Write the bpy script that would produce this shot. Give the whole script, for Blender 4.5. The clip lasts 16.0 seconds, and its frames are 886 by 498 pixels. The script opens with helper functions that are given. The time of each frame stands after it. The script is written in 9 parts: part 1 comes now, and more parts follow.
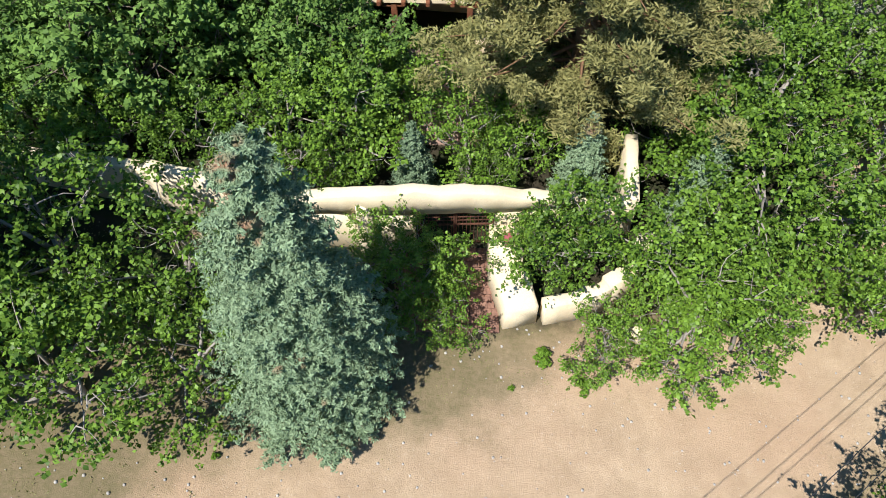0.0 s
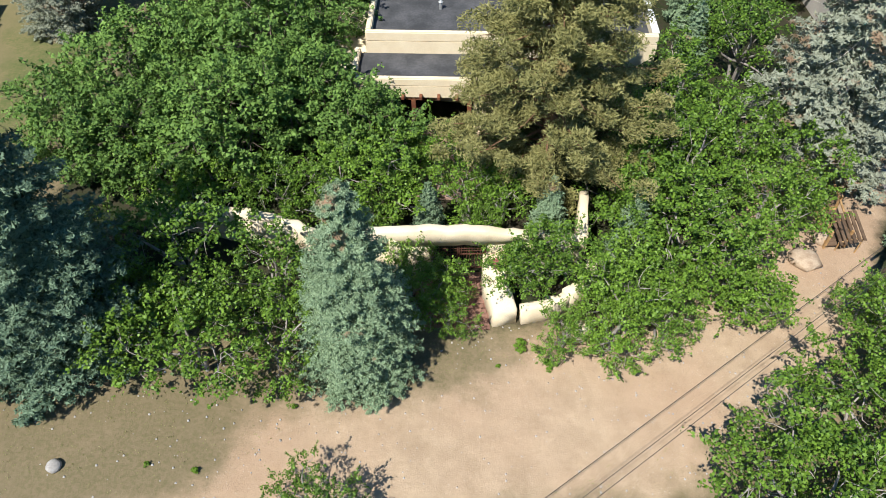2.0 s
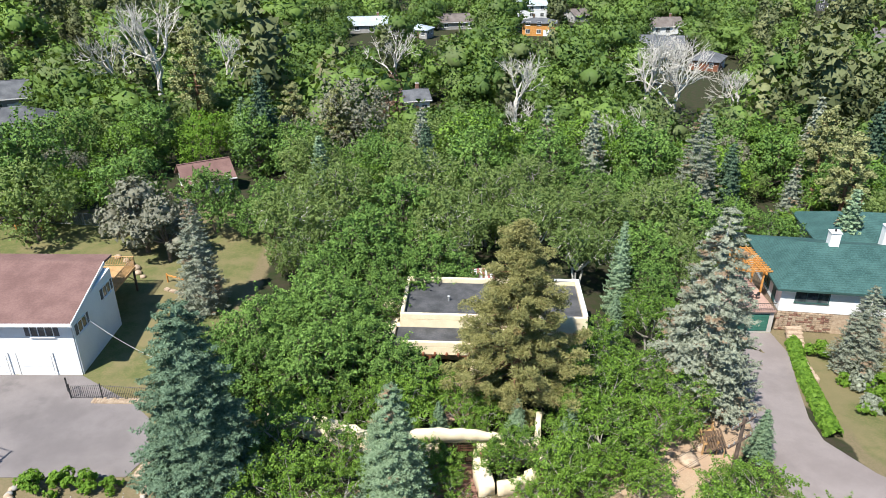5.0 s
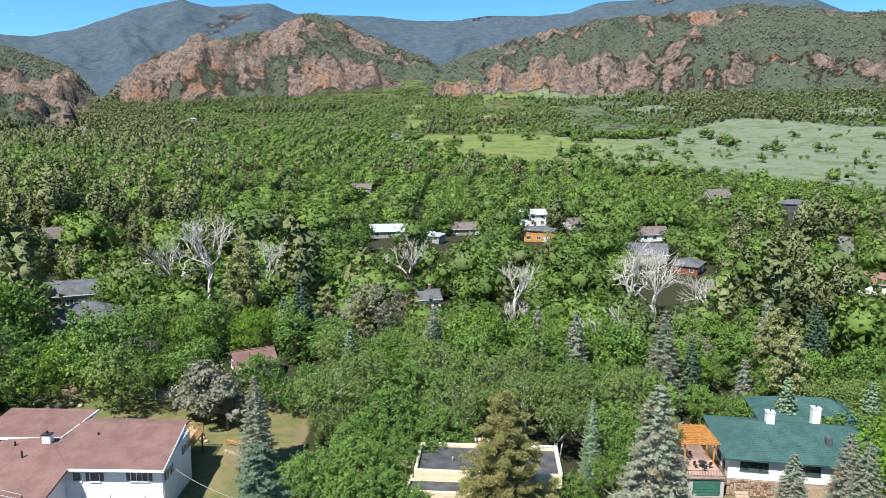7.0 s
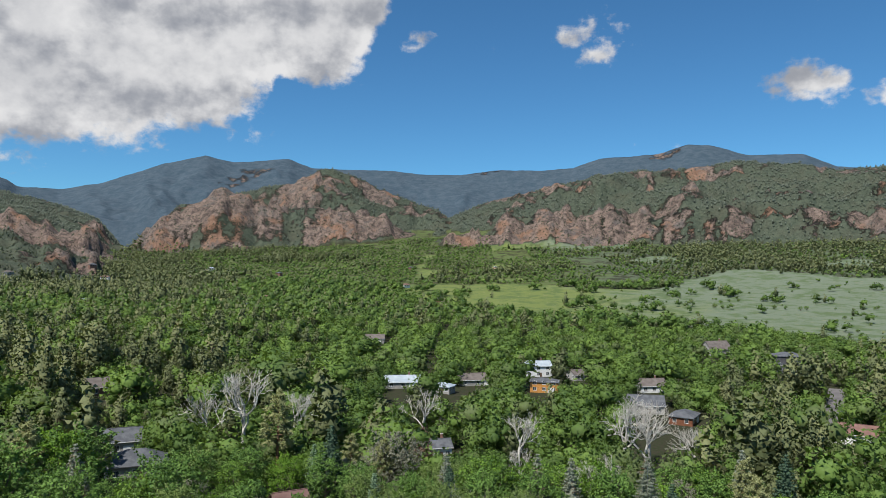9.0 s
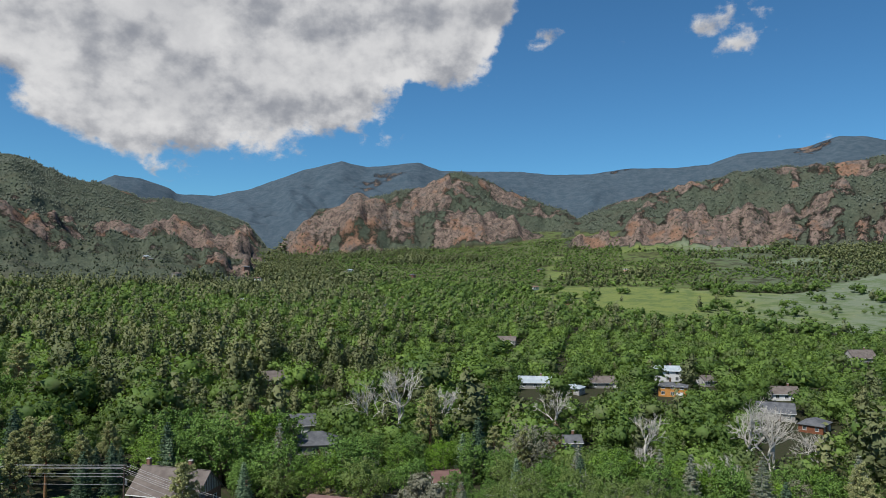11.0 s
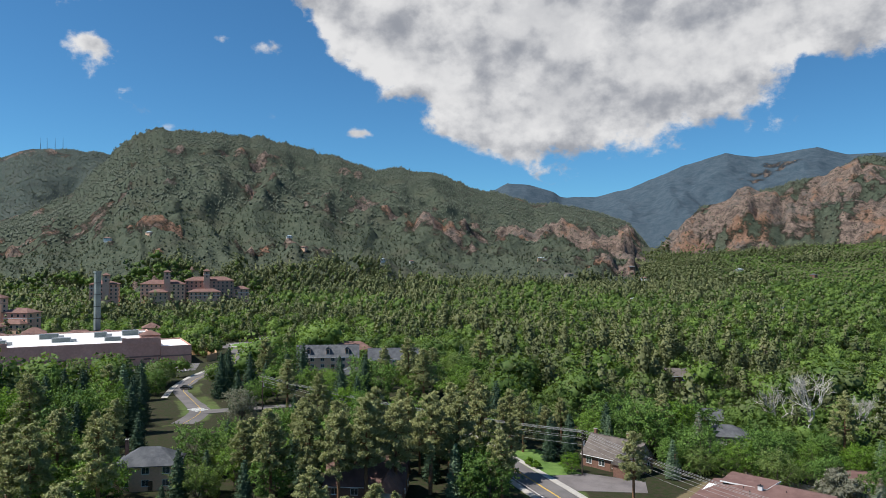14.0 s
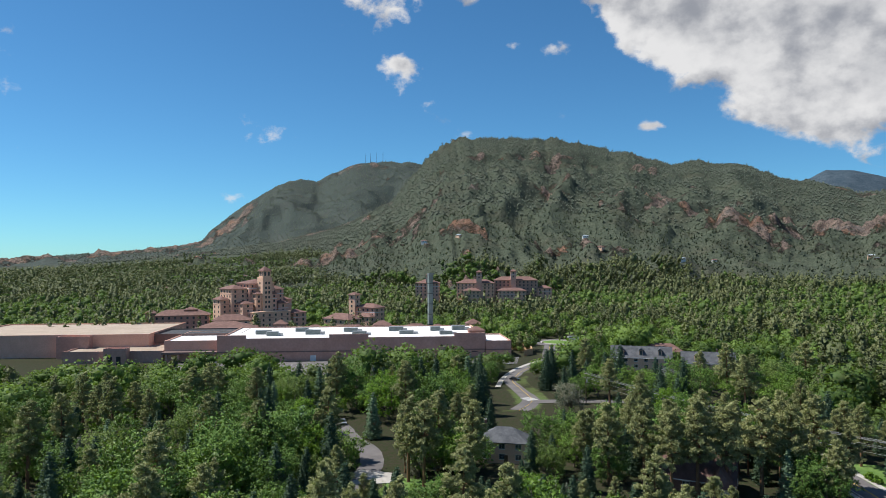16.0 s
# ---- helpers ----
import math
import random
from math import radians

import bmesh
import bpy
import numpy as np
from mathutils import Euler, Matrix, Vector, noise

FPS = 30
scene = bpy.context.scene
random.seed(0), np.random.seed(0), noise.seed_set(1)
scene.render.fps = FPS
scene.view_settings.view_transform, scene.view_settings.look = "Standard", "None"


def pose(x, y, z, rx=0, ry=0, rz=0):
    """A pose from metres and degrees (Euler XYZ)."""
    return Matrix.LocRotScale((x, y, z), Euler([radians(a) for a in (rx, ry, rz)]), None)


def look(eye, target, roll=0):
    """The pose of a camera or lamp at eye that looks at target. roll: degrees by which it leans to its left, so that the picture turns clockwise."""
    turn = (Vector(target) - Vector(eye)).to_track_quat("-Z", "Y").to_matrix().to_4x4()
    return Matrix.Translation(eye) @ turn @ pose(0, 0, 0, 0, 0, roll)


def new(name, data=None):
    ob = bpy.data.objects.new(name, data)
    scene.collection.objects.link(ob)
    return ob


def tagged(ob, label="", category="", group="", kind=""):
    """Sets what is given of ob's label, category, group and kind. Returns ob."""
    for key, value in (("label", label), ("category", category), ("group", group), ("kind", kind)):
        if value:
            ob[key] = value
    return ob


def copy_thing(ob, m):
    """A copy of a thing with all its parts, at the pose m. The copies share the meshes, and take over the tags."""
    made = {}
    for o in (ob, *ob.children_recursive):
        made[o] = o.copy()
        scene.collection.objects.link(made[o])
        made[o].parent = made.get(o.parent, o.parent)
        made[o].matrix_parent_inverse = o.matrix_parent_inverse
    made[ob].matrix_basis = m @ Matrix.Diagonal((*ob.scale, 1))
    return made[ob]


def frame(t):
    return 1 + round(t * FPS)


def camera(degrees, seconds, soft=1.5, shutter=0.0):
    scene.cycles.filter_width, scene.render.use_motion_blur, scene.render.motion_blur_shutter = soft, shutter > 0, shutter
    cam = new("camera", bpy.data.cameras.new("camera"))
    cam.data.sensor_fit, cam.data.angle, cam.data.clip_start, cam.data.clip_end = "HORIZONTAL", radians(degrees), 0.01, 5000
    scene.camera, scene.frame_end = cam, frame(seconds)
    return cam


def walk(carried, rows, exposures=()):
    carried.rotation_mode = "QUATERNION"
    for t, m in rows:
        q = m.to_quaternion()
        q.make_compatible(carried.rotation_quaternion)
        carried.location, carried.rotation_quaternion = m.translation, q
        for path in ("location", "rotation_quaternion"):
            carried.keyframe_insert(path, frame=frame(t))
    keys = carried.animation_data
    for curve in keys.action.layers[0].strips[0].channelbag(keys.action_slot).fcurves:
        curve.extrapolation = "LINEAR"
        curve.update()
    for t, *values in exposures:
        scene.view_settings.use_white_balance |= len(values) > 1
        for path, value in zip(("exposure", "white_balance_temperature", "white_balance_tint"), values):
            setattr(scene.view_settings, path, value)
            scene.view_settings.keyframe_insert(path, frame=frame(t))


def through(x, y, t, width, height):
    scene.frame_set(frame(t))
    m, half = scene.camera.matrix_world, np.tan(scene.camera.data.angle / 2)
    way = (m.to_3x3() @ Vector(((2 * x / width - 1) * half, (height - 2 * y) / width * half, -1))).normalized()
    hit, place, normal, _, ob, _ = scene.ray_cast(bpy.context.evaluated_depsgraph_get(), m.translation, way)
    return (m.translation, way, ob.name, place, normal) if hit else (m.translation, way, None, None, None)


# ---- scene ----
cam = camera(64.15, 16.0, soft=0.6)
# seconds, place, then pitch, lean and heading in degrees
PATH = [
    (0.0, 0.0, 0.0, 19.5, -54.77, -0.10, -1.40),
    (0.5, -0.01, -1.33, 20.98, -54.59, -0.36, -1.11),
    (1.0, -0.11, -2.94, 22.65, -54.70, -0.35, -1.00),
    (1.5, -0.24, -4.77, 24.20, -52.68, -0.44, -0.98),
    (2.0, -0.39, -6.98, 25.84, -49.30, -0.19, -1.14),
    (2.5, -0.57, -9.33, 27.38, -45.48, 0.05, -1.22),
    (3.0, -0.56, -11.88, 29.15, -41.69, 0.02, -0.93),
    (3.5, -0.69, -14.44, 30.83, -37.94, 0.15, -0.97),
    (4.0, -0.73, -17.34, 32.41, -33.76, 0.15, -0.86),
    (6.5, -0.02, -38.63, 39.87, -14.11, 0.34, 0.71),
    (7.0, -0.03, -43.67, 41.28, -10.14, 0.43, 0.76),
    (7.5, -0.07, -48.92, 42.70, -6.28, 0.44, 0.79),
    (8.0, -0.15, -54.49, 44.03, -2.22, 0.50, 0.83),
    (8.2, -0.18, -56.80, 44.50, -0.76, 0.50, 0.85),
    (8.6, -0.25, -61.50, 45.50, 1.05, 0.52, 1.00),
    (9.2, -0.34, -68.60, 46.90, 1.70, 0.56, 2.10),
    (9.8, -0.40, -75.70, 48.10, 1.68, 0.60, 4.50),
    (10.5, -0.39, -84.07, 49.33, 1.60, 0.64, 8.85),
    (11.0, -0.28, -90.12, 50.11, 1.54, 0.62, 11.90),
    (11.5, 0.04, -96.19, 50.83, 1.48, 0.60, 15.36),
    (12.0, 0.56, -102.27, 51.50, 1.41, 0.54, 19.65),
    (12.5, 1.40, -108.29, 52.09, 1.37, 0.48, 24.92),
    (13.0, 2.60, -114.21, 52.66, 1.28, 0.45, 30.70),
    (13.5, 4.21, -120.01, 53.24, 1.22, 0.36, 36.12),
    (14.0, 6.23, -125.62, 53.88, 1.16, 0.17, 41.90),
    (14.5, 8.67, -130.97, 54.62, 1.10, 0.07, 47.57),
    (15.0, 11.42, -136.09, 55.44, 1.05, -0.14, 53.62),
    (15.5, 14.34, -141.05, 56.34, 1.01, -0.24, 59.24),
    (16.0, 17.36, -145.91, 57.29, 0.94, -0.14, 65.16),
]
walk(cam, [(t, pose(x, y, z, 90 + pitch, 0, yaw) @ pose(0, 0, 0, 0, 0, lean)) for t, x, y, z, pitch, lean, yaw in PATH],
     exposures=[(0.0, 0.66), (2.2, 0.63), (4.0, 0.86), (6.5, 0.96), (8.2, 0.50), (10.5, 0.12), (13.0, 0.24), (16.0, 0.28)])

# ---- light ----
SUN_AZ, SUN_EL = 217.0, 55.5          # clockwise from +y, and above the horizon
sa, se = radians(SUN_AZ), radians(SUN_EL)
sun_from = Vector((math.sin(sa) * math.cos(se), math.cos(sa) * math.cos(se), math.sin(se)))
sun = new("sun", bpy.data.lights.new("sun", "SUN"))
sun.data.energy, sun.data.angle, sun.data.color = 4.85, radians(0.53), (1.0, 0.965, 0.90)
sun.matrix_world = look(sun_from * 100, (0, 0, 0))


def node_math(nt, op, a, b=None, clamp=False):
    n = nt.nodes.new("ShaderNodeMath")
    n.operation, n.use_clamp = op, clamp
    for i, v in enumerate((a, b)):
        if v is None:
            continue
        if isinstance(v, (int, float)):
            n.inputs[i].default_value = v
        else:
            nt.links.new(v, n.inputs[i])
    return n.outputs[0]


def node_range(nt, v, a, b, lo=0.0, hi=1.0):
    n = nt.nodes.new("ShaderNodeMapRange")
    n.interpolation_type = "SMOOTHSTEP"
    nt.links.new(v, n.inputs[0])
    for i, q in zip((1, 2, 3, 4), (a, b, lo, hi)):
        n.inputs[i].default_value = q
    return n.outputs[0]


def node_noise(nt, vec, scale, detail=4.0, rough=0.55, off=None):
    n = nt.nodes.new("ShaderNodeTexNoise")
    n.inputs["Scale"].default_value, n.inputs["Detail"].default_value, n.inputs["Roughness"].default_value = scale, detail, rough
    if off:
        m = nt.nodes.new("ShaderNodeVectorMath")
        m.operation = "ADD"
        nt.links.new(vec, m.inputs[0])
        m.inputs[1].default_value = off
        vec = m.outputs[0]
    nt.links.new(vec, n.inputs["Vector"])
    return n.outputs[0]


def node_mix(nt, f, a, b, blend="MIX"):
    n = nt.nodes.new("ShaderNodeMix")
    n.data_type, n.blend_type = "RGBA", blend
    for v, i in ((f, 0), (a, 6), (b, 7)):
        if isinstance(v, (int, float)):
            n.inputs[i].default_value = v
        elif isinstance(v, tuple):
            n.inputs[i].default_value = (*v, 1) if len(v) == 3 else v
        else:
            nt.links.new(v, n.inputs[i])
    return n.outputs[2]


def build_world():
    """Blue sky with one large cumulus bank and a few small ones."""
    w = bpy.data.worlds.new("world")
    scene.world = w
    w.use_nodes = True
    nt = w.node_tree
    nt.nodes.clear()
    sky = nt.nodes.new("ShaderNodeTexSky")
    sky.sky_type, sky.sun_disc = "NISHITA", False
    sky.sun_elevation, sky.sun_rotation = se, sa
    sky.altitude, sky.air_density, sky.dust_density, sky.ozone_density = 1900, 1.0, 0.35, 1.6
    tc = nt.nodes.new("ShaderNodeTexCoord")
    sep = nt.nodes.new("ShaderNodeSeparateXYZ")
    nt.links.new(tc.outputs["Generated"], sep.inputs[0])
    az = node_math(nt, "MULTIPLY", node_math(nt, "ARCTAN2", sep.outputs[0], sep.outputs[1]), 57.2958)
    el = node_math(nt, "MULTIPLY", node_math(nt, "ARCSINE", sep.outputs[2]), 57.2958)
    comb = nt.nodes.new("ShaderNodeCombineXYZ")
    nt.links.new(az, comb.inputs[0])
    nt.links.new(node_math(nt, "MULTIPLY", el, 1.25), comb.inputs[1])
    vec = comb.outputs[0]

    def density(off):
        """How much cloud stands at a direction, shifted by off degrees."""
        total = None
        for caz, cel, raz, rel, strength in CLOUDS:
            a = node_math(nt, "DIVIDE", node_math(nt, "SUBTRACT", az, caz - off[0]), raz)
            e = node_math(nt, "DIVIDE", node_math(nt, "SUBTRACT", el, cel - off[1]), rel)
            r2 = node_math(nt, "ADD", node_math(nt, "MULTIPLY", a, a), node_math(nt, "MULTIPLY", e, e))
            g = node_math(nt, "MULTIPLY", node_math(nt, "EXPONENT", node_math(nt, "MULTIPLY", r2, -1.0)), strength)
            total = g if total is None else node_math(nt, "MAXIMUM", total, g)
        ramp = nt.nodes.new("ShaderNodeValToRGB")
        nt.links.new(node_math(nt, "DIVIDE", node_math(nt, "ADD", az, 60.0 + off[0]), 60.0), ramp.inputs[0])
        while len(ramp.color_ramp.elements) < len(CLOUD_BASE):
            ramp.color_ramp.elements.new(0.5)
        for e, (a, q) in zip(ramp.color_ramp.elements, CLOUD_BASE):
            e.position, e.color = (a + 60.0) / 60.0, (q / 30.0, q / 30.0, q / 30.0, 1)
        over = node_math(nt, "SUBTRACT", node_math(nt, "ADD", el, off[1]), node_math(nt, "MULTIPLY", ramp.outputs[0], 30.0))
        bank = node_math(nt, "MINIMUM", node_math(nt, "ADD", node_math(nt, "DIVIDE", over, 4.2), 0.62), node_math(nt, "DIVIDE", node_math(nt, "SUBTRACT", 33.0, el), 6.0))
        total = node_math(nt, "MAXIMUM", total, node_math(nt, "MINIMUM", bank, 1.25))
        n1 = node_noise(nt, vec, 0.13, 9.0, 0.58, (off[0], off[1] * 1.25, 0))
        n2 = node_noise(nt, vec, 0.42, 6.0, 0.55, (off[0] + 31, off[1] * 1.25, 4))
        puff = node_math(nt, "SUBTRACT", 0.62, node_math(nt, "ABSOLUTE", node_math(nt, "SUBTRACT", node_math(nt, "MULTIPLY", n2, 2.6), 1.3)))
        bumps = node_math(nt, "ADD", node_math(nt, "MULTIPLY", node_math(nt, "SUBTRACT", n1, 0.5), 2.3), node_math(nt, "MULTIPLY", puff, 0.42))
        return node_math(nt, "ADD", total, bumps), bumps

    d0, bumps = density((0, 0))
    b0, b1 = (node_noise(nt, vec, 0.19, 5.0, 0.55, off) for off in ((0, 0, 9), (-1.4, 2.2, 9)))
    alpha = node_range(nt, d0, 0.50, 0.82)
    lit = node_range(nt, node_math(nt, "ADD", node_math(nt, "SUBTRACT", b0, b1), node_math(nt, "MULTIPLY", bumps, 0.10)), -0.32, 0.26)
    thick = node_range(nt, d0, 0.9, 1.9, 1.0, 0.66)
    shade = node_math(nt, "MULTIPLY", node_range(nt, lit, 0.0, 1.0, 0.20, 1.06), thick)
    cloud = node_mix(nt, shade, (0.27, 0.30, 0.37), (1.04, 1.04, 1.05))
    bg, bgc = nt.nodes.new("ShaderNodeBackground"), nt.nodes.new("ShaderNodeBackground")
    nt.links.new(node_mix(nt, 1.0, sky.outputs[0], (0.54, 1.06, 1.33), "MULTIPLY"), bg.inputs[0])
    bg.inputs[1].default_value = SKY
    nt.links.new(cloud, bgc.inputs[0])
    bgc.inputs[1].default_value = CLOUD_LIGHT
    mix = nt.nodes.new("ShaderNodeMixShader")
    nt.links.new(alpha, mix.inputs[0])
    nt.links.new(bg.outputs[0], mix.inputs[1])
    nt.links.new(bgc.outputs[0], mix.inputs[2])
    out = nt.nodes.new("ShaderNodeOutputWorld")
    nt.links.new(mix.outputs[0], out.inputs[0])


SKY, CLOUD_LIGHT = 0.073, 0.62
# azimuth, height, half width, half height in degrees, strength
CLOUDS = [(-20.9, 11.6, 1.2, 0.8, 0.62), (26.0, 13.6, 3.6, 1.6, 0.62), (31.0, 12.6, 2.4, 1.6, 0.56), (-69.5, 20.0, 3.4, 2.0, 0.62), (-68.6, 15.6, 1.9, 1.0, 0.60), (-56.1, 16.6, 1.4, 1.0, 0.56), (-63.0, 20.3, 1.5, 0.7, 0.54),
          (-59.4, 16.9, 1.6, 0.5, 0.5), (-3.3, 18.2, 2.0, 1.1, 0.60), (8.0, 18.0, 2.2, 1.1, 0.54), (11.0, 16.8, 2.2, 1.1, 0.54), (-48.6, 10.4, 1.6, 0.4, 0.5)]
# the lower edge of the large bank: azimuth and height in degrees
CLOUD_BASE = [(-57, 24), (-52.5, 19.5), (-50.5, 16.5), (-46, 14), (-42, 11.8), (-37, 9.4), (-32, 8.4), (-28, 9.2), (-25.5, 10.6), (-22.5, 11.8), (-19, 13), (-15, 14.6), (-11.5, 15.4), (-8.5, 17.4), (-6, 21), (-2, 28)]
build_world()


# ---- materials ----
def material(name, rough=0.8, metal=0.0):
    m = bpy.data.materials.new(name)
    m.use_nodes = True
    nt = m.node_tree
    b = nt.nodes["Principled BSDF"]
    b.inputs["Roughness"].default_value, b.inputs["Metallic"].default_value = rough, metal
    b.inputs["Specular IOR Level"].default_value = 0.3
    return m, nt, b


def world_coords(nt):
    return nt.nodes.new("ShaderNodeNewGeometry").outputs["Position"]


def add_bump(nt, b, height, strength, dist):
    n = nt.nodes.new("ShaderNodeBump")
    n.inputs["Strength"].default_value, n.inputs["Distance"].default_value = strength, dist
    nt.links.new(height, n.inputs["Height"])
    nt.links.new(n.outputs[0], b.inputs["Normal"])


def surface(name, a, b2, scale, rough=0.85, grain=0.0, fine=None, metal=0.0, stain=None, rows=0.0):
    """Two tones mixed by noise at one scale, with finer grain and a little relief."""
    m, nt, b = material(name, rough, metal)
    v = world_coords(nt)
    c = node_mix(nt, node_range(nt, node_noise(nt, v, scale, 5, 0.6), 0.32, 0.68), a, b2)
    fine = fine or scale * 9
    nf = node_noise(nt, v, fine, 3, 0.6)
    c = node_mix(nt, node_range(nt, nf, 0.3, 0.7, 0.0, 0.35), c, tuple(q * 0.62 for q in a))
    if stain:
        c = node_mix(nt, node_range(nt, node_noise(nt, v, scale * 0.31, 6, 0.7, (7, 3, 1)), 0.55, 0.72, 0, 0.6), c, stain)
    if rows:
        sep = nt.nodes.new("ShaderNodeSeparateXYZ")
        nt.links.new(v, sep.inputs[0])
        course = node_math(nt, "DIVIDE", sep.outputs[2], rows)
        line = node_math(nt, "LESS_THAN", node_math(nt, "FRACT", course), 0.22)
        tab = node_noise(nt, v, 5.5, 1, 0.5, (3, 1, 4))
        c = node_mix(nt, node_math(nt, "MULTIPLY", line, 0.45), c, tuple(q * 0.45 for q in a))
        c = node_mix(nt, node_range(nt, tab, 0.52, 0.62, 0, 0.35), c, tuple(q * 1.25 for q in b2))
    nt.links.new(c, b.inputs["Base Color"])
    if grain:
        add_bump(nt, b, nf, 0.6, grain)
    return m


def leaf_material(name, dark, light, odd=None, odd_share=0.0, through=0.35, tint=False, gloss=(0.62, 0.18), odd_scale=0.55):
    """Foliage: every leaf and every plant takes its own tone; light passes through the blade."""
    m = bpy.data.materials.new(name)
    m.use_nodes = True
    nt = m.node_tree
    nt.nodes.clear()
    geo = nt.nodes.new("ShaderNodeNewGeometry")
    isl = geo.outputs["Random Per Island"]
    if tint:
        at = nt.nodes.new("ShaderNodeAttribute")
        at.attribute_name = "tint"
        own = node_math(nt, "ADD", node_math(nt, "MULTIPLY", at.outputs["Fac"], 0.75), node_math(nt, "MULTIPLY", nt.nodes.new("ShaderNodeObjectInfo").outputs["Random"], 0.25))
    else:
        own = nt.nodes.new("ShaderNodeObjectInfo").outputs["Random"]
    f = node_math(nt, "ADD", node_math(nt, "MULTIPLY", isl, 0.25 if tint else 0.72), node_math(nt, "MULTIPLY", own, 0.75 if tint else 0.28))
    c = node_mix(nt, f, dark, light)
    if odd:
        c = node_mix(nt, node_range(nt, node_noise(nt, geo.outputs["Position"], odd_scale, 3, 0.6), 0.72 - odd_share, 0.80 - odd_share), c, odd)
    d, t = nt.nodes.new("ShaderNodeBsdfPrincipled"), nt.nodes.new("ShaderNodeBsdfTranslucent")
    d.inputs["Roughness"].default_value, d.inputs["Specular IOR Level"].default_value = gloss
    nt.links.new(c, d.inputs["Base Color"])
    nt.links.new(node_mix(nt, 0.5, c, (0.20, 0.32, 0.02), "MIX"), t.inputs["Color"])
    mx, out = nt.nodes.new("ShaderNodeMixShader"), nt.nodes.new("ShaderNodeOutputMaterial")
    mx.inputs[0].default_value = through
    nt.links.new(d.outputs[0], mx.inputs[1])
    nt.links.new(t.outputs[0], mx.inputs[2])
    nt.links.new(mx.outputs[0], out.inputs[0])
    return m


OAK = leaf_material("oak_leaves", (0.024, 0.062, 0.008), (0.182, 0.312, 0.036), through=0.13, gloss=(0.50, 0.28))
ELM = leaf_material("elm_leaves", (0.030, 0.074, 0.016), (0.178, 0.300, 0.064), through=0.14)
OLIVE = leaf_material("olive_leaves", (0.064, 0.104, 0.028), (0.246, 0.325, 0.105))
DEEPSPRUCE = leaf_material("deep_spruce_needles", (0.048, 0.088, 0.056), (0.215, 0.310, 0.200), (0.30, 0.20, 0.13), 0.03, 0.12)
SPRUCE = leaf_material("blue_spruce_needles", (0.058, 0.104, 0.058), (0.305, 0.415, 0.250), (0.33, 0.20, 0.13), 0.10, 0.12)
GREYSPRUCE = leaf_material("grey_spruce_needles", (0.125, 0.142, 0.100), (0.320, 0.345, 0.262), (0.25, 0.175, 0.115), 0.15, 0.12)
DARKSPRUCE = leaf_material("dark_spruce_needles", (0.032, 0.062, 0.038), (0.095, 0.15, 0.09), None, 0, 0.12)
PINE = leaf_material("pine_needles", (0.120, 0.122, 0.042), (0.375, 0.350, 0.140), (0.27, 0.20, 0.085), 0.06, 0.15)
OLIVEPINE = leaf_material("olive_pine_needles", (0.175, 0.190, 0.084), (0.380, 0.385, 0.178), (0.22, 0.18, 0.09), 0.05, 0.15)
GREYTREE = leaf_material("dry_grey_foliage", (0.120, 0.120, 0.086), (0.27, 0.265, 0.200), None, 0, 0.2)
LIME = leaf_material("bright_leaves", (0.065, 0.145, 0.016), (0.200, 0.340, 0.040))
WOODS_LEAF = leaf_material("woodland_leaves", (0.048, 0.092, 0.026), (0.188, 0.288, 0.064), (0.125, 0.165, 0.062), 0.17, 0.3, tint=True, odd_scale=0.035)
WOODS_CONE = leaf_material("woodland_needles", (0.074, 0.096, 0.042), (0.185, 0.198, 0.088), (0.16, 0.135, 0.075), 0.06, 0.12, tint=True, odd_scale=0.06)
SLOPE_LEAF = leaf_material("slope_scrub_leaves", (0.084, 0.106, 0.060), (0.134, 0.160, 0.090), None, 0, 0.15, tint=True)
SLOPE_CONE = leaf_material("slope_needles", (0.078, 0.094, 0.062), (0.124, 0.140, 0.090), None, 0, 0.1, tint=True)
# mountainside needles: green greyed and blued, distance haze put into the colour
HILL_TREES = leaf_material("hillside_needles", (0.074, 0.090, 0.068), (0.124, 0.140, 0.106), None, 0, 0.1, tint=True)
BARK = surface("bark", (0.11, 0.085, 0.065), (0.20, 0.165, 0.135), 3.0, 0.9, 0.02)
PINEBARK = surface("pine_bark", (0.16, 0.085, 0.045), (0.28, 0.16, 0.09), 2.5, 0.9, 0.02)
TWIG = surface("grey_twig_bark", (0.24, 0.215, 0.19), (0.36, 0.33, 0.30), 3.0, 0.9)
DEADWOOD = surface("dead_wood", (0.48, 0.45, 0.40), (0.64, 0.61, 0.55), 2.0, 0.9)


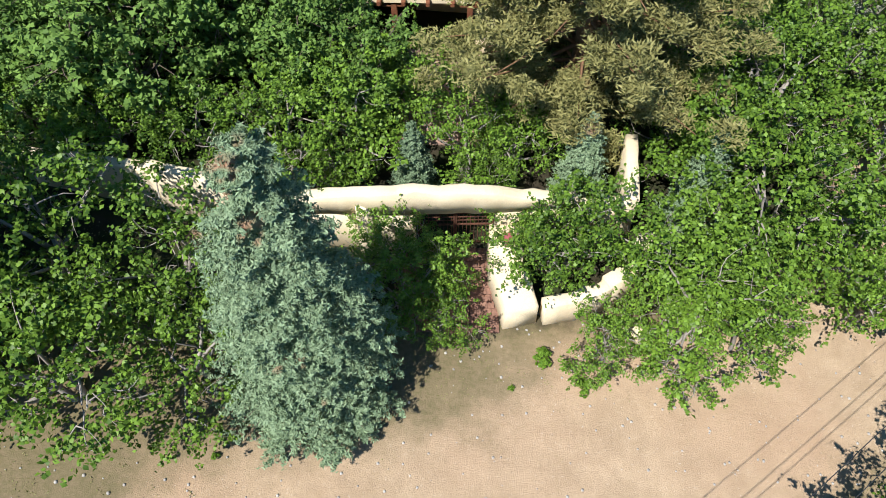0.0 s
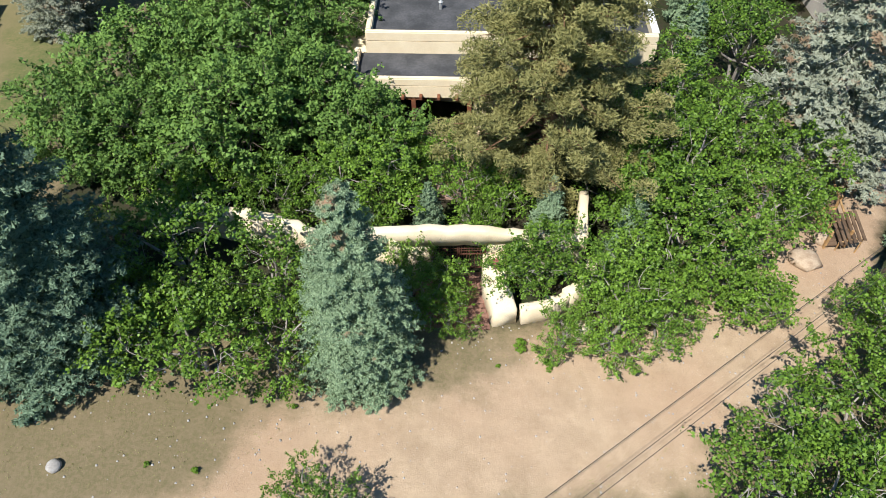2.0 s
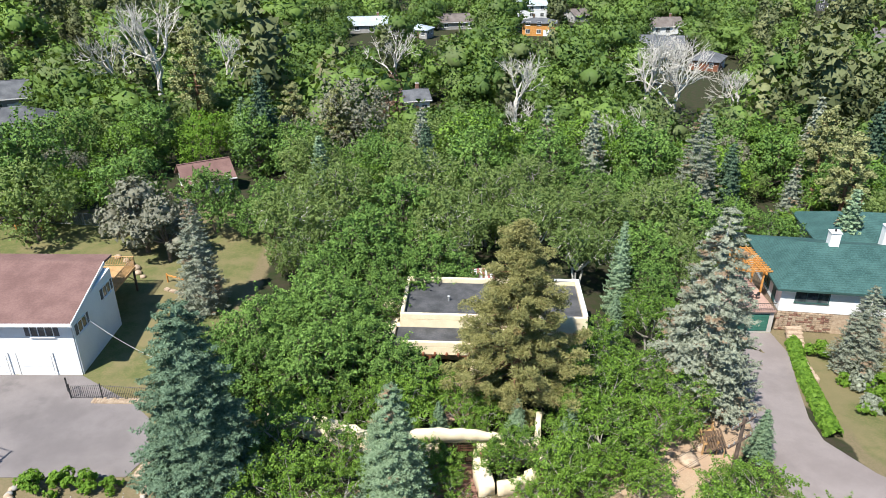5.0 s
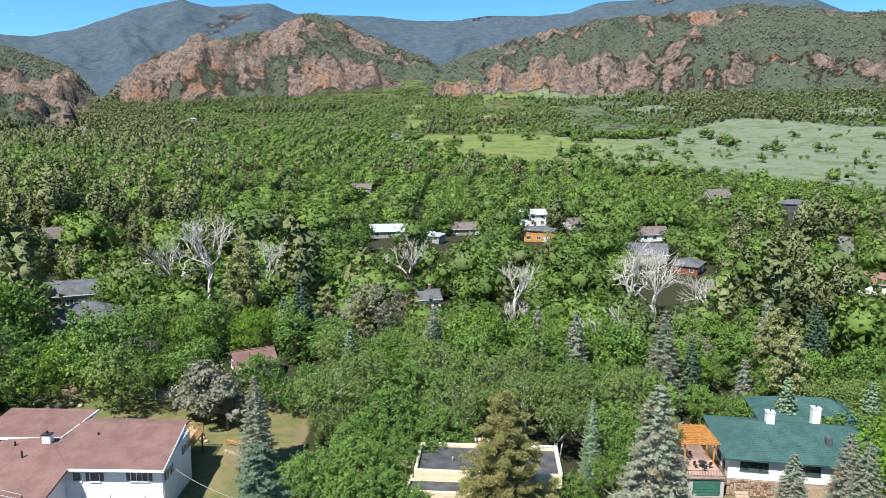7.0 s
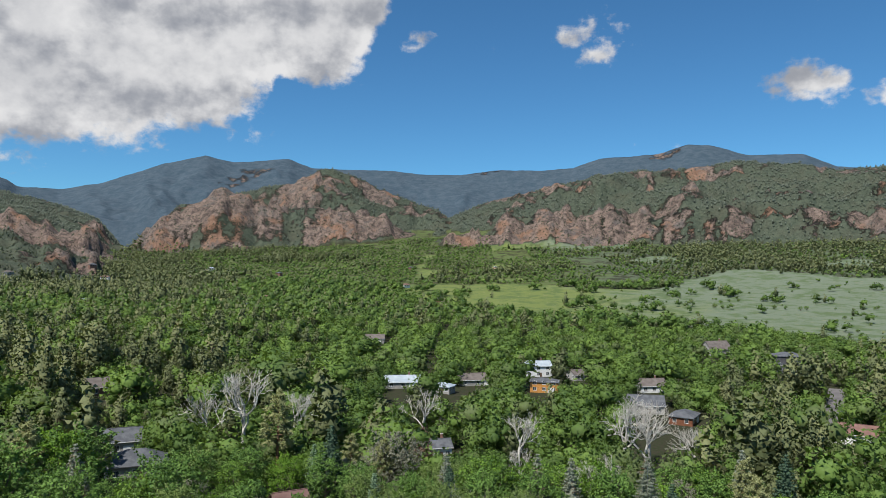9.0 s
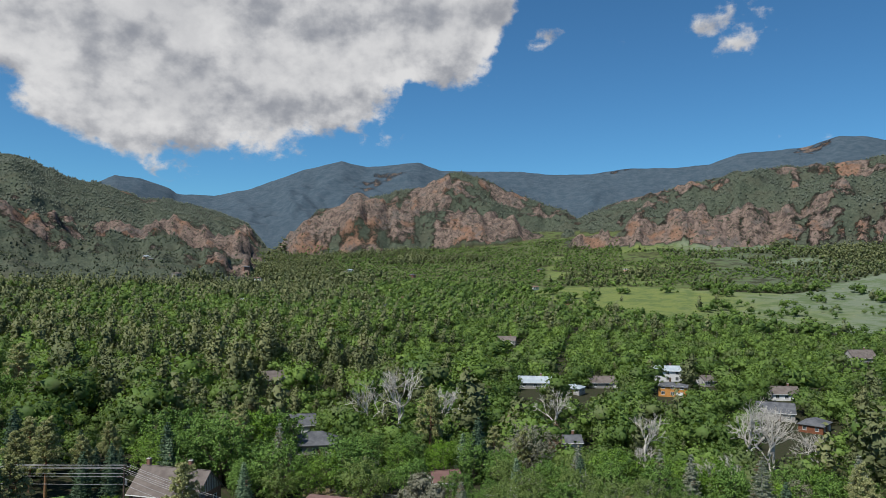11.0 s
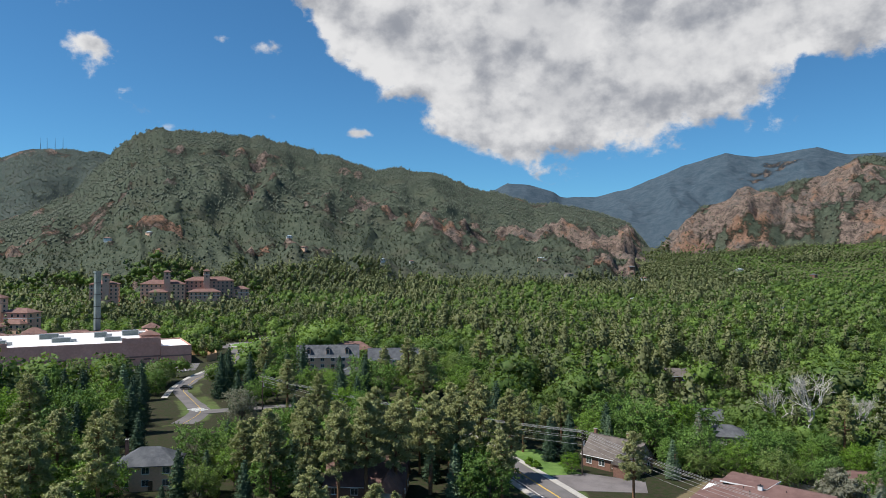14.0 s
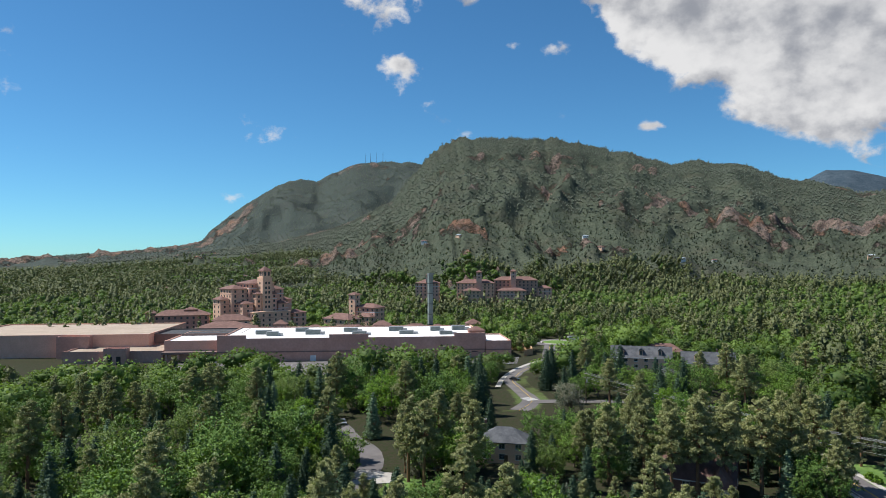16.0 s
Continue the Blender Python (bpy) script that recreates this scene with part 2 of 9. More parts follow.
def ground_material():
    """Dry grass, lawn, bare dirt, meadow, scrub and rock, laid out by the 'zone' and 'hill' attributes."""
    m, nt, b = material("ground_cover", 0.95)
    b.inputs["Specular IOR Level"].default_value = 0.1
    v = world_coords(nt)
    za = nt.nodes.new("ShaderNodeAttribute")
    za.attribute_name = "zone"
    zs = nt.nodes.new("ShaderNodeSeparateColor")
    nt.links.new(za.outputs["Color"], zs.inputs[0])
    ha = nt.nodes.new("ShaderNodeAttribute")
    ha.attribute_name = "hill"
    hs = nt.nodes.new("ShaderNodeSeparateColor")
    nt.links.new(ha.outputs["Color"], hs.inputs[0])
    dirt, lawn, meadow = zs.outputs
    rock, far, red = hs.outputs
    n_big, n_mid = node_noise(nt, v, 0.11, 5, 0.6), node_noise(nt, v, 0.9, 6, 0.65)
    n_fine, n_grit = node_noise(nt, v, 7.0, 4, 0.7), node_noise(nt, v, 34.0, 2, 0.6)
    # forest floor: leaf litter and low growth, colour darkened for the shade beneath trees
    floor = node_mix(nt, node_range(nt, n_mid, 0.35, 0.65), (0.046, 0.038, 0.026), (0.026, 0.038, 0.014))
    # dry grass
    dry = node_mix(nt, node_range(nt, n_fine, 0.3, 0.7), (0.192, 0.150, 0.092), (0.140, 0.122, 0.064))
    dry = node_mix(nt, node_range(nt, n_mid, 0.5, 0.74, 0, 0.6), dry, (0.22, 0.17, 0.105))
    lawn_mix = node_range(nt, node_math(nt, "ADD", lawn, node_math(nt, "MULTIPLY", node_math(nt, "SUBTRACT", n_mid, 0.5), 0.7)), 0.35, 0.65)
    turf = node_mix(nt, node_range(nt, n_fine, 0.3, 0.7), (0.165, 0.146, 0.068), (0.092, 0.116, 0.038))
    turf = node_mix(nt, node_range(nt, n_mid, 0.42, 0.62, 0, 0.6), turf, (0.078, 0.104, 0.034))
    turf = node_mix(nt, node_range(nt, n_big, 0.45, 0.6, 0, 0.6), turf, (0.21, 0.165, 0.092))
    dry = node_mix(nt, node_range(nt, lawn, 1.2, 1.8), dry, turf)
    c = node_mix(nt, lawn_mix, floor, dry)
    earth = node_mix(nt, node_range(nt, n_mid, 0.3, 0.7), (0.335, 0.245, 0.162), (0.450, 0.340, 0.232))
    earth = node_mix(nt, node_range(nt, n_big, 0.4, 0.62, 0, 0.55), earth, (0.385, 0.258, 0.170))
    earth = node_mix(nt, node_range(nt, n_fine, 0.52, 0.70, 0, 0.45), earth, (0.33, 0.25, 0.15))
    earth = node_mix(nt, node_range(nt, n_grit, 0.52, 0.66, 0, 0.75), earth, (0.23, 0.17, 0.12))
    earth = node_mix(nt, node_range(nt, node_noise(nt, v, 21.0, 2, 0.6, (3, 8, 2)), 0.66, 0.72, 0, 0.8), earth, (0.62, 0.54, 0.45))
    edge = node_math(nt, "ADD", dirt, node_math(nt, "MULTIPLY", node_math(nt, "SUBTRACT", node_noise(nt, v, 0.55, 7, 0.7), 0.5), 0.9))
    c = node_mix(nt, node_range(nt, edge, 0.25, 0.75), c, earth)
    # open meadows on the fan
    n_far, n_far2 = node_noise(nt, v, 0.012, 6, 0.65), node_noise(nt, v, 0.045, 5, 0.7)
    east = nt.nodes.new("ShaderNodeSeparateXYZ")
    nt.links.new(v, east.inputs[0])
    grade = node_range(nt, node_math(nt, "ADD", east.outputs[0], node_math(nt, "MULTIPLY", node_math(nt, "SUBTRACT", n_far, 0.5), 420.0)), 90, 300)
    sage = node_mix(nt, grade, (0.140, 0.172, 0.052), (0.142, 0.172, 0.118))
    sage = node_mix(nt, node_range(nt, n_far2, 0.46, 0.60, 0, 0.75), sage, (0.074, 0.112, 0.040))
    sage = node_mix(nt, node_range(nt, node_noise(nt, v, 0.16, 4, 0.7, (4, 8, 1)), 0.58, 0.70, 0, 0.55), sage, (0.25, 0.22, 0.13))
    me = node_math(nt, "ADD", meadow, node_math(nt, "MULTIPLY", node_math(nt, "SUBTRACT", n_far2, 0.5), 0.8))
    c = node_mix(nt, node_range(nt, me, 0.4, 0.6), c, sage)
    # wooded hillsides: needles and scrub, haze and shadowed gullies put into the colour
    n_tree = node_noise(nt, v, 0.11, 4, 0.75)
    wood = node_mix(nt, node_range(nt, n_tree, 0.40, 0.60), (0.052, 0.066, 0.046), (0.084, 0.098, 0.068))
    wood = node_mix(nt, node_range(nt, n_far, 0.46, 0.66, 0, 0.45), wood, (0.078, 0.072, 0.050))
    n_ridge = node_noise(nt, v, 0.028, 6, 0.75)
    # distance haze painted as slate blue into the far ridges' base colour
    haze_blue = node_mix(nt, node_range(nt, n_ridge, 0.3, 0.7), (0.040, 0.066, 0.088), (0.078, 0.104, 0.128))
    hillside = node_mix(nt, node_range(nt, far, 0.75, 1.0), wood, haze_blue)
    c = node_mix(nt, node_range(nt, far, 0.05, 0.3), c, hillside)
    # cliffs: pink granite with dark joints and orange scree
    joint = node_noise(nt, v, 0.07, 10, 0.80)
    stone = node_mix(nt, node_range(nt, joint, 0.38, 0.60), (0.085, 0.066, 0.058), (0.290, 0.215, 0.175))
    stone = node_mix(nt, node_range(nt, node_noise(nt, v, 0.01, 4, 0.6), 0.53, 0.63, 0.0, 0.6), stone, (0.33, 0.175, 0.105))
    stone = node_mix(nt, node_range(nt, node_noise(nt, v, 0.018, 6, 0.7, (9, 40, 3)), 0.55, 0.62, 0.0, 0.7), stone, (0.15, 0.135, 0.125))
    tuft = node_math(nt, "GREATER_THAN", node_noise(nt, v, 0.16, 3, 0.6, (5, 5, 5)), 0.60)
    stone = node_mix(nt, node_math(nt, "MULTIPLY", tuft, 0.85), stone, (0.04, 0.055, 0.032))
    rk = node_math(nt, "ADD", rock, node_math(nt, "MULTIPLY", node_math(nt, "SUBTRACT", node_noise(nt, v, 0.026, 10, 0.84, (50, 0, 9)), 0.5), 1.5))
    c = node_mix(nt, node_range(nt, rk, 0.48, 0.60), c, stone)
    nt.links.new(c, b.inputs["Base Color"])
    # canopy and crag relief on the hills, grit on the near ground
    sq = nt.nodes.new("ShaderNodeMapping")
    sq.inputs["Scale"].default_value = (1.0, 1.0, 0.28)
    nt.links.new(v, sq.inputs[0])
    crag = node_noise(nt, sq.outputs[0], 0.045, 8, 0.68)
    isrock, ishill = node_range(nt, rk, 0.48, 0.60), node_range(nt, far, 0.05, 0.3)
    relief = node_math(nt, "ADD", node_math(nt, "MULTIPLY", n_tree, 0.30), node_math(nt, "MULTIPLY", node_math(nt, "MULTIPLY", crag, isrock), 1.3))
    hb, gb = nt.nodes.new("ShaderNodeBump"), nt.nodes.new("ShaderNodeBump")
    hb.inputs["Strength"].default_value, hb.inputs["Distance"].default_value = 1.0, 17.0
    gb.inputs["Strength"].default_value, gb.inputs["Distance"].default_value = 0.5, 0.03
    nt.links.new(node_math(nt, "MULTIPLY", relief, ishill), hb.inputs["Height"])
    nt.links.new(node_math(nt, "ADD", n_fine, n_grit), gb.inputs["Height"])
    nt.links.new(hb.outputs[0], gb.inputs["Normal"])
    nt.links.new(gb.outputs[0], b.inputs["Normal"])
    return m


GROUND = ground_material()
ADOBE = surface("cream_stucco", (0.74, 0.62, 0.43), (0.80, 0.69, 0.50), 1.2, 0.9, 0.004, 25, stain=(0.52, 0.40, 0.26))
WHITE = surface("white_paint", (0.74, 0.74, 0.73), (0.80, 0.80, 0.79), 0.8, 0.7, 0.002, 20)
ROOFTAR = surface("dark_roof_membrane", (0.045, 0.047, 0.05), (0.10, 0.10, 0.105), 0.7, 0.85, 0.004, 8)
WOODRED = surface("red_brown_timber", (0.15, 0.055, 0.03), (0.24, 0.10, 0.05), 2, 0.7)
WOODTAN = surface("tan_timber", (0.36, 0.21, 0.09), (0.48, 0.31, 0.15), 2, 0.7)
WOODDARK = surface("dark_timber", (0.085, 0.055, 0.035), (0.17, 0.11, 0.07), 2, 0.75)
ORANGEWOOD = surface("orange_timber", (0.46, 0.20, 0.05), (0.60, 0.30, 0.09), 2, 0.65)
BROWNROOF = surface("brown_shingle", (0.15, 0.085, 0.075), (0.21, 0.125, 0.11), 0.5, 0.9, 0.01, 6)
GREENROOF = surface("green_shingle", (0.026, 0.070, 0.066), (0.048, 0.112, 0.104), 0.6, 0.85, 0.01, 6, rows=0.11)
GREYROOF = surface("grey_shingle", (0.075, 0.08, 0.09), (0.14, 0.145, 0.155), 0.5, 0.9, 0.01, 6)
TANROOF = surface("taupe_shingle", (0.12, 0.10, 0.09), (0.18, 0.155, 0.14), 0.5, 0.9, 0.01, 6)
PALEROOF = surface("pale_metal_roof", (0.33, 0.38, 0.42), (0.44, 0.49, 0.52), 0.4, 0.5)
WHITEROOF = surface("white_roof_membrane", (0.72, 0.72, 0.71), (0.84, 0.84, 0.83), 0.06, 0.8, stain=(0.60, 0.58, 0.55))
REDTILE = surface("red_clay_tile", (0.17, 0.095, 0.08), (0.25, 0.145, 0.12), 0.4, 0.85, 0.02, 5)
PINKSTUCCO = surface("pink_stucco", (0.74, 0.42, 0.31), (0.80, 0.48, 0.365), 0.2, 0.9)
MAUVE = surface("mauve_stucco", (0.50, 0.29, 0.23), (0.57, 0.34, 0.275), 0.1, 0.9)
MAUVEDARK = surface("dark_mauve_band", (0.20, 0.135, 0.12), (0.24, 0.165, 0.145), 0.1, 0.9)
BRICK = surface("brown_brick", (0.19, 0.10, 0.075), (0.29, 0.165, 0.12), 4, 0.9, 0.01, 20)
STONE = surface("warm_rubble_stone", (0.33, 0.24, 0.165), (0.48, 0.38, 0.28), 3, 0.9, 0.02, 14)
BOULDER = surface("grey_boulder", (0.30, 0.28, 0.26), (0.44, 0.42, 0.39), 2.2, 0.9, 0.02, 14)
ASPHALT = surface("asphalt", (0.155, 0.138, 0.136), (0.215, 0.192, 0.188), 0.25, 0.9, 0.006, 22, stain=(0.065, 0.06, 0.06))
MAUVEASPHALT = surface("mauve_asphalt", (0.215, 0.182, 0.172), (0.275, 0.238, 0.226), 0.25, 0.9, 0.006, 22, stain=(0.15, 0.13, 0.125))
STREET = surface("street_asphalt", (0.13, 0.12, 0.12), (0.19, 0.175, 0.17), 0.15, 0.9, 0.006, 18)
CONCRETE = surface("concrete", (0.40, 0.375, 0.345), (0.50, 0.47, 0.43), 0.7, 0.9, 0.004, 16)
PAINT = surface("road_paint", (0.66, 0.66, 0.64), (0.74, 0.74, 0.72), 1, 0.7)
YELLOW = surface("yellow_road_paint", (0.62, 0.40, 0.05), (0.70, 0.46, 0.07), 1, 0.7)
METAL = surface("dark_metal", (0.03, 0.03, 0.032), (0.06, 0.06, 0.062), 3, 0.5, metal=0.4)
RUST = surface("rusted_iron", (0.10, 0.045, 0.03), (0.17, 0.08, 0.05), 5, 0.8, metal=0.3)
GALV = surface("galvanised_metal", (0.38, 0.39, 0.39), (0.50, 0.51, 0.51), 2, 0.45, metal=0.5)
POLEWOOD = surface("pole_timber", (0.095, 0.065, 0.05), (0.16, 0.12, 0.095), 1.5, 0.9)
WIRE = surface("cable_sheath", (0.30, 0.30, 0.30), (0.40, 0.40, 0.40), 3, 0.5)
BLACKWIRE = surface("dark_cable", (0.03, 0.03, 0.03), (0.05, 0.05, 0.05), 3, 0.6)
FASCIA = surface("teal_trim_paint", (0.03, 0.075, 0.07), (0.05, 0.10, 0.09), 2, 0.6)
GARAGEGREEN = surface("green_door_paint", (0.035, 0.13, 0.095), (0.05, 0.17, 0.125), 1, 0.6)
SHUTTER = surface("grey_shutter_paint", (0.10, 0.09, 0.09), (0.15, 0.14, 0.135), 2, 0.7)
REDSTRIPE = surface("red_canvas", (0.30, 0.085, 0.09), (0.36, 0.12, 0.12), 3, 0.85)
GREYSTUCCO = surface("grey_siding", (0.30, 0.29, 0.27), (0.38, 0.365, 0.34), 0.8, 0.85)
DARKSIDING = surface("charcoal_siding", (0.06, 0.06, 0.065), (0.10, 0.10, 0.105), 0.8, 0.8)
STACKPAINT = surface("green_grey_steel", (0.16, 0.19, 0.18), (0.22, 0.25, 0.235), 0.3, 0.6)


def glass_material():
    m, nt, b = material("window_glass", 0.08)
    b.inputs["Base Color"].default_value = (0.035, 0.045, 0.05, 1)
    b.inputs["Specular IOR Level"].default_value = 0.7
    v = world_coords(nt)
    nt.links.new(node_mix(nt, node_range(nt, node_noise(nt, v, 0.9, 3), 0.4, 0.6), (0.03, 0.04, 0.045), (0.09, 0.10, 0.105)), b.inputs["Base Color"])
    return m


GLASS = glass_material()


def car_paint(name, c):
    m, nt, b = material(name, 0.28, 0.2)
    b.inputs["Coat Weight"].default_value = 0.6
    nt.links.new(node_mix(nt, node_range(nt, node_noise(nt, world_coords(nt), 3, 4), 0.3, 0.7), c, tuple(q * 0.85 for q in c)), b.inputs["Base Color"])
    return m


# ---- mesh helpers ----
def mesh_from(name, verts, tris, mats, index=None, attrs=(), normals=None):
    """A mesh out of arrays of places and triangles."""
    me = bpy.data.meshes.new(name)
    v, t = np.asarray(verts, np.float32), np.asarray(tris, np.int32)
    me.vertices.add(len(v))
    me.vertices.foreach_set("co", v.ravel())
    me.loops.add(t.size)
    me.loops.foreach_set("vertex_index", t.ravel())
    me.polygons.add(len(t))
    me.polygons.foreach_set("loop_start", np.arange(0, t.size, t.shape[1], dtype=np.int32))
    if index is not None:
        me.polygons.foreach_set("material_index", np.asarray(index, np.int32))
    for m in mats:
        me.materials.append(m)
    for key, kind, data in attrs:
        a = me.attributes.new(key, kind, "POINT")
        a.data.foreach_set("value" if kind == "FLOAT" else "color", np.asarray(data, np.float32).ravel())
    me.update(calc_edges=True)
    if normals is not None:
        me.polygons.foreach_set("use_smooth", np.ones(len(t), bool))
        me.normals_split_custom_set_from_vertices(np.asarray(normals, np.float32))
    return me


def thing(name, place=(0, 0, 0), turn=0.0, label="", category="", group="", kind=""):
    ob = new(name)
    ob.matrix_world = pose(*place, 0, 0, turn)
    return tagged(ob, label, category, group, kind)


def part(name, bm, mat, parent, label=""):
    me = bpy.data.meshes.new(name)
    bm.to_mesh(me)
    bm.free()
    me.materials.append(mat)
    ob = new(name, me)
    ob.parent = parent
    return tagged(ob, label)


def box(x0, y0, z0, x1, y1, z1, bevel=0.0, bm=None):
    bm = bm or bmesh.new()
    made = bmesh.ops.create_cube(bm, size=1.0, matrix=Matrix.LocRotScale(((x0 + x1) / 2, (y0 + y1) / 2, (z0 + z1) / 2), None, (abs(x1 - x0), abs(y1 - y0), abs(z1 - z0))))
    if bevel:
        edges = list({e for v in made["verts"] for e in v.link_edges})
        bmesh.ops.bevel(bm, geom=edges, offset=bevel, segments=2, affect="EDGES")
    return bm


def prism(points, z0, z1, bm=None):
    """An upright block over a polygon; z1 may be a list, one height a corner."""
    bm = bm or bmesh.new()
    tops = z1 if isinstance(z1, (list, tuple)) else [z1] * len(points)
    lows = z0 if isinstance(z0, (list, tuple)) else [z0] * len(points)
    lo = [bm.verts.new((x, y, z)) for (x, y), z in zip(points, lows)]
    hi = [bm.verts.new((x, y, z)) for (x, y), z in zip(points, tops)]
    n = len(points)
    bm.faces.new(lo[::-1])
    bm.faces.new(hi)
    for i in range(n):
        bm.faces.new((lo[i], lo[(i + 1) % n], hi[(i + 1) % n], hi[i]))
    bmesh.ops.recalc_face_normals(bm, faces=bm.faces)
    return bm


def rod(p0, p1, r0, r1=None, k=8, bm=None):
    bm = bm or bmesh.new()
    a, b = Vector(p0), Vector(p1)
    d = b - a
    m = Matrix.Translation((a + b) / 2) @ d.to_track_quat("Z", "Y").to_matrix().to_4x4()
    bmesh.ops.create_cone(bm, cap_ends=True, segments=k, radius1=r0, radius2=r0 if r1 is None else r1, depth=d.length, matrix=m)
    return bm


def smooth(ob):
    for p in ob.data.polygons:
        p.use_smooth = True
    return ob


# ---- the lie of the land ----
def step(v, a, b):
    u = np.clip((v - a) / (b - a), 0, 1)
    return u * u * (3 - 2 * u)


def value_noise(x, y, seed):
    xi, yi = np.floor(x).astype(np.int64), np.floor(y).astype(np.int64)
    fx, fy = x - xi, y - yi
    fx, fy = fx * fx * (3 - 2 * fx), fy * fy * (3 - 2 * fy)

    def h(i, j):
        n = (i * 374761393 + j * 668265263 + seed * 1442695041) & 0x7FFFFFFF
        n = ((n ^ (n >> 13)) * 1274126177) & 0x7FFFFFFF
        return ((n ^ (n >> 16)) & 0xFFFF) / 65535.0
    return (h(xi, yi) * (1 - fx) + h(xi + 1, yi) * fx) * (1 - fy) + (h(xi, yi + 1) * (1 - fx) + h(xi + 1, yi + 1) * fx) * fy


def fbm(x, y, seed, octaves=5, ridged=False):
    total, amp, norm = 0.0, 1.0, 0.0
    for o in range(octaves):
        n = value_noise(x * 2 ** o + 13.7 * o, y * 2 ** o - 7.1 * o, seed + o)
        total = total + amp * ((1 - np.abs(2 * n - 1)) if ridged else n)
        norm += amp
        amp *= 0.5
    return total / norm


CENTRE = (0.0, -80.0)                 # the middle of the land's polar sheet
# crest lines: direction in degrees from +y (clockwise), height in metres
RIDGE_NEAR = [(-125, 10), (-95, 40), (-85, 92), (-80, 122), (-74.7, 186), (-70.7, 275), (-68.6, 385), (-67.6, 440), (-67, 473), (-65.5, 505), (-64.2, 516), (-61.4, 519), (-56.8, 506), (-53.6, 470), (-50.6, 440),
              (-48.1, 398), (-46.6, 412), (-42.5, 385), (-40, 332), (-38, 322), (-34.9, 275), (-33.5, 279), (-30.1, 247), (-27.4, 198), (-25.4, 80), (-23, 0)]
RIDGE_BACK = [(-125, 60), (-98.7, 64), (-90.7, 104), (-87, 127), (-85.1, 147), (-84.4, 207), (-81.6, 344), (-79, 446), (-77.5, 471), (-76.1, 461), (-73.1, 555), (-70.8, 567), (-68, 558), (-66, 545), (-62, 380), (-57, 0)]
RIDGE_MID = [(-26.5, 0), (-25.2, 90), (-23.7, 167), (-22.1, 252), (-18.9, 281), (-16, 318), (-13.5, 341), (-11.1, 397), (-8.7, 367), (-4.7, 293), (-2, 255),
             (-1.1, 226), (-0.2, 246), (2.1, 286), (5.7, 325), (8.7, 353), (10.9, 377), (15.1, 389), (19.2, 397), (21.1, 412), (24.9, 385), (27.4, 366), (30.7, 372), (45, 330), (70, 120)]
RIDGE_CLIFF = [(-27, 0), (-25.3, 89), (-24.1, 146), (-22.6, 179), (-20.8, 220), (-18.9, 263), (-17.5, 236), (-15.8, 212), (-13.2, 209), (-11, 212), (-8.3, 196), (-5.1, 166), (-3.3, 130), (-1.5, 97), (0, 0)]
RIDGE_FAR = [(-60, 0), (-50, 150), (-41, 430), (-38, 490), (-37, 528), (-35.3, 518), (-33.3, 475), (-32.7, 444), (-30, 440), (-27.3, 488), (-24.6, 567), (-23.4, 604), (-20.2, 668), (-18.2, 635),
             (-14, 670), (-12.2, 623), (-5.6, 618), (-2.9, 598), (-0.2, 600), (2.5, 627), (6.5, 626), (8.8, 640), (10.9, 692), (15.2, 705), (17.4, 752), (19.2, 742),
             (21.6, 678), (25.4, 668), (27.5, 593), (30.8, 564), (50, 480), (80, 150)]


def crest(table, az):
    return np.interp(az, [a for a, _ in table], [h for _, h in table])


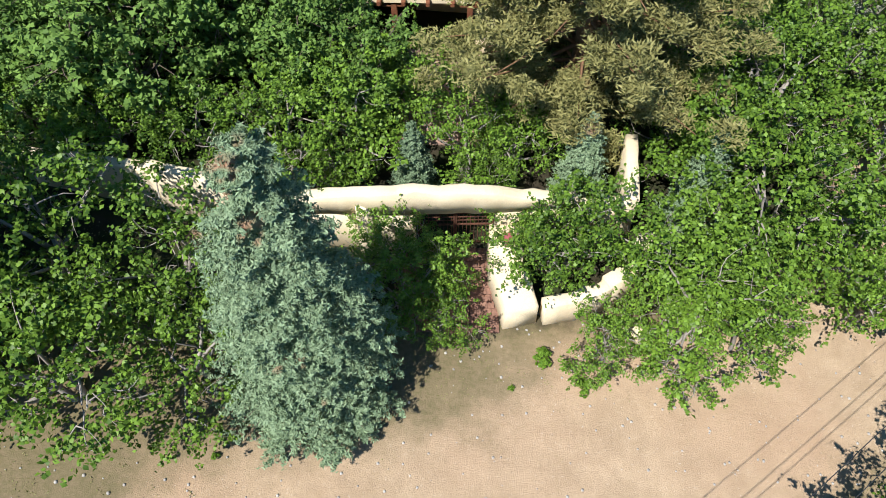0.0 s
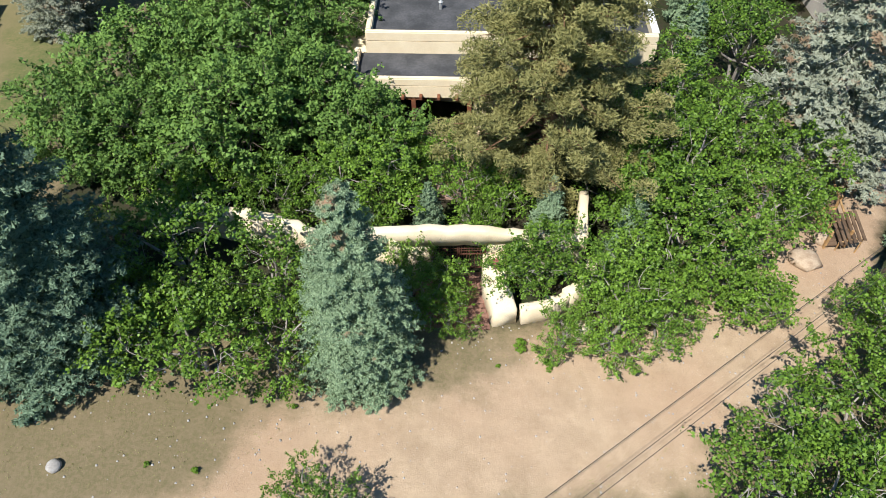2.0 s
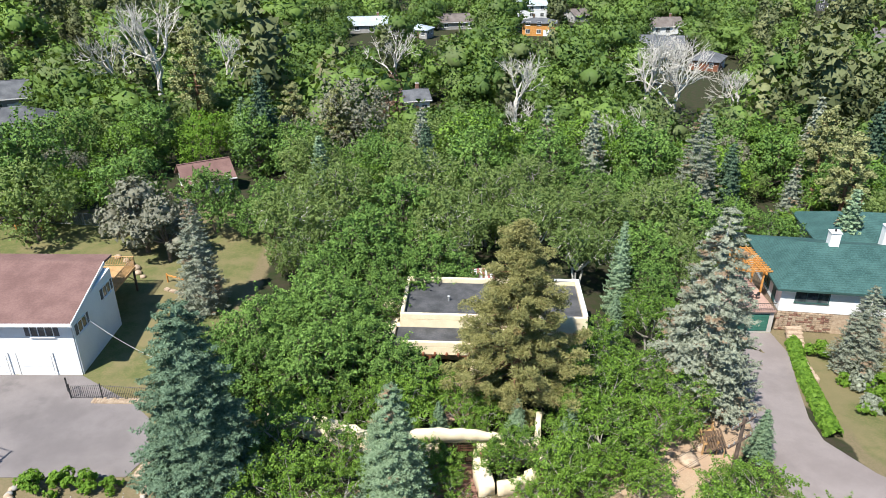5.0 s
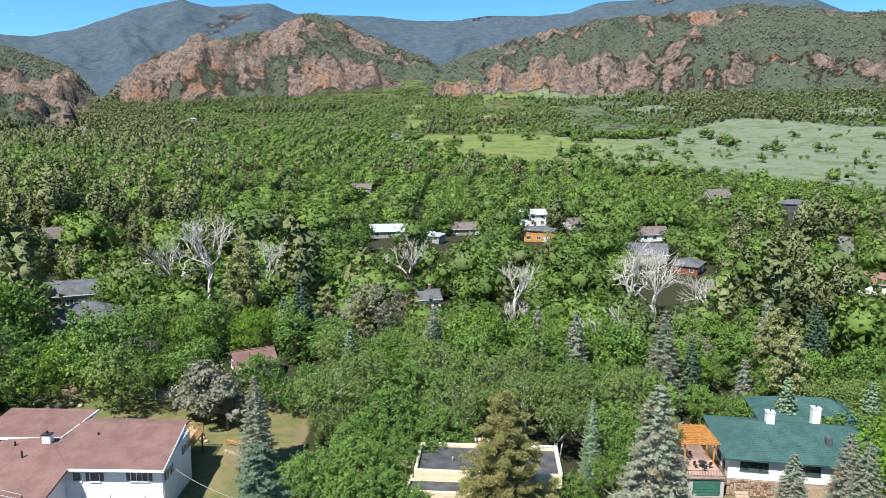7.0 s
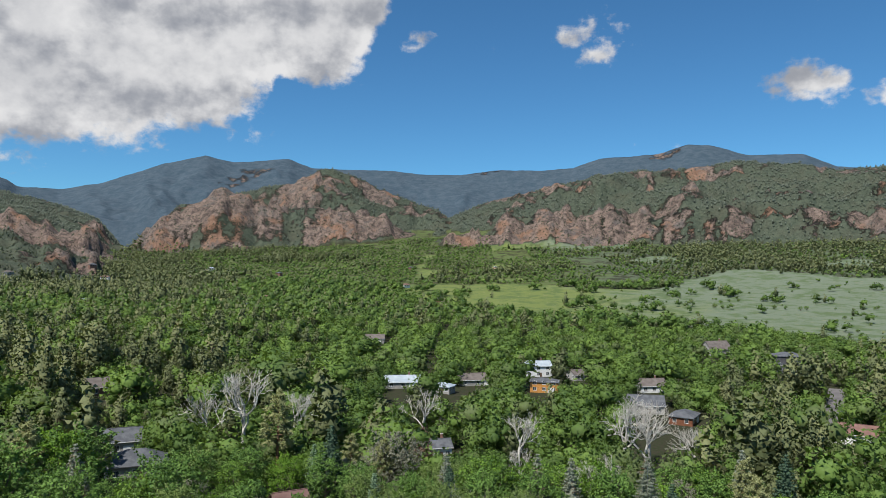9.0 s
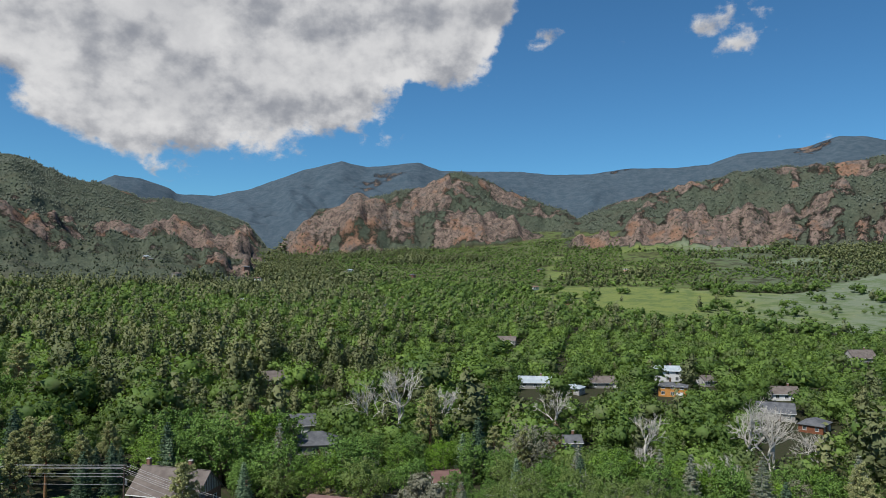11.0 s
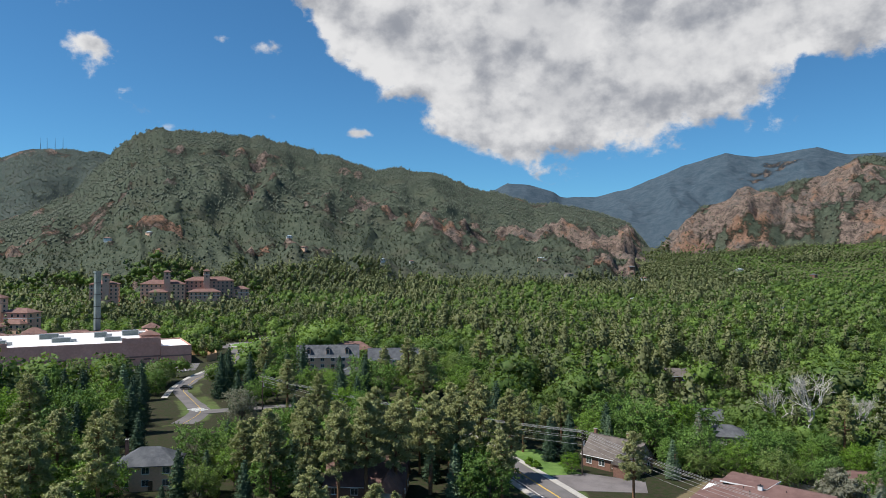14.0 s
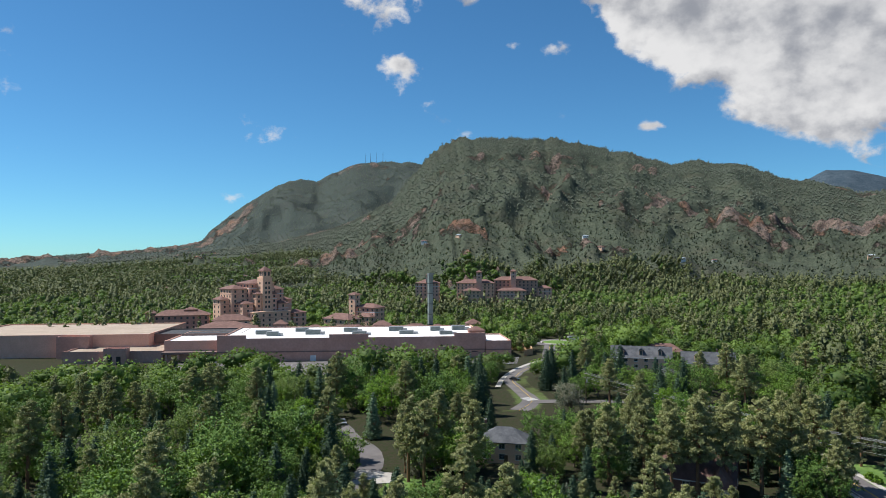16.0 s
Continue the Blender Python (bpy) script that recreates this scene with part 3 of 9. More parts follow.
def land(x, y, detail=False):
    """Height of the ground; with detail also how bare, how far up the hill and how distant it is."""
    x, y = np.asarray(x, float), np.asarray(y, float)
    dx, dy = x - CENTRE[0], y - CENTRE[1]
    d, az = np.hypot(dx, dy), np.degrees(np.arctan2(dx, dy))
    left = 2.0 * step(-x, -4, 24) + 3.0 * np.exp(-((x + 190) ** 2 + (y - 10) ** 2) / 90 ** 2) + 5 * np.exp(-((x + 235) ** 2 + (y - 75) ** 2) / 60 ** 2)
    right = 4.5 * step(x, 10, 32) * step(y, 5, 40)
    back = 6.5 * step(y, 45, 130) * step(x, -170, -60)
    near = left * (1 - 0.6 * step(-x, 280, 380)) - np.maximum(right, back)
    near = near + 0.25 * (fbm(x / 9, y / 9, 3, 3) - 0.5) * step(d, 0, 30)
    fan_top = np.interp(az, [-125, -98, -60, -40, -25, -8, 5, 40], [5, 22, 88, 90, 62, 92, 118, 128])
    fan = near + fan_top * np.clip((d - 560) / 1140, 0, 1.35) ** 1.55 + 10 * (fbm(x / 260, y / 260, 5, 4) - 0.5) * step(d, 500, 1000)
    wob = fbm(x / 420, y / 420, 11, 5)
    gully = fbm(x / 300, y / 300, 21, 6, True)
    h, rock, s_all, far = fan, np.zeros_like(d), np.zeros_like(d), np.zeros_like(d)
    spur = fbm(az * 0.24 + 1.6 * (wob - 0.5), d / 1900, 23, 4, True)
    flutes = fbm(az * 1.1, d / 500, 59, 4)
    for k, table, foot, top, power in ((0, RIDGE_NEAR, 800, 2600, 1.30), (1, RIDGE_MID, 1560, 2500, 1.0), (2, RIDGE_FAR, 2500, 4150, 1.15), (3, RIDGE_BACK, 2150, 3600, 0.95), (4, RIDGE_CLIFF, 1560, 2020, 1.0)):
        hc = crest(table, az)
        hc = hc * (1 + (0.045, 0.045, 0.008, 0.03, 0.10)[k] * (fbm(az * 1.9, az * 0 + k, 81, 4) - 0.5))
        if k == 0:
            hc = hc + 26 * step(-az, 63, 64.5) * (1 - step(-az, 67.5, 69)) * (fbm(az * 3.1, az * 0, 85, 3, True) - 0.45)
        foot_k = foot + (wob - 0.5) * (200, 300, 300, 300, 160)[k] + (380 * (1 - step(az, -4, -1)) if k == 1 else 0)
        s = np.clip((d - foot_k) / (top - foot_k), 0, 1)
        pr = s ** power
        if k == 1:
            pr = np.interp(s, [0, 0.06, 0.13, 0.20, 0.26, 0.5, 0.62, 1.0], [0, 0.08, 0.24, 0.40, 0.46, 0.60, 0.74, 1.0])
        if k == 4:
            pr = np.interp(s + 0.10 * (flutes - 0.5), [0, 0.40, 0.52, 0.80, 0.9, 1.0], [0, 0.30, 0.42, 0.86, 0.95, 1.0])
        rough = (gully - 0.62) * np.minimum(hc, 420) * (0.20, 0.34, 0.20, 0.26, 0.10)[k] * np.sin(np.pi * np.clip(s, 0, 1)) ** 0.8
        rough = rough + (spur - 0.62) * np.minimum(hc, 450) * (0.15, 0.20, 0.26, 0.26, 0.0)[k] * np.sin(np.pi * np.clip(s, 0, 1))
        drop = np.clip((d - top) / (0.45 * top), 0, 1)
        r = hc * pr * (1 - drop) + rough + (fbm(x / 60, y / 60, 31 + k, 3) - 0.5) * 14 * step(s, 0.05, 0.2) * (1 - step(s, 0.9, 1.0) * 0.6)
        win = (r > h) & (s > 0)
        h = np.where(win, r, h)
        # above 0.75 a ridge takes on the painted haze blue
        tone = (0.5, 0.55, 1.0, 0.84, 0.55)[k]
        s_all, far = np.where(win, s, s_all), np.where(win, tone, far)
        patch = fbm(x / 150, y / 150, 41 + k, 6) + 0.5 * (fbm(x / 42, y / 42, 47 + k, 4) - 0.5)
        flute = fbm(az * 1.7, d / 230, 57, 5)
        if k == 0:
            bare = 0.40 * np.exp(-((s - 0.50 - 0.25 * (wob - 0.5)) / 0.12) ** 2) + 0.62 * step(az, -35, -29) * np.exp(-((s - 0.42) / 0.30) ** 2) + 0.30 * step(s, 0.85, 1.0) * step(-az, 55, 62)
            bare = bare + 1.6 * (patch - 0.5) + 0.5 * (flute - 0.5) + 0.08
        elif k == 4:
            bare = 0.62 * step(s + 0.3 * (wob - 0.5), 0.36, 0.50) * (1 - 0.4 * step(s, 0.92, 1.0)) + 1.5 * (patch - 0.5) + 0.7 * (flute - 0.5) + 0.26
        elif k == 3:
            bare = 0.45 * step(-az, 80, 83) * step(s, 0.4, 0.9) + 1.5 * (patch - 0.5) + 0.5 * (flute - 0.5) + 0.12 * step(s, 0.6, 0.95) + 0.02
        elif k == 1:
            bare = 0.66 * np.exp(-((s - 0.22 - 0.3 * (wob - 0.5)) / 0.16) ** 2) * (1 - 0.55 * step(az, 8, 16)) + 0.30 * step(s, 0.45, 0.9) * (1 - step(s, 0.96, 1.0)) * (1 - 0.5 * step(az, 10, 20)) + 1.8 * (patch - 0.5) + 0.6 * (flute - 0.5) + 0.15 + 0.10 * (1 - step(az, 3, 12))
        else:
            bare = -0.10 + 0.9 * (patch - 0.5) + 0.75 * np.exp(-((az + 17.5) / 2.6) ** 2) * step(s, 0.66, 0.8) * (1 - step(s, 0.9, 0.97)) + 0.6 * np.exp(-((az - 15.5) / 2) ** 2) * step(s, 0.85, 1) + 0.5 * np.exp(-((az - 2) / 4) ** 2) * step(s, 0.8, 1)
        crag = ((fbm(x / 80, y / 80, 51 + k, 5, True) - 0.6) * 95 + (fbm(az * 1.7, d / 230, 57, 5) - 0.5) * 45) * np.clip(bare, 0, 1) * (1 - step(s, 0.85, 1.0)) * step(s, 0.02, 0.1)
        h = np.where(win, h + crag, h)
        rock = np.where(win, bare, rock)
    if not detail:
        return h
    return h, np.clip(rock, 0, 1), s_all, far, d, az


def height(x, y):
    return float(land(np.array([x]), np.array([y]))[0])


ROAD_LINE = [(-34, -11), (-22, -3.6), (-10, 1.6), (0, 4.7), (7, 6.6), (13, 9.6), (17, 13.5), (18.6, 17.5), (22, 22)]


def line_distance(x, y, pts):
    best = np.full(np.shape(x), 1e9)
    for (ax, ay), (bx, by) in zip(pts[:-1], pts[1:]):
        ux, uy = bx - ax, by - ay
        t = np.clip(((x - ax) * ux + (y - ay) * uy) / (ux * ux + uy * uy), 0, 1)
        best = np.minimum(best, np.hypot(x - ax - t * ux, y - ay - t * uy))
    return best


MEADOW = [(-90, 880), (-39, 734), (54, 630), (135, 629), (197, 568), (255, 482), (262, 389), (300, 340), (560, 420), (740, 760), (585, 912), (507, 1016), (455, 1099), (325, 973), (244, 890), (155, 935), (49, 1006), (-83, 954)]


def in_field(x, y):
    """How much a place belongs to the open meadows of the fan."""
    dx, dy = x - CENTRE[0], y - CENTRE[1]
    d, az = np.hypot(dx, dy), np.degrees(np.arctan2(dx, dy))
    wob = (fbm(x / 150, y / 150, 71, 4) - 0.5)
    inside = np.zeros(np.shape(x), bool)
    for (ax, ay), (bx, by) in zip(MEADOW, MEADOW[1:] + MEADOW[:1]):
        inside ^= ((ay > y) != (by > y)) & (x < (bx - ax) * (y - ay) / (by - ay + 1e-9) + ax)
    edge = line_distance(x, y, MEADOW + MEADOW[:1]) * np.where(inside, 1, -1)
    pale = step(edge + wob * 70 + 22 * (fbm(x / 28, y / 28, 73, 3) - 0.5), -4, 14)
    mesa = step(az, 2.0, 2.6) * (1 - step(az, 12.5, 13.5)) * step(d + wob * 60, 1560, 1580) * (1 - step(d, 1690, 1710))
    patch = step(fbm(x / 90, y / 90, 77, 3), 0.60, 0.68) * step(az, -6, -2) * step(d, 1050, 1150) * (1 - step(d, 1500, 1600)) * 0.8
    return np.clip(np.maximum.reduce([pale, mesa, patch]), 0, 1)


def build_land():
    az = np.concatenate([np.arange(-118, 52, 0.25), np.arange(52, 242, 2.5)])
    r = np.concatenate([[0.0], np.geomspace(1.5, 420, 128), np.arange(432, 2700, 12.0), np.arange(2720, 4700, 22.0), [4750, 4850]])
    A, Rr = np.meshgrid(np.radians(az), r)
    x, y = CENTRE[0] + Rr * np.sin(A), CENTRE[1] + Rr * np.cos(A)
    h, rock, s, far, d, azd = land(x, y, True)
    dirt = 1 - step(line_distance(x, y, ROAD_LINE) * (1 + 0.5 * step(-x, 2, 10)), 1.7, 5.0)
    yard = step(x, -34, -28) * (1 - step(x, 22, 26)) * step(y, -8, -2) * (1 - step(y, 9, 13))
    lot = step(x, -62, -56) * (1 - step(x, -21, -17)) * step(y, 8, 12) * (1 - step(y, 50, 58))
    garden = step(x, 30, 32) * (1 - step(x, 50, 54)) * step(y, 8, 12) * (1 - step(y, 35, 38))
    lawn = np.maximum(yard, 2 * np.maximum(lot, garden))
    # grass verges along the far street and the golf course
    golf = step(-azd, 74, 78) * step(d, 640, 700) * (1 - step(d, 1050, 1150)) * step(fbm(x / 80, y / 80, 91, 3), 0.50, 0.56)
    verge = (1 - step(line_distance(x, y, STREET_LINE), 7, 10)) + (1 - step(line_distance(x, y, FRONT_ROAD), 5.5, 8.5))
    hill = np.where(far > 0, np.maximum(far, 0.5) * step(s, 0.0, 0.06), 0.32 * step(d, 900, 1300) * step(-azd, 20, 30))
    scrub = np.where((far > 0) & (s > 0.08), 0.0, step(d, 900, 1050) * (1 - step(-azd, 20, 30)) * 0.5)
    meadow = np.maximum(np.maximum(in_field(x, y), scrub), np.maximum(golf, np.clip(verge, 0, 1) * 0.47))
    one = np.ones_like(h)
    nr, na = h.shape
    i = (np.arange(nr - 1)[:, None] * na + np.arange(na)[None, :]).ravel()
    j = (np.arange(nr - 1)[:, None] * na + (np.arange(na)[None, :] + 1) % na).ravel()
    quads = np.stack([i, i + na, j + na, j], 1)
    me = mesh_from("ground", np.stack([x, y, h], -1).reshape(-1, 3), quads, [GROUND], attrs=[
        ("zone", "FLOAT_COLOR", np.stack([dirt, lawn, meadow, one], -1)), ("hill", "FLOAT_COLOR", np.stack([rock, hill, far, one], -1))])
    ob = new("ground", me)
    smooth(ob)
    return tagged(ob, "valley floor of dirt, dry grass, meadow and wooded rocky mountains", "ground", kind="structure")


STREET_LINE = [(-36, -15), (-60, -2), (-84, 10), (-101, 18.5), (-128, 30), (-160, 36)]
FRONT_ROAD = [(-196, -18), (-205, -6), (-228, 2), (-246, 8), (-268, 26), (-304, 66), (-345, 92), (-400, 130)]
ground = build_land()


# ---- plants ----
def unit(v):
    return v / np.maximum(np.linalg.norm(v, axis=-1, keepdims=True), 1e-9)


def leaf_blades(P, N, size, rng, long=1.5, quad=True):
    """One blade at every place P that faces N: a kite of two triangles, or one triangle."""
    n = len(P)
    T = unit(np.cross(N, rng.normal(size=(n, 3))))
    B = unit(np.cross(N, T))
    s = size * rng.uniform(0.7, 1.35, (n, 1))
    a, b = T * s * long * 0.5, B * s * 0.5
    if quad:
        bend = N * s * 0.18
        V = np.stack([P - a, P + b + bend, P + a, P - b + bend], 1).reshape(-1, 3)
        i = np.arange(n)[:, None] * 4
        F = np.concatenate([i + [0, 1, 3], i + [1, 2, 3]], 0)
    else:
        V = np.stack([P - a - b, P + a - b, P + b * 1.2], 1).reshape(-1, 3)
        F = np.arange(n)[:, None] * 3 + [0, 1, 2]
    return V, F


def joined(pieces):
    V, F, at = [], [], 0
    for v, f in pieces:
        V.append(v)
        F.append(f + at)
        at += len(v)
    return np.concatenate(V), np.concatenate(F)


def linked(pieces):
    """Limbs grown together: each joins the nearest point of those before it."""
    V, F = [pieces[0][0]], [pieces[0][1]]
    at = len(pieces[0][0])
    for v, f in pieces[1:]:
        near = np.argmin(np.sum((np.concatenate(V) - v[0]) ** 2, 1))
        V.append(v)
        F += [f + at, np.array([[near, at, at + 1]])]
        at += len(v)
    return np.concatenate(V), np.concatenate(F)


def tube(points, radii, k=6):
    """A bent, tapering tube along points."""
    P = np.asarray(points, float)
    n = len(P)
    D = unit(np.gradient(P, axis=0))
    ref = np.where(np.abs(D[:, 2:3]) > 0.9, [[1.0, 0, 0]], [[0, 0, 1.0]])
    U = unit(np.cross(D, ref))
    W = np.cross(D, U)
    a = np.arange(k) * 2 * np.pi / k
    V = (P[:, None] + np.asarray(radii)[:, None, None] * (np.cos(a)[None, :, None] * U[:, None] + np.sin(a)[None, :, None] * W[:, None])).reshape(-1, 3)
    F = []
    for i in range(n - 1):
        for j in range(k):
            p, q = i * k + j, i * k + (j + 1) % k
            F += [(p, q, q + k), (p, q + k, p + k)]
    return V, np.array(F)


def ball(c, r, rng, sub=1, rough=0.18):
    bm = bmesh.new()
    bmesh.ops.create_icosphere(bm, subdivisions=max(1, sub), radius=1.0)
    if not sub:
        bm.free()
        bm = bmesh.new()
        bmesh.ops.create_cone(bm, cap_ends=True, cap_tris=True, segments=5, radius1=0.9, radius2=0.7, depth=1.3)
        bmesh.ops.triangulate(bm, faces=bm.faces)
        bm.verts.index_update()
    V = np.array([v.co[:] for v in bm.verts])
    F = np.array([[v.index for v in f.verts] for f in bm.faces])
    bm.free()
    V = V * (1 + rng.uniform(-rough, rough, (len(V), 1)))
    return V * np.asarray(r) + np.asarray(c), F


def limbs(rng, start, ends, r0, k=5, bend=0.25):
    out = []
    s = np.asarray(start, float)
    for e in ends:
        e = np.asarray(e, float)
        L = np.linalg.norm(e - s)
        t = np.linspace(0, 1, 5)[:, None]
        P = s + (e - s) * t + np.sin(t * np.pi) * rng.normal(size=3) * bend * L * 0.4
        out.append(tube(P, r0 * np.linspace(1, 0.25, 5), k))
    return out


def broadleaf(seed, H, R, tufts, per, leaf, lobes=8, low=0.30, flat=0.8, sub=1, quad=True, spread=0.17, twigs=0):
    """A broad crown of leaf tufts over several lobes, and its limbs. Returns crown, wood."""
    rng = np.random.default_rng(seed)
    C, Rl = [], []
    for i in range(lobes):
        a = i * 2.4 + rng.uniform(-0.4, 0.4)
        q = 0 if i == 0 else rng.uniform(0.25, 0.72)
        z = H * (low + (1 - low) * (rng.uniform(0.15, 0.78 - 0.45 * q * q) if i else 0.74))
        C.append((math.cos(a) * q * R, math.sin(a) * q * R, z))
        Rl.append(R * rng.uniform(0.24, 0.46) * (1.1 if i == 0 else 1.0) * (8 / lobes) ** 0.22)
    C, Rl = np.array(C), np.array(Rl)
    zs = np.minimum(flat * np.ones(lobes), (H - C[:, 2]) / Rl)
    zs = np.maximum(zs, 0.55)
    pick = rng.choice(lobes, tufts, p=Rl ** 2 / np.sum(Rl ** 2))
    D = unit(rng.normal(size=(tufts, 3)) + [0, 0, 0.35])
    D[:, 2] = np.maximum(D[:, 2], -0.75)
    rad = rng.uniform(0.80, 1.12, (tufts, 1))
    P = C[pick] + D * Rl[pick, None] * rad * np.stack([np.ones(tufts), np.ones(tufts), zs[pick]], 1)
    keep = np.ones(tufts, bool)
    for j in range(lobes):
        q = (P - C[j]) / (Rl[j] * np.array([1, 1, zs[j]]))
        keep &= (np.linalg.norm(q, axis=1) > 0.74) | (pick == j)
    P, D = P[keep], D[keep]
    n = len(P)
    Pl, Dl = np.repeat(P, per, 0), np.repeat(D, per, 0)
    off = rng.normal(size=Pl.shape) * spread * R * 0.42
    off -= Dl * np.sum(off * Dl, 1, keepdims=True) * 0.55
    Nl = unit(Dl * 0.8 + [0, 0, 0.55] + rng.normal(size=Pl.shape) * 0.55)
    crown = [leaf_blades(Pl + off, Nl, leaf, rng, 1.35, quad)]
    for c, r, z in zip(C, Rl, zs):
        crown.append(ball(c, (r * 0.62, r * 0.62, r * z * 0.60), rng, sub))
    top = np.array([0, 0, H * low * 1.05])
    wood = [tube([(0, 0, -0.5), (rng.uniform(-.1, .1) * R, rng.uniform(-.1, .1) * R, H * low * 0.5), top], [0.055 * R + 0.04, 0.048 * R + 0.03, 0.04 * R + 0.03], 7)]
    wood += limbs(rng, top, C, 0.03 * R + 0.02)
    for _ in range(twigs):
        j = rng.integers(lobes)
        d = unit(rng.normal(size=3) + [0, 0, 0.1])
        s = C[j] + d * Rl[j] * 0.5
        wood += limbs(rng, s, [s + d * Rl[j] * rng.uniform(0.55, 0.85) + rng.normal(size=3) * 0.2 for _ in range(3)], 0.022, 3)
    return joined(crown), linked(wood)


def leafy(seed, H, R, clumps, per, leaf, clump, lobes=8, low=0.25, tall=0.8, quad=True, stems=3, twigs=10, inner=0.35, shoots=0.25, gap=0.8):
    """A ragged crown: leaf clumps set apart over several lobes, with dark gaps, stray shoots and the limbs between them."""
    rng = np.random.default_rng(seed)
    C, Rl = [(0.0, 0.0, H * 0.64)], [R * 0.48]
    for i in range(1, lobes):
        a, q = i * 2.4 + rng.uniform(-0.4, 0.4), rng.uniform(0.35, 0.74)
        C.append((math.cos(a) * q * R, math.sin(a) * q * R, H * (low + (0.92 - low) * rng.uniform(0.12, 0.85 - 0.5 * q * q))))
        Rl.append(R * rng.uniform(0.25, 0.42))
    C, Rl = np.array(C), np.array(Rl)
    zs = np.clip((H - C[:, 2]) / Rl, 0.5, 0.95)
    squash = np.stack([np.ones(lobes), np.ones(lobes), zs], 1)
    n = clumps * 6
    pick = rng.choice(lobes, n, p=Rl ** 2 / np.sum(Rl ** 2))
    D = unit(rng.normal(size=(n, 3)) + [0, 0, 0.25])
    P = C[pick] + D * Rl[pick, None] * squash[pick] * rng.uniform(0.8, 1.12, (n, 1))
    for j in range(lobes):
        inside = np.linalg.norm((P - C[j]) / (Rl[j] * squash[j]), axis=1) < 0.72
        pick = np.where(inside & (pick != j), -1, pick)
    ok = (pick >= 0) & (P[:, 2] > 0.25)
    P, D, pick = P[ok], D[ok], pick[ok]
    own = clump * rng.uniform(0.6, 1.3, len(P))
    took = []
    for i in range(len(P)):
        if len(took) >= clumps:
            break
        if not took or np.min(np.linalg.norm(P[took] - P[i], axis=1) / (own[took] + own[i])) > gap:
            took.append(i)
    P, D, own, pick = P[took], D[took], own[took], pick[took]
    m = int(len(P) * inner)
    w = rng.integers(len(P), size=m)
    deep = C[pick[w]] + (P[w] - C[pick[w]]) * rng.uniform(0.35, 0.7, (m, 1))
    Pa, Da, Ra = np.concatenate([P, deep]), np.concatenate([D, D[w]]), np.concatenate([own, own[w]])
    count = np.maximum(6, (per * (Ra / clump) ** 2 * rng.uniform(0.75, 1.2, len(Ra)))).astype(int)
    k = np.repeat(np.arange(len(Pa)), count)
    d = unit(rng.normal(size=(len(k), 3)) + Da[k] * 0.45 + [0, 0, 0.3])
    reach = rng.uniform(0.1, 1.0, (len(k), 1)) ** 0.5
    stray = rng.uniform(size=(len(k), 1)) < shoots
    way = unit(rng.normal(size=(len(Pa), 3)) * 0.8 + Da + [0, 0, 0.3])[k]
    L = np.where(stray, way * rng.uniform(0.5, 2.2, (len(k), 1)) + d * 0.22, d * reach * [1, 1, tall])
    V = leaf_blades(Pa[k] + L * Ra[k, None], unit(d * 0.55 + [0, 0, 0.55] + rng.normal(size=d.shape) * 0.6), leaf, rng, 1.4, quad)
    top = np.array([0, 0, H * low])
    wood = []
    for i in range(stems):
        a = i * 6.28 / stems + rng.uniform(-0.5, 0.5)
        f = 0.0 if stems == 1 else 0.05 * R
        wood.append(tube([(math.cos(a) * f, math.sin(a) * f, -0.4), (math.cos(a) * f * 2, math.sin(a) * f * 2, H * low * 0.5), top + [math.cos(a) * f * 3, math.sin(a) * f * 3, 0]], np.array([0.05, 0.042, 0.035]) * R / max(1, stems * 0.6) + 0.03, 6))
    for j in range(lobes):
        wood += limbs(rng, top, [C[j]], 0.022 * R + 0.02, 5)
    for p, i in zip(P[::3], pick[::3]):
        wood += limbs(rng, C[i] + (p - C[i]) * 0.15, [p], 0.006 * R + 0.008, 3, 0.4)
    for _ in range(twigs):
        i = rng.integers(len(P))
        for _ in range(2):
            wood += limbs(rng, C[pick[i]] + (P[i] - C[pick[i]]) * 0.6, [P[i] + unit(D[i] + rng.normal(size=3) * 0.7) * own[i] * rng.uniform(0.8, 1.7)], 0.005 * R + 0.006, 3, 0.5)
    return V, linked(wood)


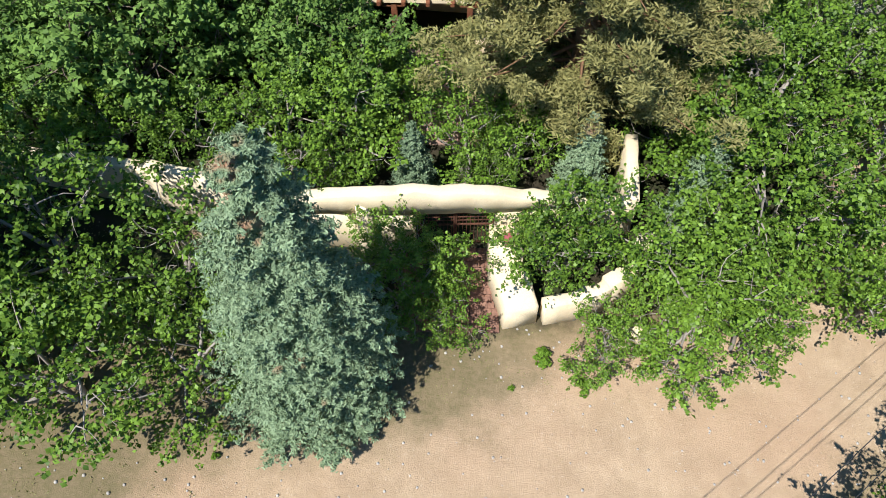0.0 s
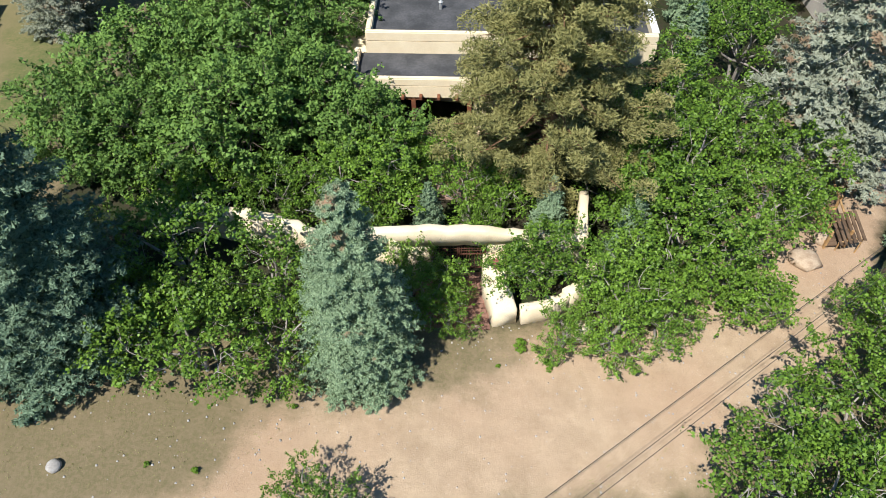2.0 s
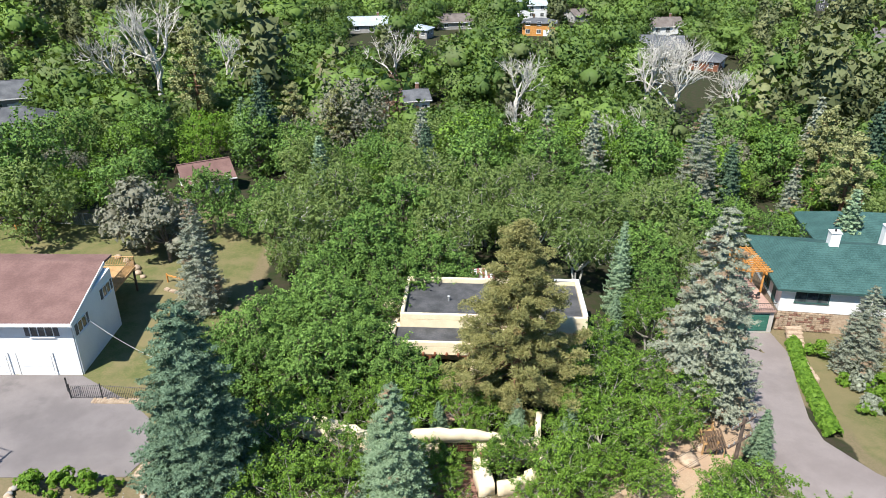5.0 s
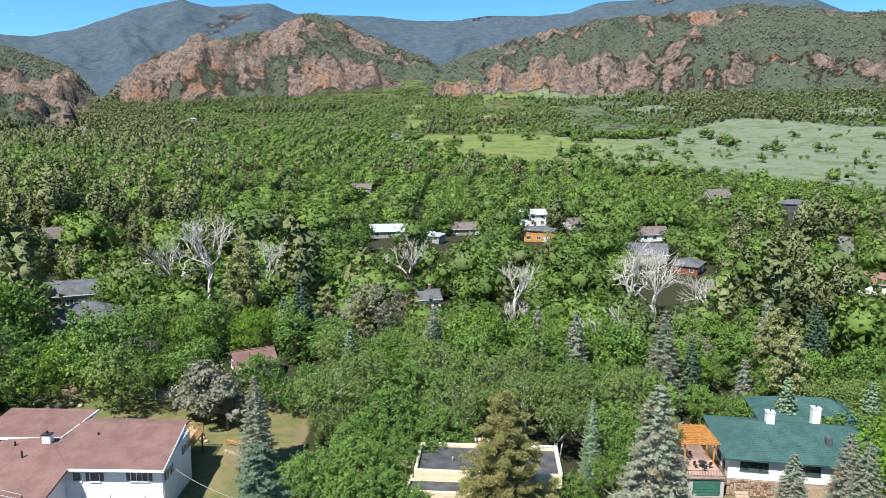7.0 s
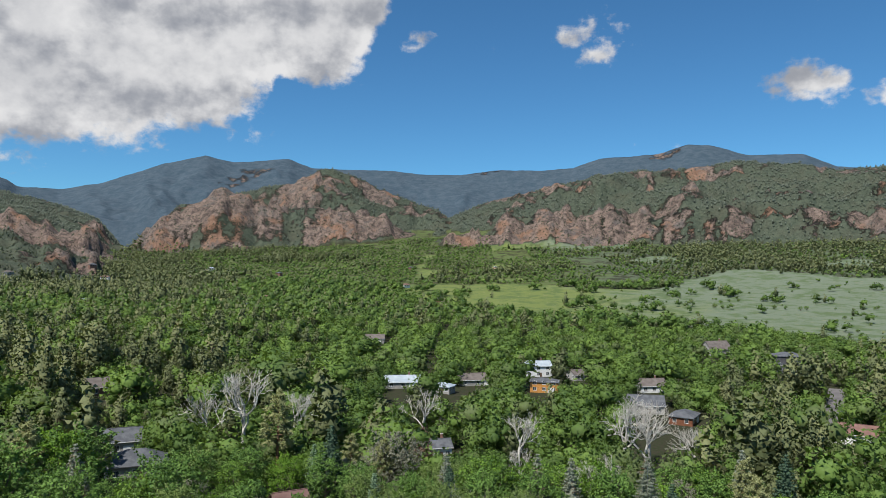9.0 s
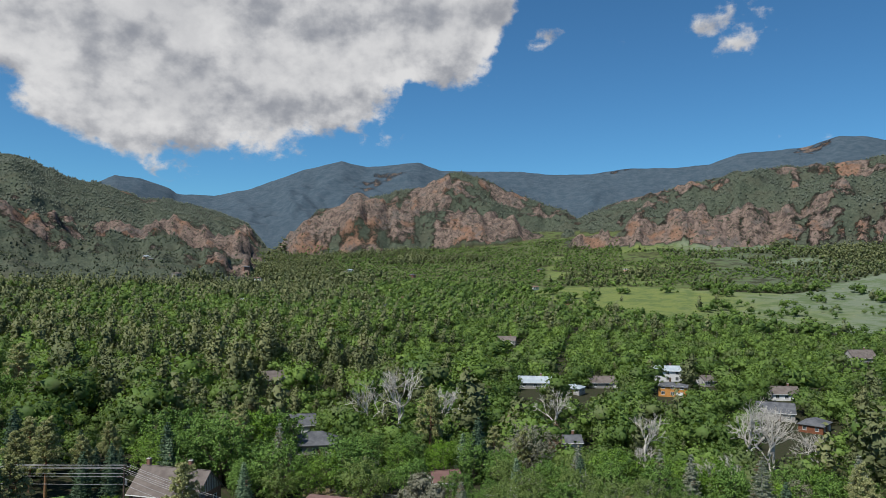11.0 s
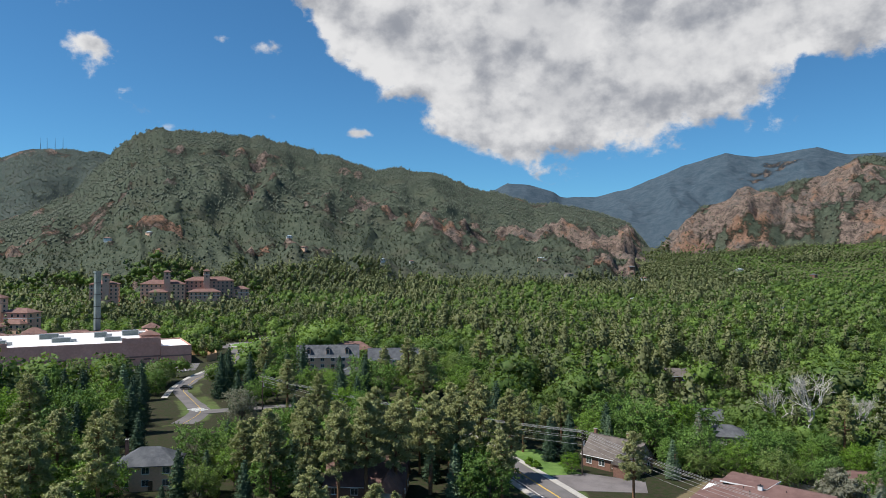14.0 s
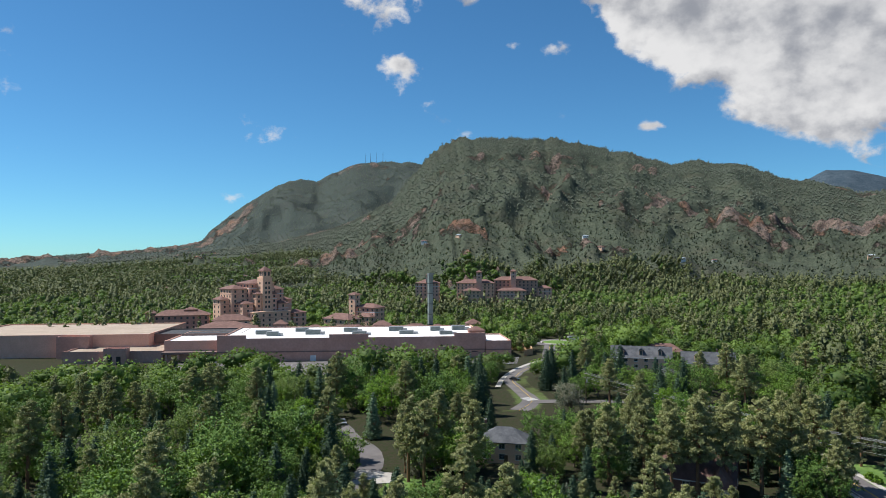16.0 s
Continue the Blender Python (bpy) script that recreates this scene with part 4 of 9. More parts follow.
def spruce(seed, H, R, levels, per, blade, full=1.0, droop=0.30, core=True, bare=0.04, quad=False, power=0.66, fingers=0, slim=1.7):
    """A conifer of whorled, drooping boughs."""
    rng = np.random.default_rng(seed)
    P, N, T = [], [], []
    for i in range(levels):
        f = bare + (1 - bare) * (i + rng.uniform(-0.3, 0.3)) / levels
        f = min(max(f, bare * 0.5), 0.985)
        z, L0 = H * f, R * (1 - f) ** power * min(1.0, 0.70 + f * 3.0) + 0.04 * R
        nb = max(4, int(round((10 * (1 - f) + 4) * full)))
        ph = rng.uniform(0, 6.28)
        for b in range(nb):
            a = ph + b * 2 * np.pi / nb + rng.uniform(-0.25, 0.25)
            L = L0 * rng.uniform(0.72, 1.12)
            m = max(4, int(per * (0.35 + (1 - f)) * rng.uniform(0.8, 1.2)))
            s = rng.uniform(0.28, 1.0, m) ** 0.75
            lat = rng.normal(size=m) * 0.125 * L * (1.15 - s * 0.75)
            rr = s * L
            if fingers:
                j = rng.integers(fingers, size=m)
                s0, side = np.linspace(0.22, 0.9, fingers)[j] + rng.uniform(-0.05, 0.05), np.where(j % 2, 1.0, -1.0)
                u, reach = rng.uniform(0, 1, m) ** 0.8, 0.40 * L * (1.2 - s0)
                rr = s0 * L + u * reach * 0.8 + rng.normal(size=m) * 0.05
                lat = side * u * reach * 0.62 + rng.normal(size=m) * 0.05
                s = np.clip(rr / L, 0, 1.1)
            zz = z - droop * rr + 0.20 * L * s ** 3 + rng.normal(size=m) * 0.02 * H / 10
            P.append(np.stack([np.cos(a) * rr - np.sin(a) * lat, np.sin(a) * rr + np.cos(a) * lat, zz], 1))
            o = np.array([np.cos(a), np.sin(a), 0])
            N.append(unit(o * 0.55 + np.array([0, 0, 0.75]) + rng.normal(size=(m, 3)) * 0.6))
    P, N = np.concatenate(P), np.concatenate(N)
    out = [leaf_blades(P, N, blade, rng, slim, quad)]
    if core:
        k = 9
        prof = [(0.03, 0.42), (0.10, 0.50), (0.45, 0.34), (0.8, 0.13), (0.97, 0.02)]
        V = np.array([[math.cos(j * 6.2832 / k) * R * r * rng.uniform(0.85, 1.1), math.sin(j * 6.2832 / k) * R * r * rng.uniform(0.85, 1.1), H * z] for z, r in prof for j in range(k)])
        F = [(i * k + j, i * k + (j + 1) % k, (i + 1) * k + (j + 1) % k) for i in range(4) for j in range(k)] + [(i * k + j, (i + 1) * k + (j + 1) % k, (i + 1) * k + j) for i in range(4) for j in range(k)]
        out.append((V, np.array(F)))
    wood = [tube([(0, 0, -0.5), (0, 0, H * 0.5), (0, 0, H * 0.97)], [0.018 * H + 0.05, 0.011 * H + 0.03, 0.015], 6)]
    for i in range(int(levels * 0.8)):
        f = 0.1 + 0.85 * i / (levels * 0.8)
        a, L = rng.uniform(0, 6.28), R * (1 - f) ** 0.8 * rng.uniform(0.8, 1.12)
        wood.append(tube([(0, 0, H * f), (math.cos(a) * L * .6, math.sin(a) * L * .6, H * f - droop * L * .6), (math.cos(a) * L, math.sin(a) * L, H * f - droop * L + 0.18 * L)], [0.03, 0.02, 0.006], 3))
    return joined(out), linked(wood)


def pine(seed, H, R, boughs, spikes, blade, low=0.28, quad=False, wide=1.0, slim=1.5, clump=1.0, shape=0.62, flat=1.0):
    """A ponderosa pine: bare lower trunk, long limbs that carry round needle tufts."""
    rng = np.random.default_rng(seed)
    C, rad, wood = [], [], []
    lean = rng.normal(size=2) * 0.015 * H
    wood.append(tube([(0, 0, -0.5), (lean[0] * .4, lean[1] * .4, H * 0.4), (lean[0], lean[1], H * 0.93)], [0.018 * H + 0.06, 0.014 * H + 0.03, 0.03], 7))
    for i in range(boughs):
        f = low + (0.97 - low) * (i + rng.uniform(0, 1)) / boughs
        g = (f - low) / (1 - low)
        env = (1 - g) ** shape * (0.55 + 0.45 * min(1, g / 0.22))
        a, L = i * 2.39996 + rng.uniform(-0.4, 0.4), max(0.15, R * env * rng.uniform(0.65, 1.1) * wide)
        up = rng.uniform(-0.10, 0.28)
        tip = np.array([math.cos(a) * L + lean[0] * f, math.sin(a) * L + lean[1] * f, H * f + up * L])
        s0 = np.array([lean[0] * f, lean[1] * f, H * f])
        wood.append(tube([s0, (s0 * 0.45 + tip * 0.55) - [0, 0, 0.06 * L], tip], [0.05 + 0.01 * L, 0.035, 0.012], 4))
        for q in np.arange(0.42, 1.01, 0.58 / max(1, round(L / (0.16 * R + 0.25)))):
            C.append(s0 + (tip - s0) * q + rng.normal(size=3) * 0.05 * R)
            rad.append(R * rng.uniform(0.13, 0.21) * clump)
    C.append(np.array([lean[0], lean[1], H * 0.96]))
    rad.append(R * 0.14)
    C, rad = np.array(C), np.array(rad)
    n = len(C)
    D = unit(rng.normal(size=(n * spikes, 3)) + [0, 0, 0.35])
    Pc, rr = np.repeat(C, spikes, 0), np.repeat(rad, spikes)[:, None]
    out = [leaf_blades(Pc + D * rr * rng.uniform(0.35, 1.0, (len(D), 1)) * [1, 1, flat], unit(np.cross(D, rng.normal(size=D.shape)) + [0, 0, 0.5]), blade, rng, slim, quad)]
    for c, r in zip(C[:: max(1, n // 60)], rad[:: max(1, n // 60)]):
        out.append(ball(c, r * 0.34, rng, 1))
    return joined(out), linked(wood)


def bare_tree(seed, H, R, depth=4, k=4):
    """A leafless tree of forking pale limbs."""
    rng = np.random.default_rng(seed)
    out = []

    def grow(p, d, L, r, level):
        q = p + d * L
        mid = (p + q) / 2 + rng.normal(size=3) * L * 0.06
        out.append(tube([p, mid, q], [r, r * 0.82, r * 0.62], k if level < 2 else 3))
        if level >= depth:
            return
        for _ in range(3 if level else 4):
            nd = unit(d + rng.normal(size=3) * (0.42 if level else 0.32) + [0, 0, 0.12])
            grow(q - d * L * rng.uniform(0, 0.35), nd, L * rng.uniform(0.58, 0.8), r * 0.58, level + 1)

    grow(np.array([0, 0, -0.4]), np.array([0, 0, 1.0]), H * 0.30, 0.022 * H, 0)
    return linked(out)


def variants(name, made, leaf_mat, wood_mat, full=0.0):
    """Crown and trunk meshes. full: how far the leaves are shaded as one rounded crown rather than leaf by leaf."""
    (cv, cf), (wv, wf) = made
    nn = None
    if full:
        own = np.zeros_like(cv)
        fn = np.cross(cv[cf[:, 1]] - cv[cf[:, 0]], cv[cf[:, 2]] - cv[cf[:, 0]])
        for i in range(3):
            np.add.at(own, cf[:, i], fn)
        H, R = cv[:, 2].max(), np.abs(cv[:, :2]).max()
        out = unit((cv - [0, 0, H * 0.42]) / [R, R, H * 0.58])
        nn = unit(out * full + unit(own) * (1.1 - full))
    return mesh_from(name + "_crown", cv, cf, [leaf_mat], normals=nn), mesh_from(name + "_trunk", wv, wf, [wood_mat])


def plant(name, meshes, x, y, size=1.0, turn=None, label="", category="tree", group="", wide=1.0, lift=0.0):
    """One tree or shrub: a trunk and a crown that share their meshes with others of its kind."""
    crown, trunk = meshes
    turn = random.uniform(0, 360) if turn is None else turn
    ob = new(name)
    ob.matrix_world = pose(x, y, height(x, y) + lift, 0, 0, turn) @ Matrix.Diagonal((size * wide, size * wide, size, 1))
    tagged(ob, label, category, group)
    for n, me in (("trunk", trunk), ("crown", crown)):
        if me:
            p = new(n, me)
            p.parent = ob
    return ob


# unit trees: H and R are metres at size 1
OAKS = [variants("oak", leafy(10 + i, 5.0, 2.75, 96, 74, 0.096, 0.40, twigs=10, inner=0.25, gap=0.92), OAK, TWIG, 0.1) for i in range(4)]
ELMS = [variants("elm", leafy(20 + i, 8.0, 4.3, 170, 110, 0.145, 0.62, 11, 0.22, quad=False, twigs=24), ELM, BARK, 0.2) for i in range(3)]
BACK_ELMS = [variants("back_elm", leafy(120 + i, 9.0, 4.2, 190, 92, 0.155, 0.60, 11, 0.25, 1.25, False, twigs=40, shoots=0.35), (ELM, OLIVE, OLIVE)[i], (BARK, DEADWOOD, TWIG)[i], 0.25) for i in range(3)]
LANE_TREES = [variants("lane_tree", leafy(26 + i, 7.0, 4.0, 180, 100, 0.105, 0.52, 11, twigs=16, gap=0.88), OAK, TWIG, 0.15) for i in range(2)]
FINE_SPRUCES = [variants("fine_spruce", spruce(33 + i, 10.5, 2.75, 40, 420, 0.038, power=0.56, fingers=9, slim=3.4), (SPRUCE, DEEPSPRUCE)[i], BARK) for i in range(2)]
SPRUCES = [variants("spruce", spruce(30 + i, 10.5, 2.75, 34, 120, 0.075, fingers=7, slim=2.8), SPRUCE, BARK) for i in range(2)]
GREYSPRUCES = [variants("grey_spruce", spruce(36 + i, 12.0, 3.0, 40, 260, 0.046, 0.9, 0.34, core=False, fingers=8, slim=3.4), GREYSPRUCE, DEADWOOD) for i in range(2)]
PONDEROSAS = [variants("ponderosa", pine(47, 16.2, 5.6, 150, 330, 0.042, 0.10, slim=4.6, clump=0.60, shape=0.85, flat=0.62), PINE, PINEBARK, 0.15)]
SHRUBS = [variants("shrub", broadleaf(50 + i, 1.5, 1.0, 90, 12, 0.13, 6, 0.1, twigs=0, quad=False), LIME, BARK) for i in range(2)]
SAGES = [variants("sage", broadleaf(54 + i, 1.3, 1.0, 90, 12, 0.12, 6, 0.1, twigs=0, quad=False), GREYSPRUCE, BARK) for i in range(2)]
# middle distance
MID_LEAF = [variants("broadleaf", leafy(60 + i, 9.0, 4.3, 125, 74, 0.195, 0.80, 12, 0.15, (0.85, 1.1, 0.8, 0.9, 1.1)[i], False, 1, 6, 0.3), (ELM, OLIVE, OAK, LIME, GREYTREE)[i], BARK, 0.40) for i in range(5)]
MID_SPRUCE = [variants("mid_spruce", spruce(70 + i, 12.0, 2.7, 28, 36, 0.19, fingers=6), (GREYSPRUCE, DARKSPRUCE, SPRUCE)[i], BARK, 0.25) for i in range(3)]
MID_PINE = [variants("mid_pine", pine(80 + i, 15.0, 3.9, 46, 64, 0.135, 0.36, slim=2.6, clump=0.86, flat=0.75), OLIVEPINE, PINEBARK, 0.35) for i in range(3)]
RUSTLEAF = leaf_material("browned_needles", (0.15, 0.095, 0.068), (0.30, 0.20, 0.145), None, 0, 0.12)
RUSTSPRUCE = variants("dry_spruce", spruce(75, 12.0, 2.9, 28, 40, 0.19, fingers=6), RUSTLEAF, BARK, 0.2)
MID_GREY = [variants("mid_grey", broadleaf(90, 6.5, 3.4, 240, 10, 0.26, 12, 0.28, quad=False, twigs=30), GREYTREE, BARK)]
RUSTBARE = (None, mesh_from("reddish_limbs", *bare_tree(97, 15.0, 5.0, 5), [surface("reddish_twigs", (0.24, 0.16, 0.13), (0.33, 0.23, 0.19), 2.0, 0.9)]))
DEAD = [(None, mesh_from("dead_limbs", *bare_tree(95 + i, 15.0, 5.0, 5), [DEADWOOD])) for i in range(2)]

OAK_L, SPR_L = "bushy green scrub oak beside a dirt lane", "dense silvery blue spruce on dry ground"
LANE_OAKS = [(-15.2, 13.2, 0.7), (-10.8, 12.0, 1.15), (-9.8, 8.2, 1.05), (-7.2, 11.6, 1.0), (-6.6, 8.6, 0.85), (-12.6, 10.0, 0.8), (-0.9, 11.2, 0.66), (-1.4, 12.6, 0.6), (0.2, 10.6, 0.5), (0.4, 12.4, 0.42), (4.5, 12.9, 0.88), (5.0, 9.6, 0.55), (6.8, 9.4, 0.66), (13.0, 10.6, 0.7), (9.2, 9.8, 0.7),
             (7.8, 10.4, 0.95), (10.8, 13.6, 1.15), (12.5, 11.9, 0.95), (9.6, 16.0, 1.05), (15.0, 15.6, 1.0), (12.0, 18.4, 1.1), (3.0, 17.0, 0.7), (-3.3, 15.7, 0.6), (1.9, 15.5, 0.5), (-7.6, 17.2, 0.8), (3.4, 19.6, 0.7), (-10.6, 16.9, 0.8), (-12.9, 17.8, 0.8), (8.6, 17.8, 0.8), (3.7, 12.7, 0.72)]
YARD_OAKS = [(-2.4, 17.6, 1.0), (1.2, 17.2, 0.8), (-4.6, 2.3, 0.62), (9.8, 20.4, 1.1), (14.2, 20.8, 1.1), (17.6, 19.2, 1.0), (-5.0, 16.6, 0.9), (-0.4, 20.0, 0.8), (13.4, 24.6, 1.1), (18.6, 29.8, 1.2), (8.2, 11.8, 0.8), (17.0, 16.8, 0.7)]
for i, (x, y, s) in enumerate(LANE_OAKS + YARD_OAKS):
    plant("scrub_oak", OAKS[i % 4], x, y, s, i * 47, OAK_L, group="scrub oaks along the lane")
for i, (x, y, s) in enumerate([(-13.2, 24.4, 0.86), (-9.2, 25.0, 0.95), (-10.2, 19.6, 0.9), (-6.2, 21.8, 0.85), (-14.8, 21.8, 0.86), (-14.0, 18.4, 0.72), (-17.2, 19.4, 0.75), (-6.4, 29.6, 0.8), (-11.0, 27.6, 0.9), (-3.4, 20.2, 0.72), (-4.6, 33.6, 0.85), (-0.8, 36.0, 0.95)]):
    plant("elm_tree", ELMS[i % 3], x, y, s, i * 61, "round leafy green elm in a shaded yard", group="yard elms")
BACK_TREES = [(-7.6, 38.0, 1.15), (-15.2, 41.0, 1.1), (-11.9, 47.0, 1.2), (-4.6, 46.0, 1.2), (1.0, 42.5, 1.1), (4.7, 50.0, 1.2), (-19.5, 47.0, 0.9), (9.2, 44.0, 1.1), (17.0, 50.0, 1.1), (21.3, 44.0, 1.0),
              (13.6, 40.0, 0.95), (24.4, 52.0, 1.2), (-26.0, 49.0, 1.0), (-2.4, 55.0, 1.2), (10.4, 57.0, 1.1), (20.2, 36.4, 0.8), (-14.2, 37.6, 0.8), (26.4, 44.6, 0.9), (-11.2, 33.8, 0.85), (28.0, 60.0, 1.1)]
for i, (x, y, s) in enumerate(BACK_TREES):
    plant("elm_tree", BACK_ELMS[i % 3], x, y, s, i * 83, "tall green elm with some bare grey limbs", group="trees behind the houses")
for i, (x, y, s) in enumerate([(11.8, 1.0, 0.95), (15.4, 4.0, 0.95), (18.8, 6.6, 0.9), (16.6, -0.8, 1.0), (21.5, 3.0, 0.9), (18.6, 10.2, 0.5)]):
    plant("lane_tree", LANE_TREES[i % 2], x, y, s, i * 77, "bright green leafy tree across the lane", group="trees across the lane")
plant("blue_spruce", FINE_SPRUCES[0], -3.4, 8.7, 1.0, 20, SPR_L, group="blue spruces", wide=0.98)
plant("blue_spruce", FINE_SPRUCES[1], -15.4, 9.4, 1.38, 70, SPR_L, group="blue spruces", wide=1.12)
plant("blue_spruce", SPRUCES[1], 16.9, 36.0, 0.98, 10, SPR_L, group="blue spruces", wide=0.60)
plant("blue_spruce", SPRUCES[0], 14.7, 28.3, 0.58, 130, SPR_L, group="blue spruces", wide=0.85)
plant("blue_spruce", SPRUCES[0], 22.6, 15.0, 0.42, 60, SPR_L, group="blue spruces")
for i, (x, y, s) in enumerate([(5.0, 15.6, 0.42), (8.6, 14.4, 0.45), (-0.6, 15.9, 0.36), (7.6, 13.4, 0.28)]):
    plant("young_spruce", SPRUCES[i % 2], x, y, s, i * 40, "small pale blue spruce under scrub oaks", group="young spruces")
plant("grey_spruce", GREYSPRUCES[0], -22.3, 32.0, 0.92, 15, "thin ailing grey-blue spruce on a lawn", group="ailing spruces", wide=0.95)
plant("grey_spruce", GREYSPRUCES[1], 20.4, 22.0, 1.46, 75, "large ailing grey spruce with browned boughs", group="ailing spruces", wide=1.15)
for i, (x, y, s, wd) in enumerate([(38.5, 30.5, 0.75, 1.2), (43.5, 25.5, 1.0, 1.0), (33.5, 64.0, 1.45, 1.0), (46.0, 33.0, 0.9, 1.0)]):
    plant("grey_spruce", GREYSPRUCES[i % 2], x, y, s, i * 90, "large ailing grey spruce with browned boughs", group="ailing spruces", wide=wd)
plant("dry_spruce", RUSTSPRUCE, -10.0, 118.0, 1.0, 30, "browned dying spruce among green valley trees", group="ailing spruces", wide=1.2)
plant("pine_tree", MID_PINE[0], -43.0, 98.0, 1.35, 30, "tall ponderosa pine with an orange trunk", group="ponderosa pines")
plant("bare_tree", RUSTBARE, -103.0, 110.0, 0.55, 30, "leafless reddish tree among green trees", group="grey trees")
plant("ponderosa_pine", PONDEROSAS[0], 5.3, 19.4, 1.0, 0, "tall olive-green ponderosa pine by a flat-roofed house", group="ponderosa pines", wide=1.15)
for i, (x, y, s) in enumerate([(-31.9, 43.8, 1.3), (-28.8, 41.6, 1.1), (-34.0, 46.4, 1.15)]):
    plant("grey_tree", MID_GREY[0], x, y, s, i * 100, "half-bare grey tree on a dry lawn", group="grey trees")


def ground_litter():
    """Dry grass tufts, weeds and pebbles on the lane's verges."""
    rng = np.random.default_rng(300)
    n = 9000
    x, y = rng.uniform(-24, 20, n), rng.uniform(-3, 15, n)
    dist = line_distance(x, y, ROAD_LINE)
    keep = (dist > 1.7 + rng.uniform(0, 2.2, n)) & (fbm(x / 2.5, y / 2.5, 303, 3) > 0.44)
    x, y = x[keep], y[keep]
    z = land(x, y)
    P = np.repeat(np.stack([x, y, z + 0.012], 1), 3, 0) + rng.normal(size=(len(x) * 3, 3)) * [0.06, 0.06, 0.01]
    V, F = leaf_blades(P, unit(rng.normal(size=P.shape) * [0.6, 0.6, 0.3] + [0, 0, 0.9]), 0.03, rng, 1.9, False)
    tagged(new("dry_grass", mesh_from("dry_grass", V, F, [DRYGRASS])), "short tufts of dry yellow grass on bare ground", "grass", kind="stuff")
    n = 1500
    x, y = rng.uniform(-24, 20, n), rng.uniform(-4, 14, n)
    z = land(x, y)
    B, T = ball((0, 0, 0), 1.0, rng, 1, 0.25)
    s = rng.uniform(0.015, 0.055, n)[:, None, None]
    VV = (np.stack([x, y, z], 1)[:, None] + B[None] * s).reshape(-1, 3)
    FF = (T[None] + (np.arange(n) * len(B))[:, None, None]).reshape(-1, 3)
    tagged(new("pebbles", mesh_from("pebbles", VV, FF, [BOULDER])), "small pale pebbles strewn over a dirt lane", "pebbles", kind="stuff")
    for i, (a, b, s) in enumerate([(-9.2, 3.9, 0.16), (-11.0, 4.1, 0.13), (3.2, 9.6, 0.35), (4.4, 8.6, 0.3), (2.2, 8.6, 0.12), (-6.0, 6.6, 0.13)]):
        plant("roadside_weed", SHRUBS[i % 2], a, b, s, i * 60, "low green weed at the edge of a dirt lane", "weed", "roadside weeds")


DRYGRASS = leaf_material("dry_grass_blades", (0.15, 0.15, 0.055), (0.30, 0.26, 0.13), None, 0, 0.2)
ground_litter()


# ---- building helpers ----
def quad_slab(a, b, c, d, thick, bm=None):
    """A slab under the four corners a..d (in order round), thick downwards."""
    bm = bm or bmesh.new()
    hi = [bm.verts.new(p) for p in (a, b, c, d)]
    lo = [bm.verts.new((p[0], p[1], p[2] - thick)) for p in (a, b, c, d)]
    bm.faces.new(hi)
    bm.faces.new(lo[::-1])
    for i in range(4):
        j = (i + 1) % 4
        bm.faces.new((hi[i], lo[i], lo[j], hi[j]))
    bmesh.ops.recalc_face_normals(bm, faces=bm.faces)
    return bm


def facing_box(face, u0, v0, u1, v1, at, depth, bm=None, bevel=0.0):
    """A thin box on a wall. face 's','n' (u is x), 'e','w' (u is y); at: the wall's plane; depth: how far it stands out."""
    s = {"s": -1, "n": 1, "w": -1, "e": 1}[face]
    if face in "sn":
        return box(u0, at, v0, u1, at + s * depth, v1, bevel, bm)
    return box(at, u0, v0, at + s * depth, u1, v1, bevel, bm)


def window(parent, face, u, v, w, h, at, mat=None, bars=1, sill=True, shutters=None):
    """A framed window with panes, mullions and a sill, on a wall."""
    mat = mat or WHITE
    f = 0.07
    bm = facing_box(face, u - w / 2 - f, v - f, u + w / 2 + f, v, at, 0.07)
    facing_box(face, u - w / 2 - f, v + h, u + w / 2 + f, v + h + f, at, 0.07, bm)
    facing_box(face, u - w / 2 - f, v, u - w / 2, v + h, at, 0.07, bm)
    facing_box(face, u + w / 2, v, u + w / 2 + f, v + h, at, 0.07, bm)
    fr = part("window", bm, mat, parent)
    for i in range(bars + 1):
        a = u - w / 2 + w * i / (bars + 1)
        part("pane", facing_box(face, a + 0.02, v, a + w / (bars + 1) - 0.02, v + h, at, 0.025), GLASS, fr)
        if i:
            part("mullion", facing_box(face, a - 0.03, v, a + 0.03, v + h, at, 0.06), mat, fr)
    if sill:
        part("sill", facing_box(face, u - w / 2 - 0.12, v - f - 0.06, u + w / 2 + 0.12, v - f, at, 0.12), mat, fr)
    if shutters:
        for a in (u - w / 2 - f - 0.38, u + w / 2 + f):
            part("shutter", facing_box(face, a, v, a + 0.38, v + h, at, 0.04), shutters, fr)
    return fr


def door(parent, face, u, v, w, h, at, mat, panels=0, name="door"):
    d = part(name, facing_box(face, u - w / 2, v, u + w / 2, v + h, at, 0.05, bevel=0.01), mat, parent)
    for i in range(panels):
        z = v + 0.1 + (h - 0.15) * i / panels
        part("panel", facing_box(face, u - w / 2 + 0.08, z, u + w / 2 - 0.08, z + (h - 0.15) / panels - 0.07, at, 0.085), mat, d)
    return d


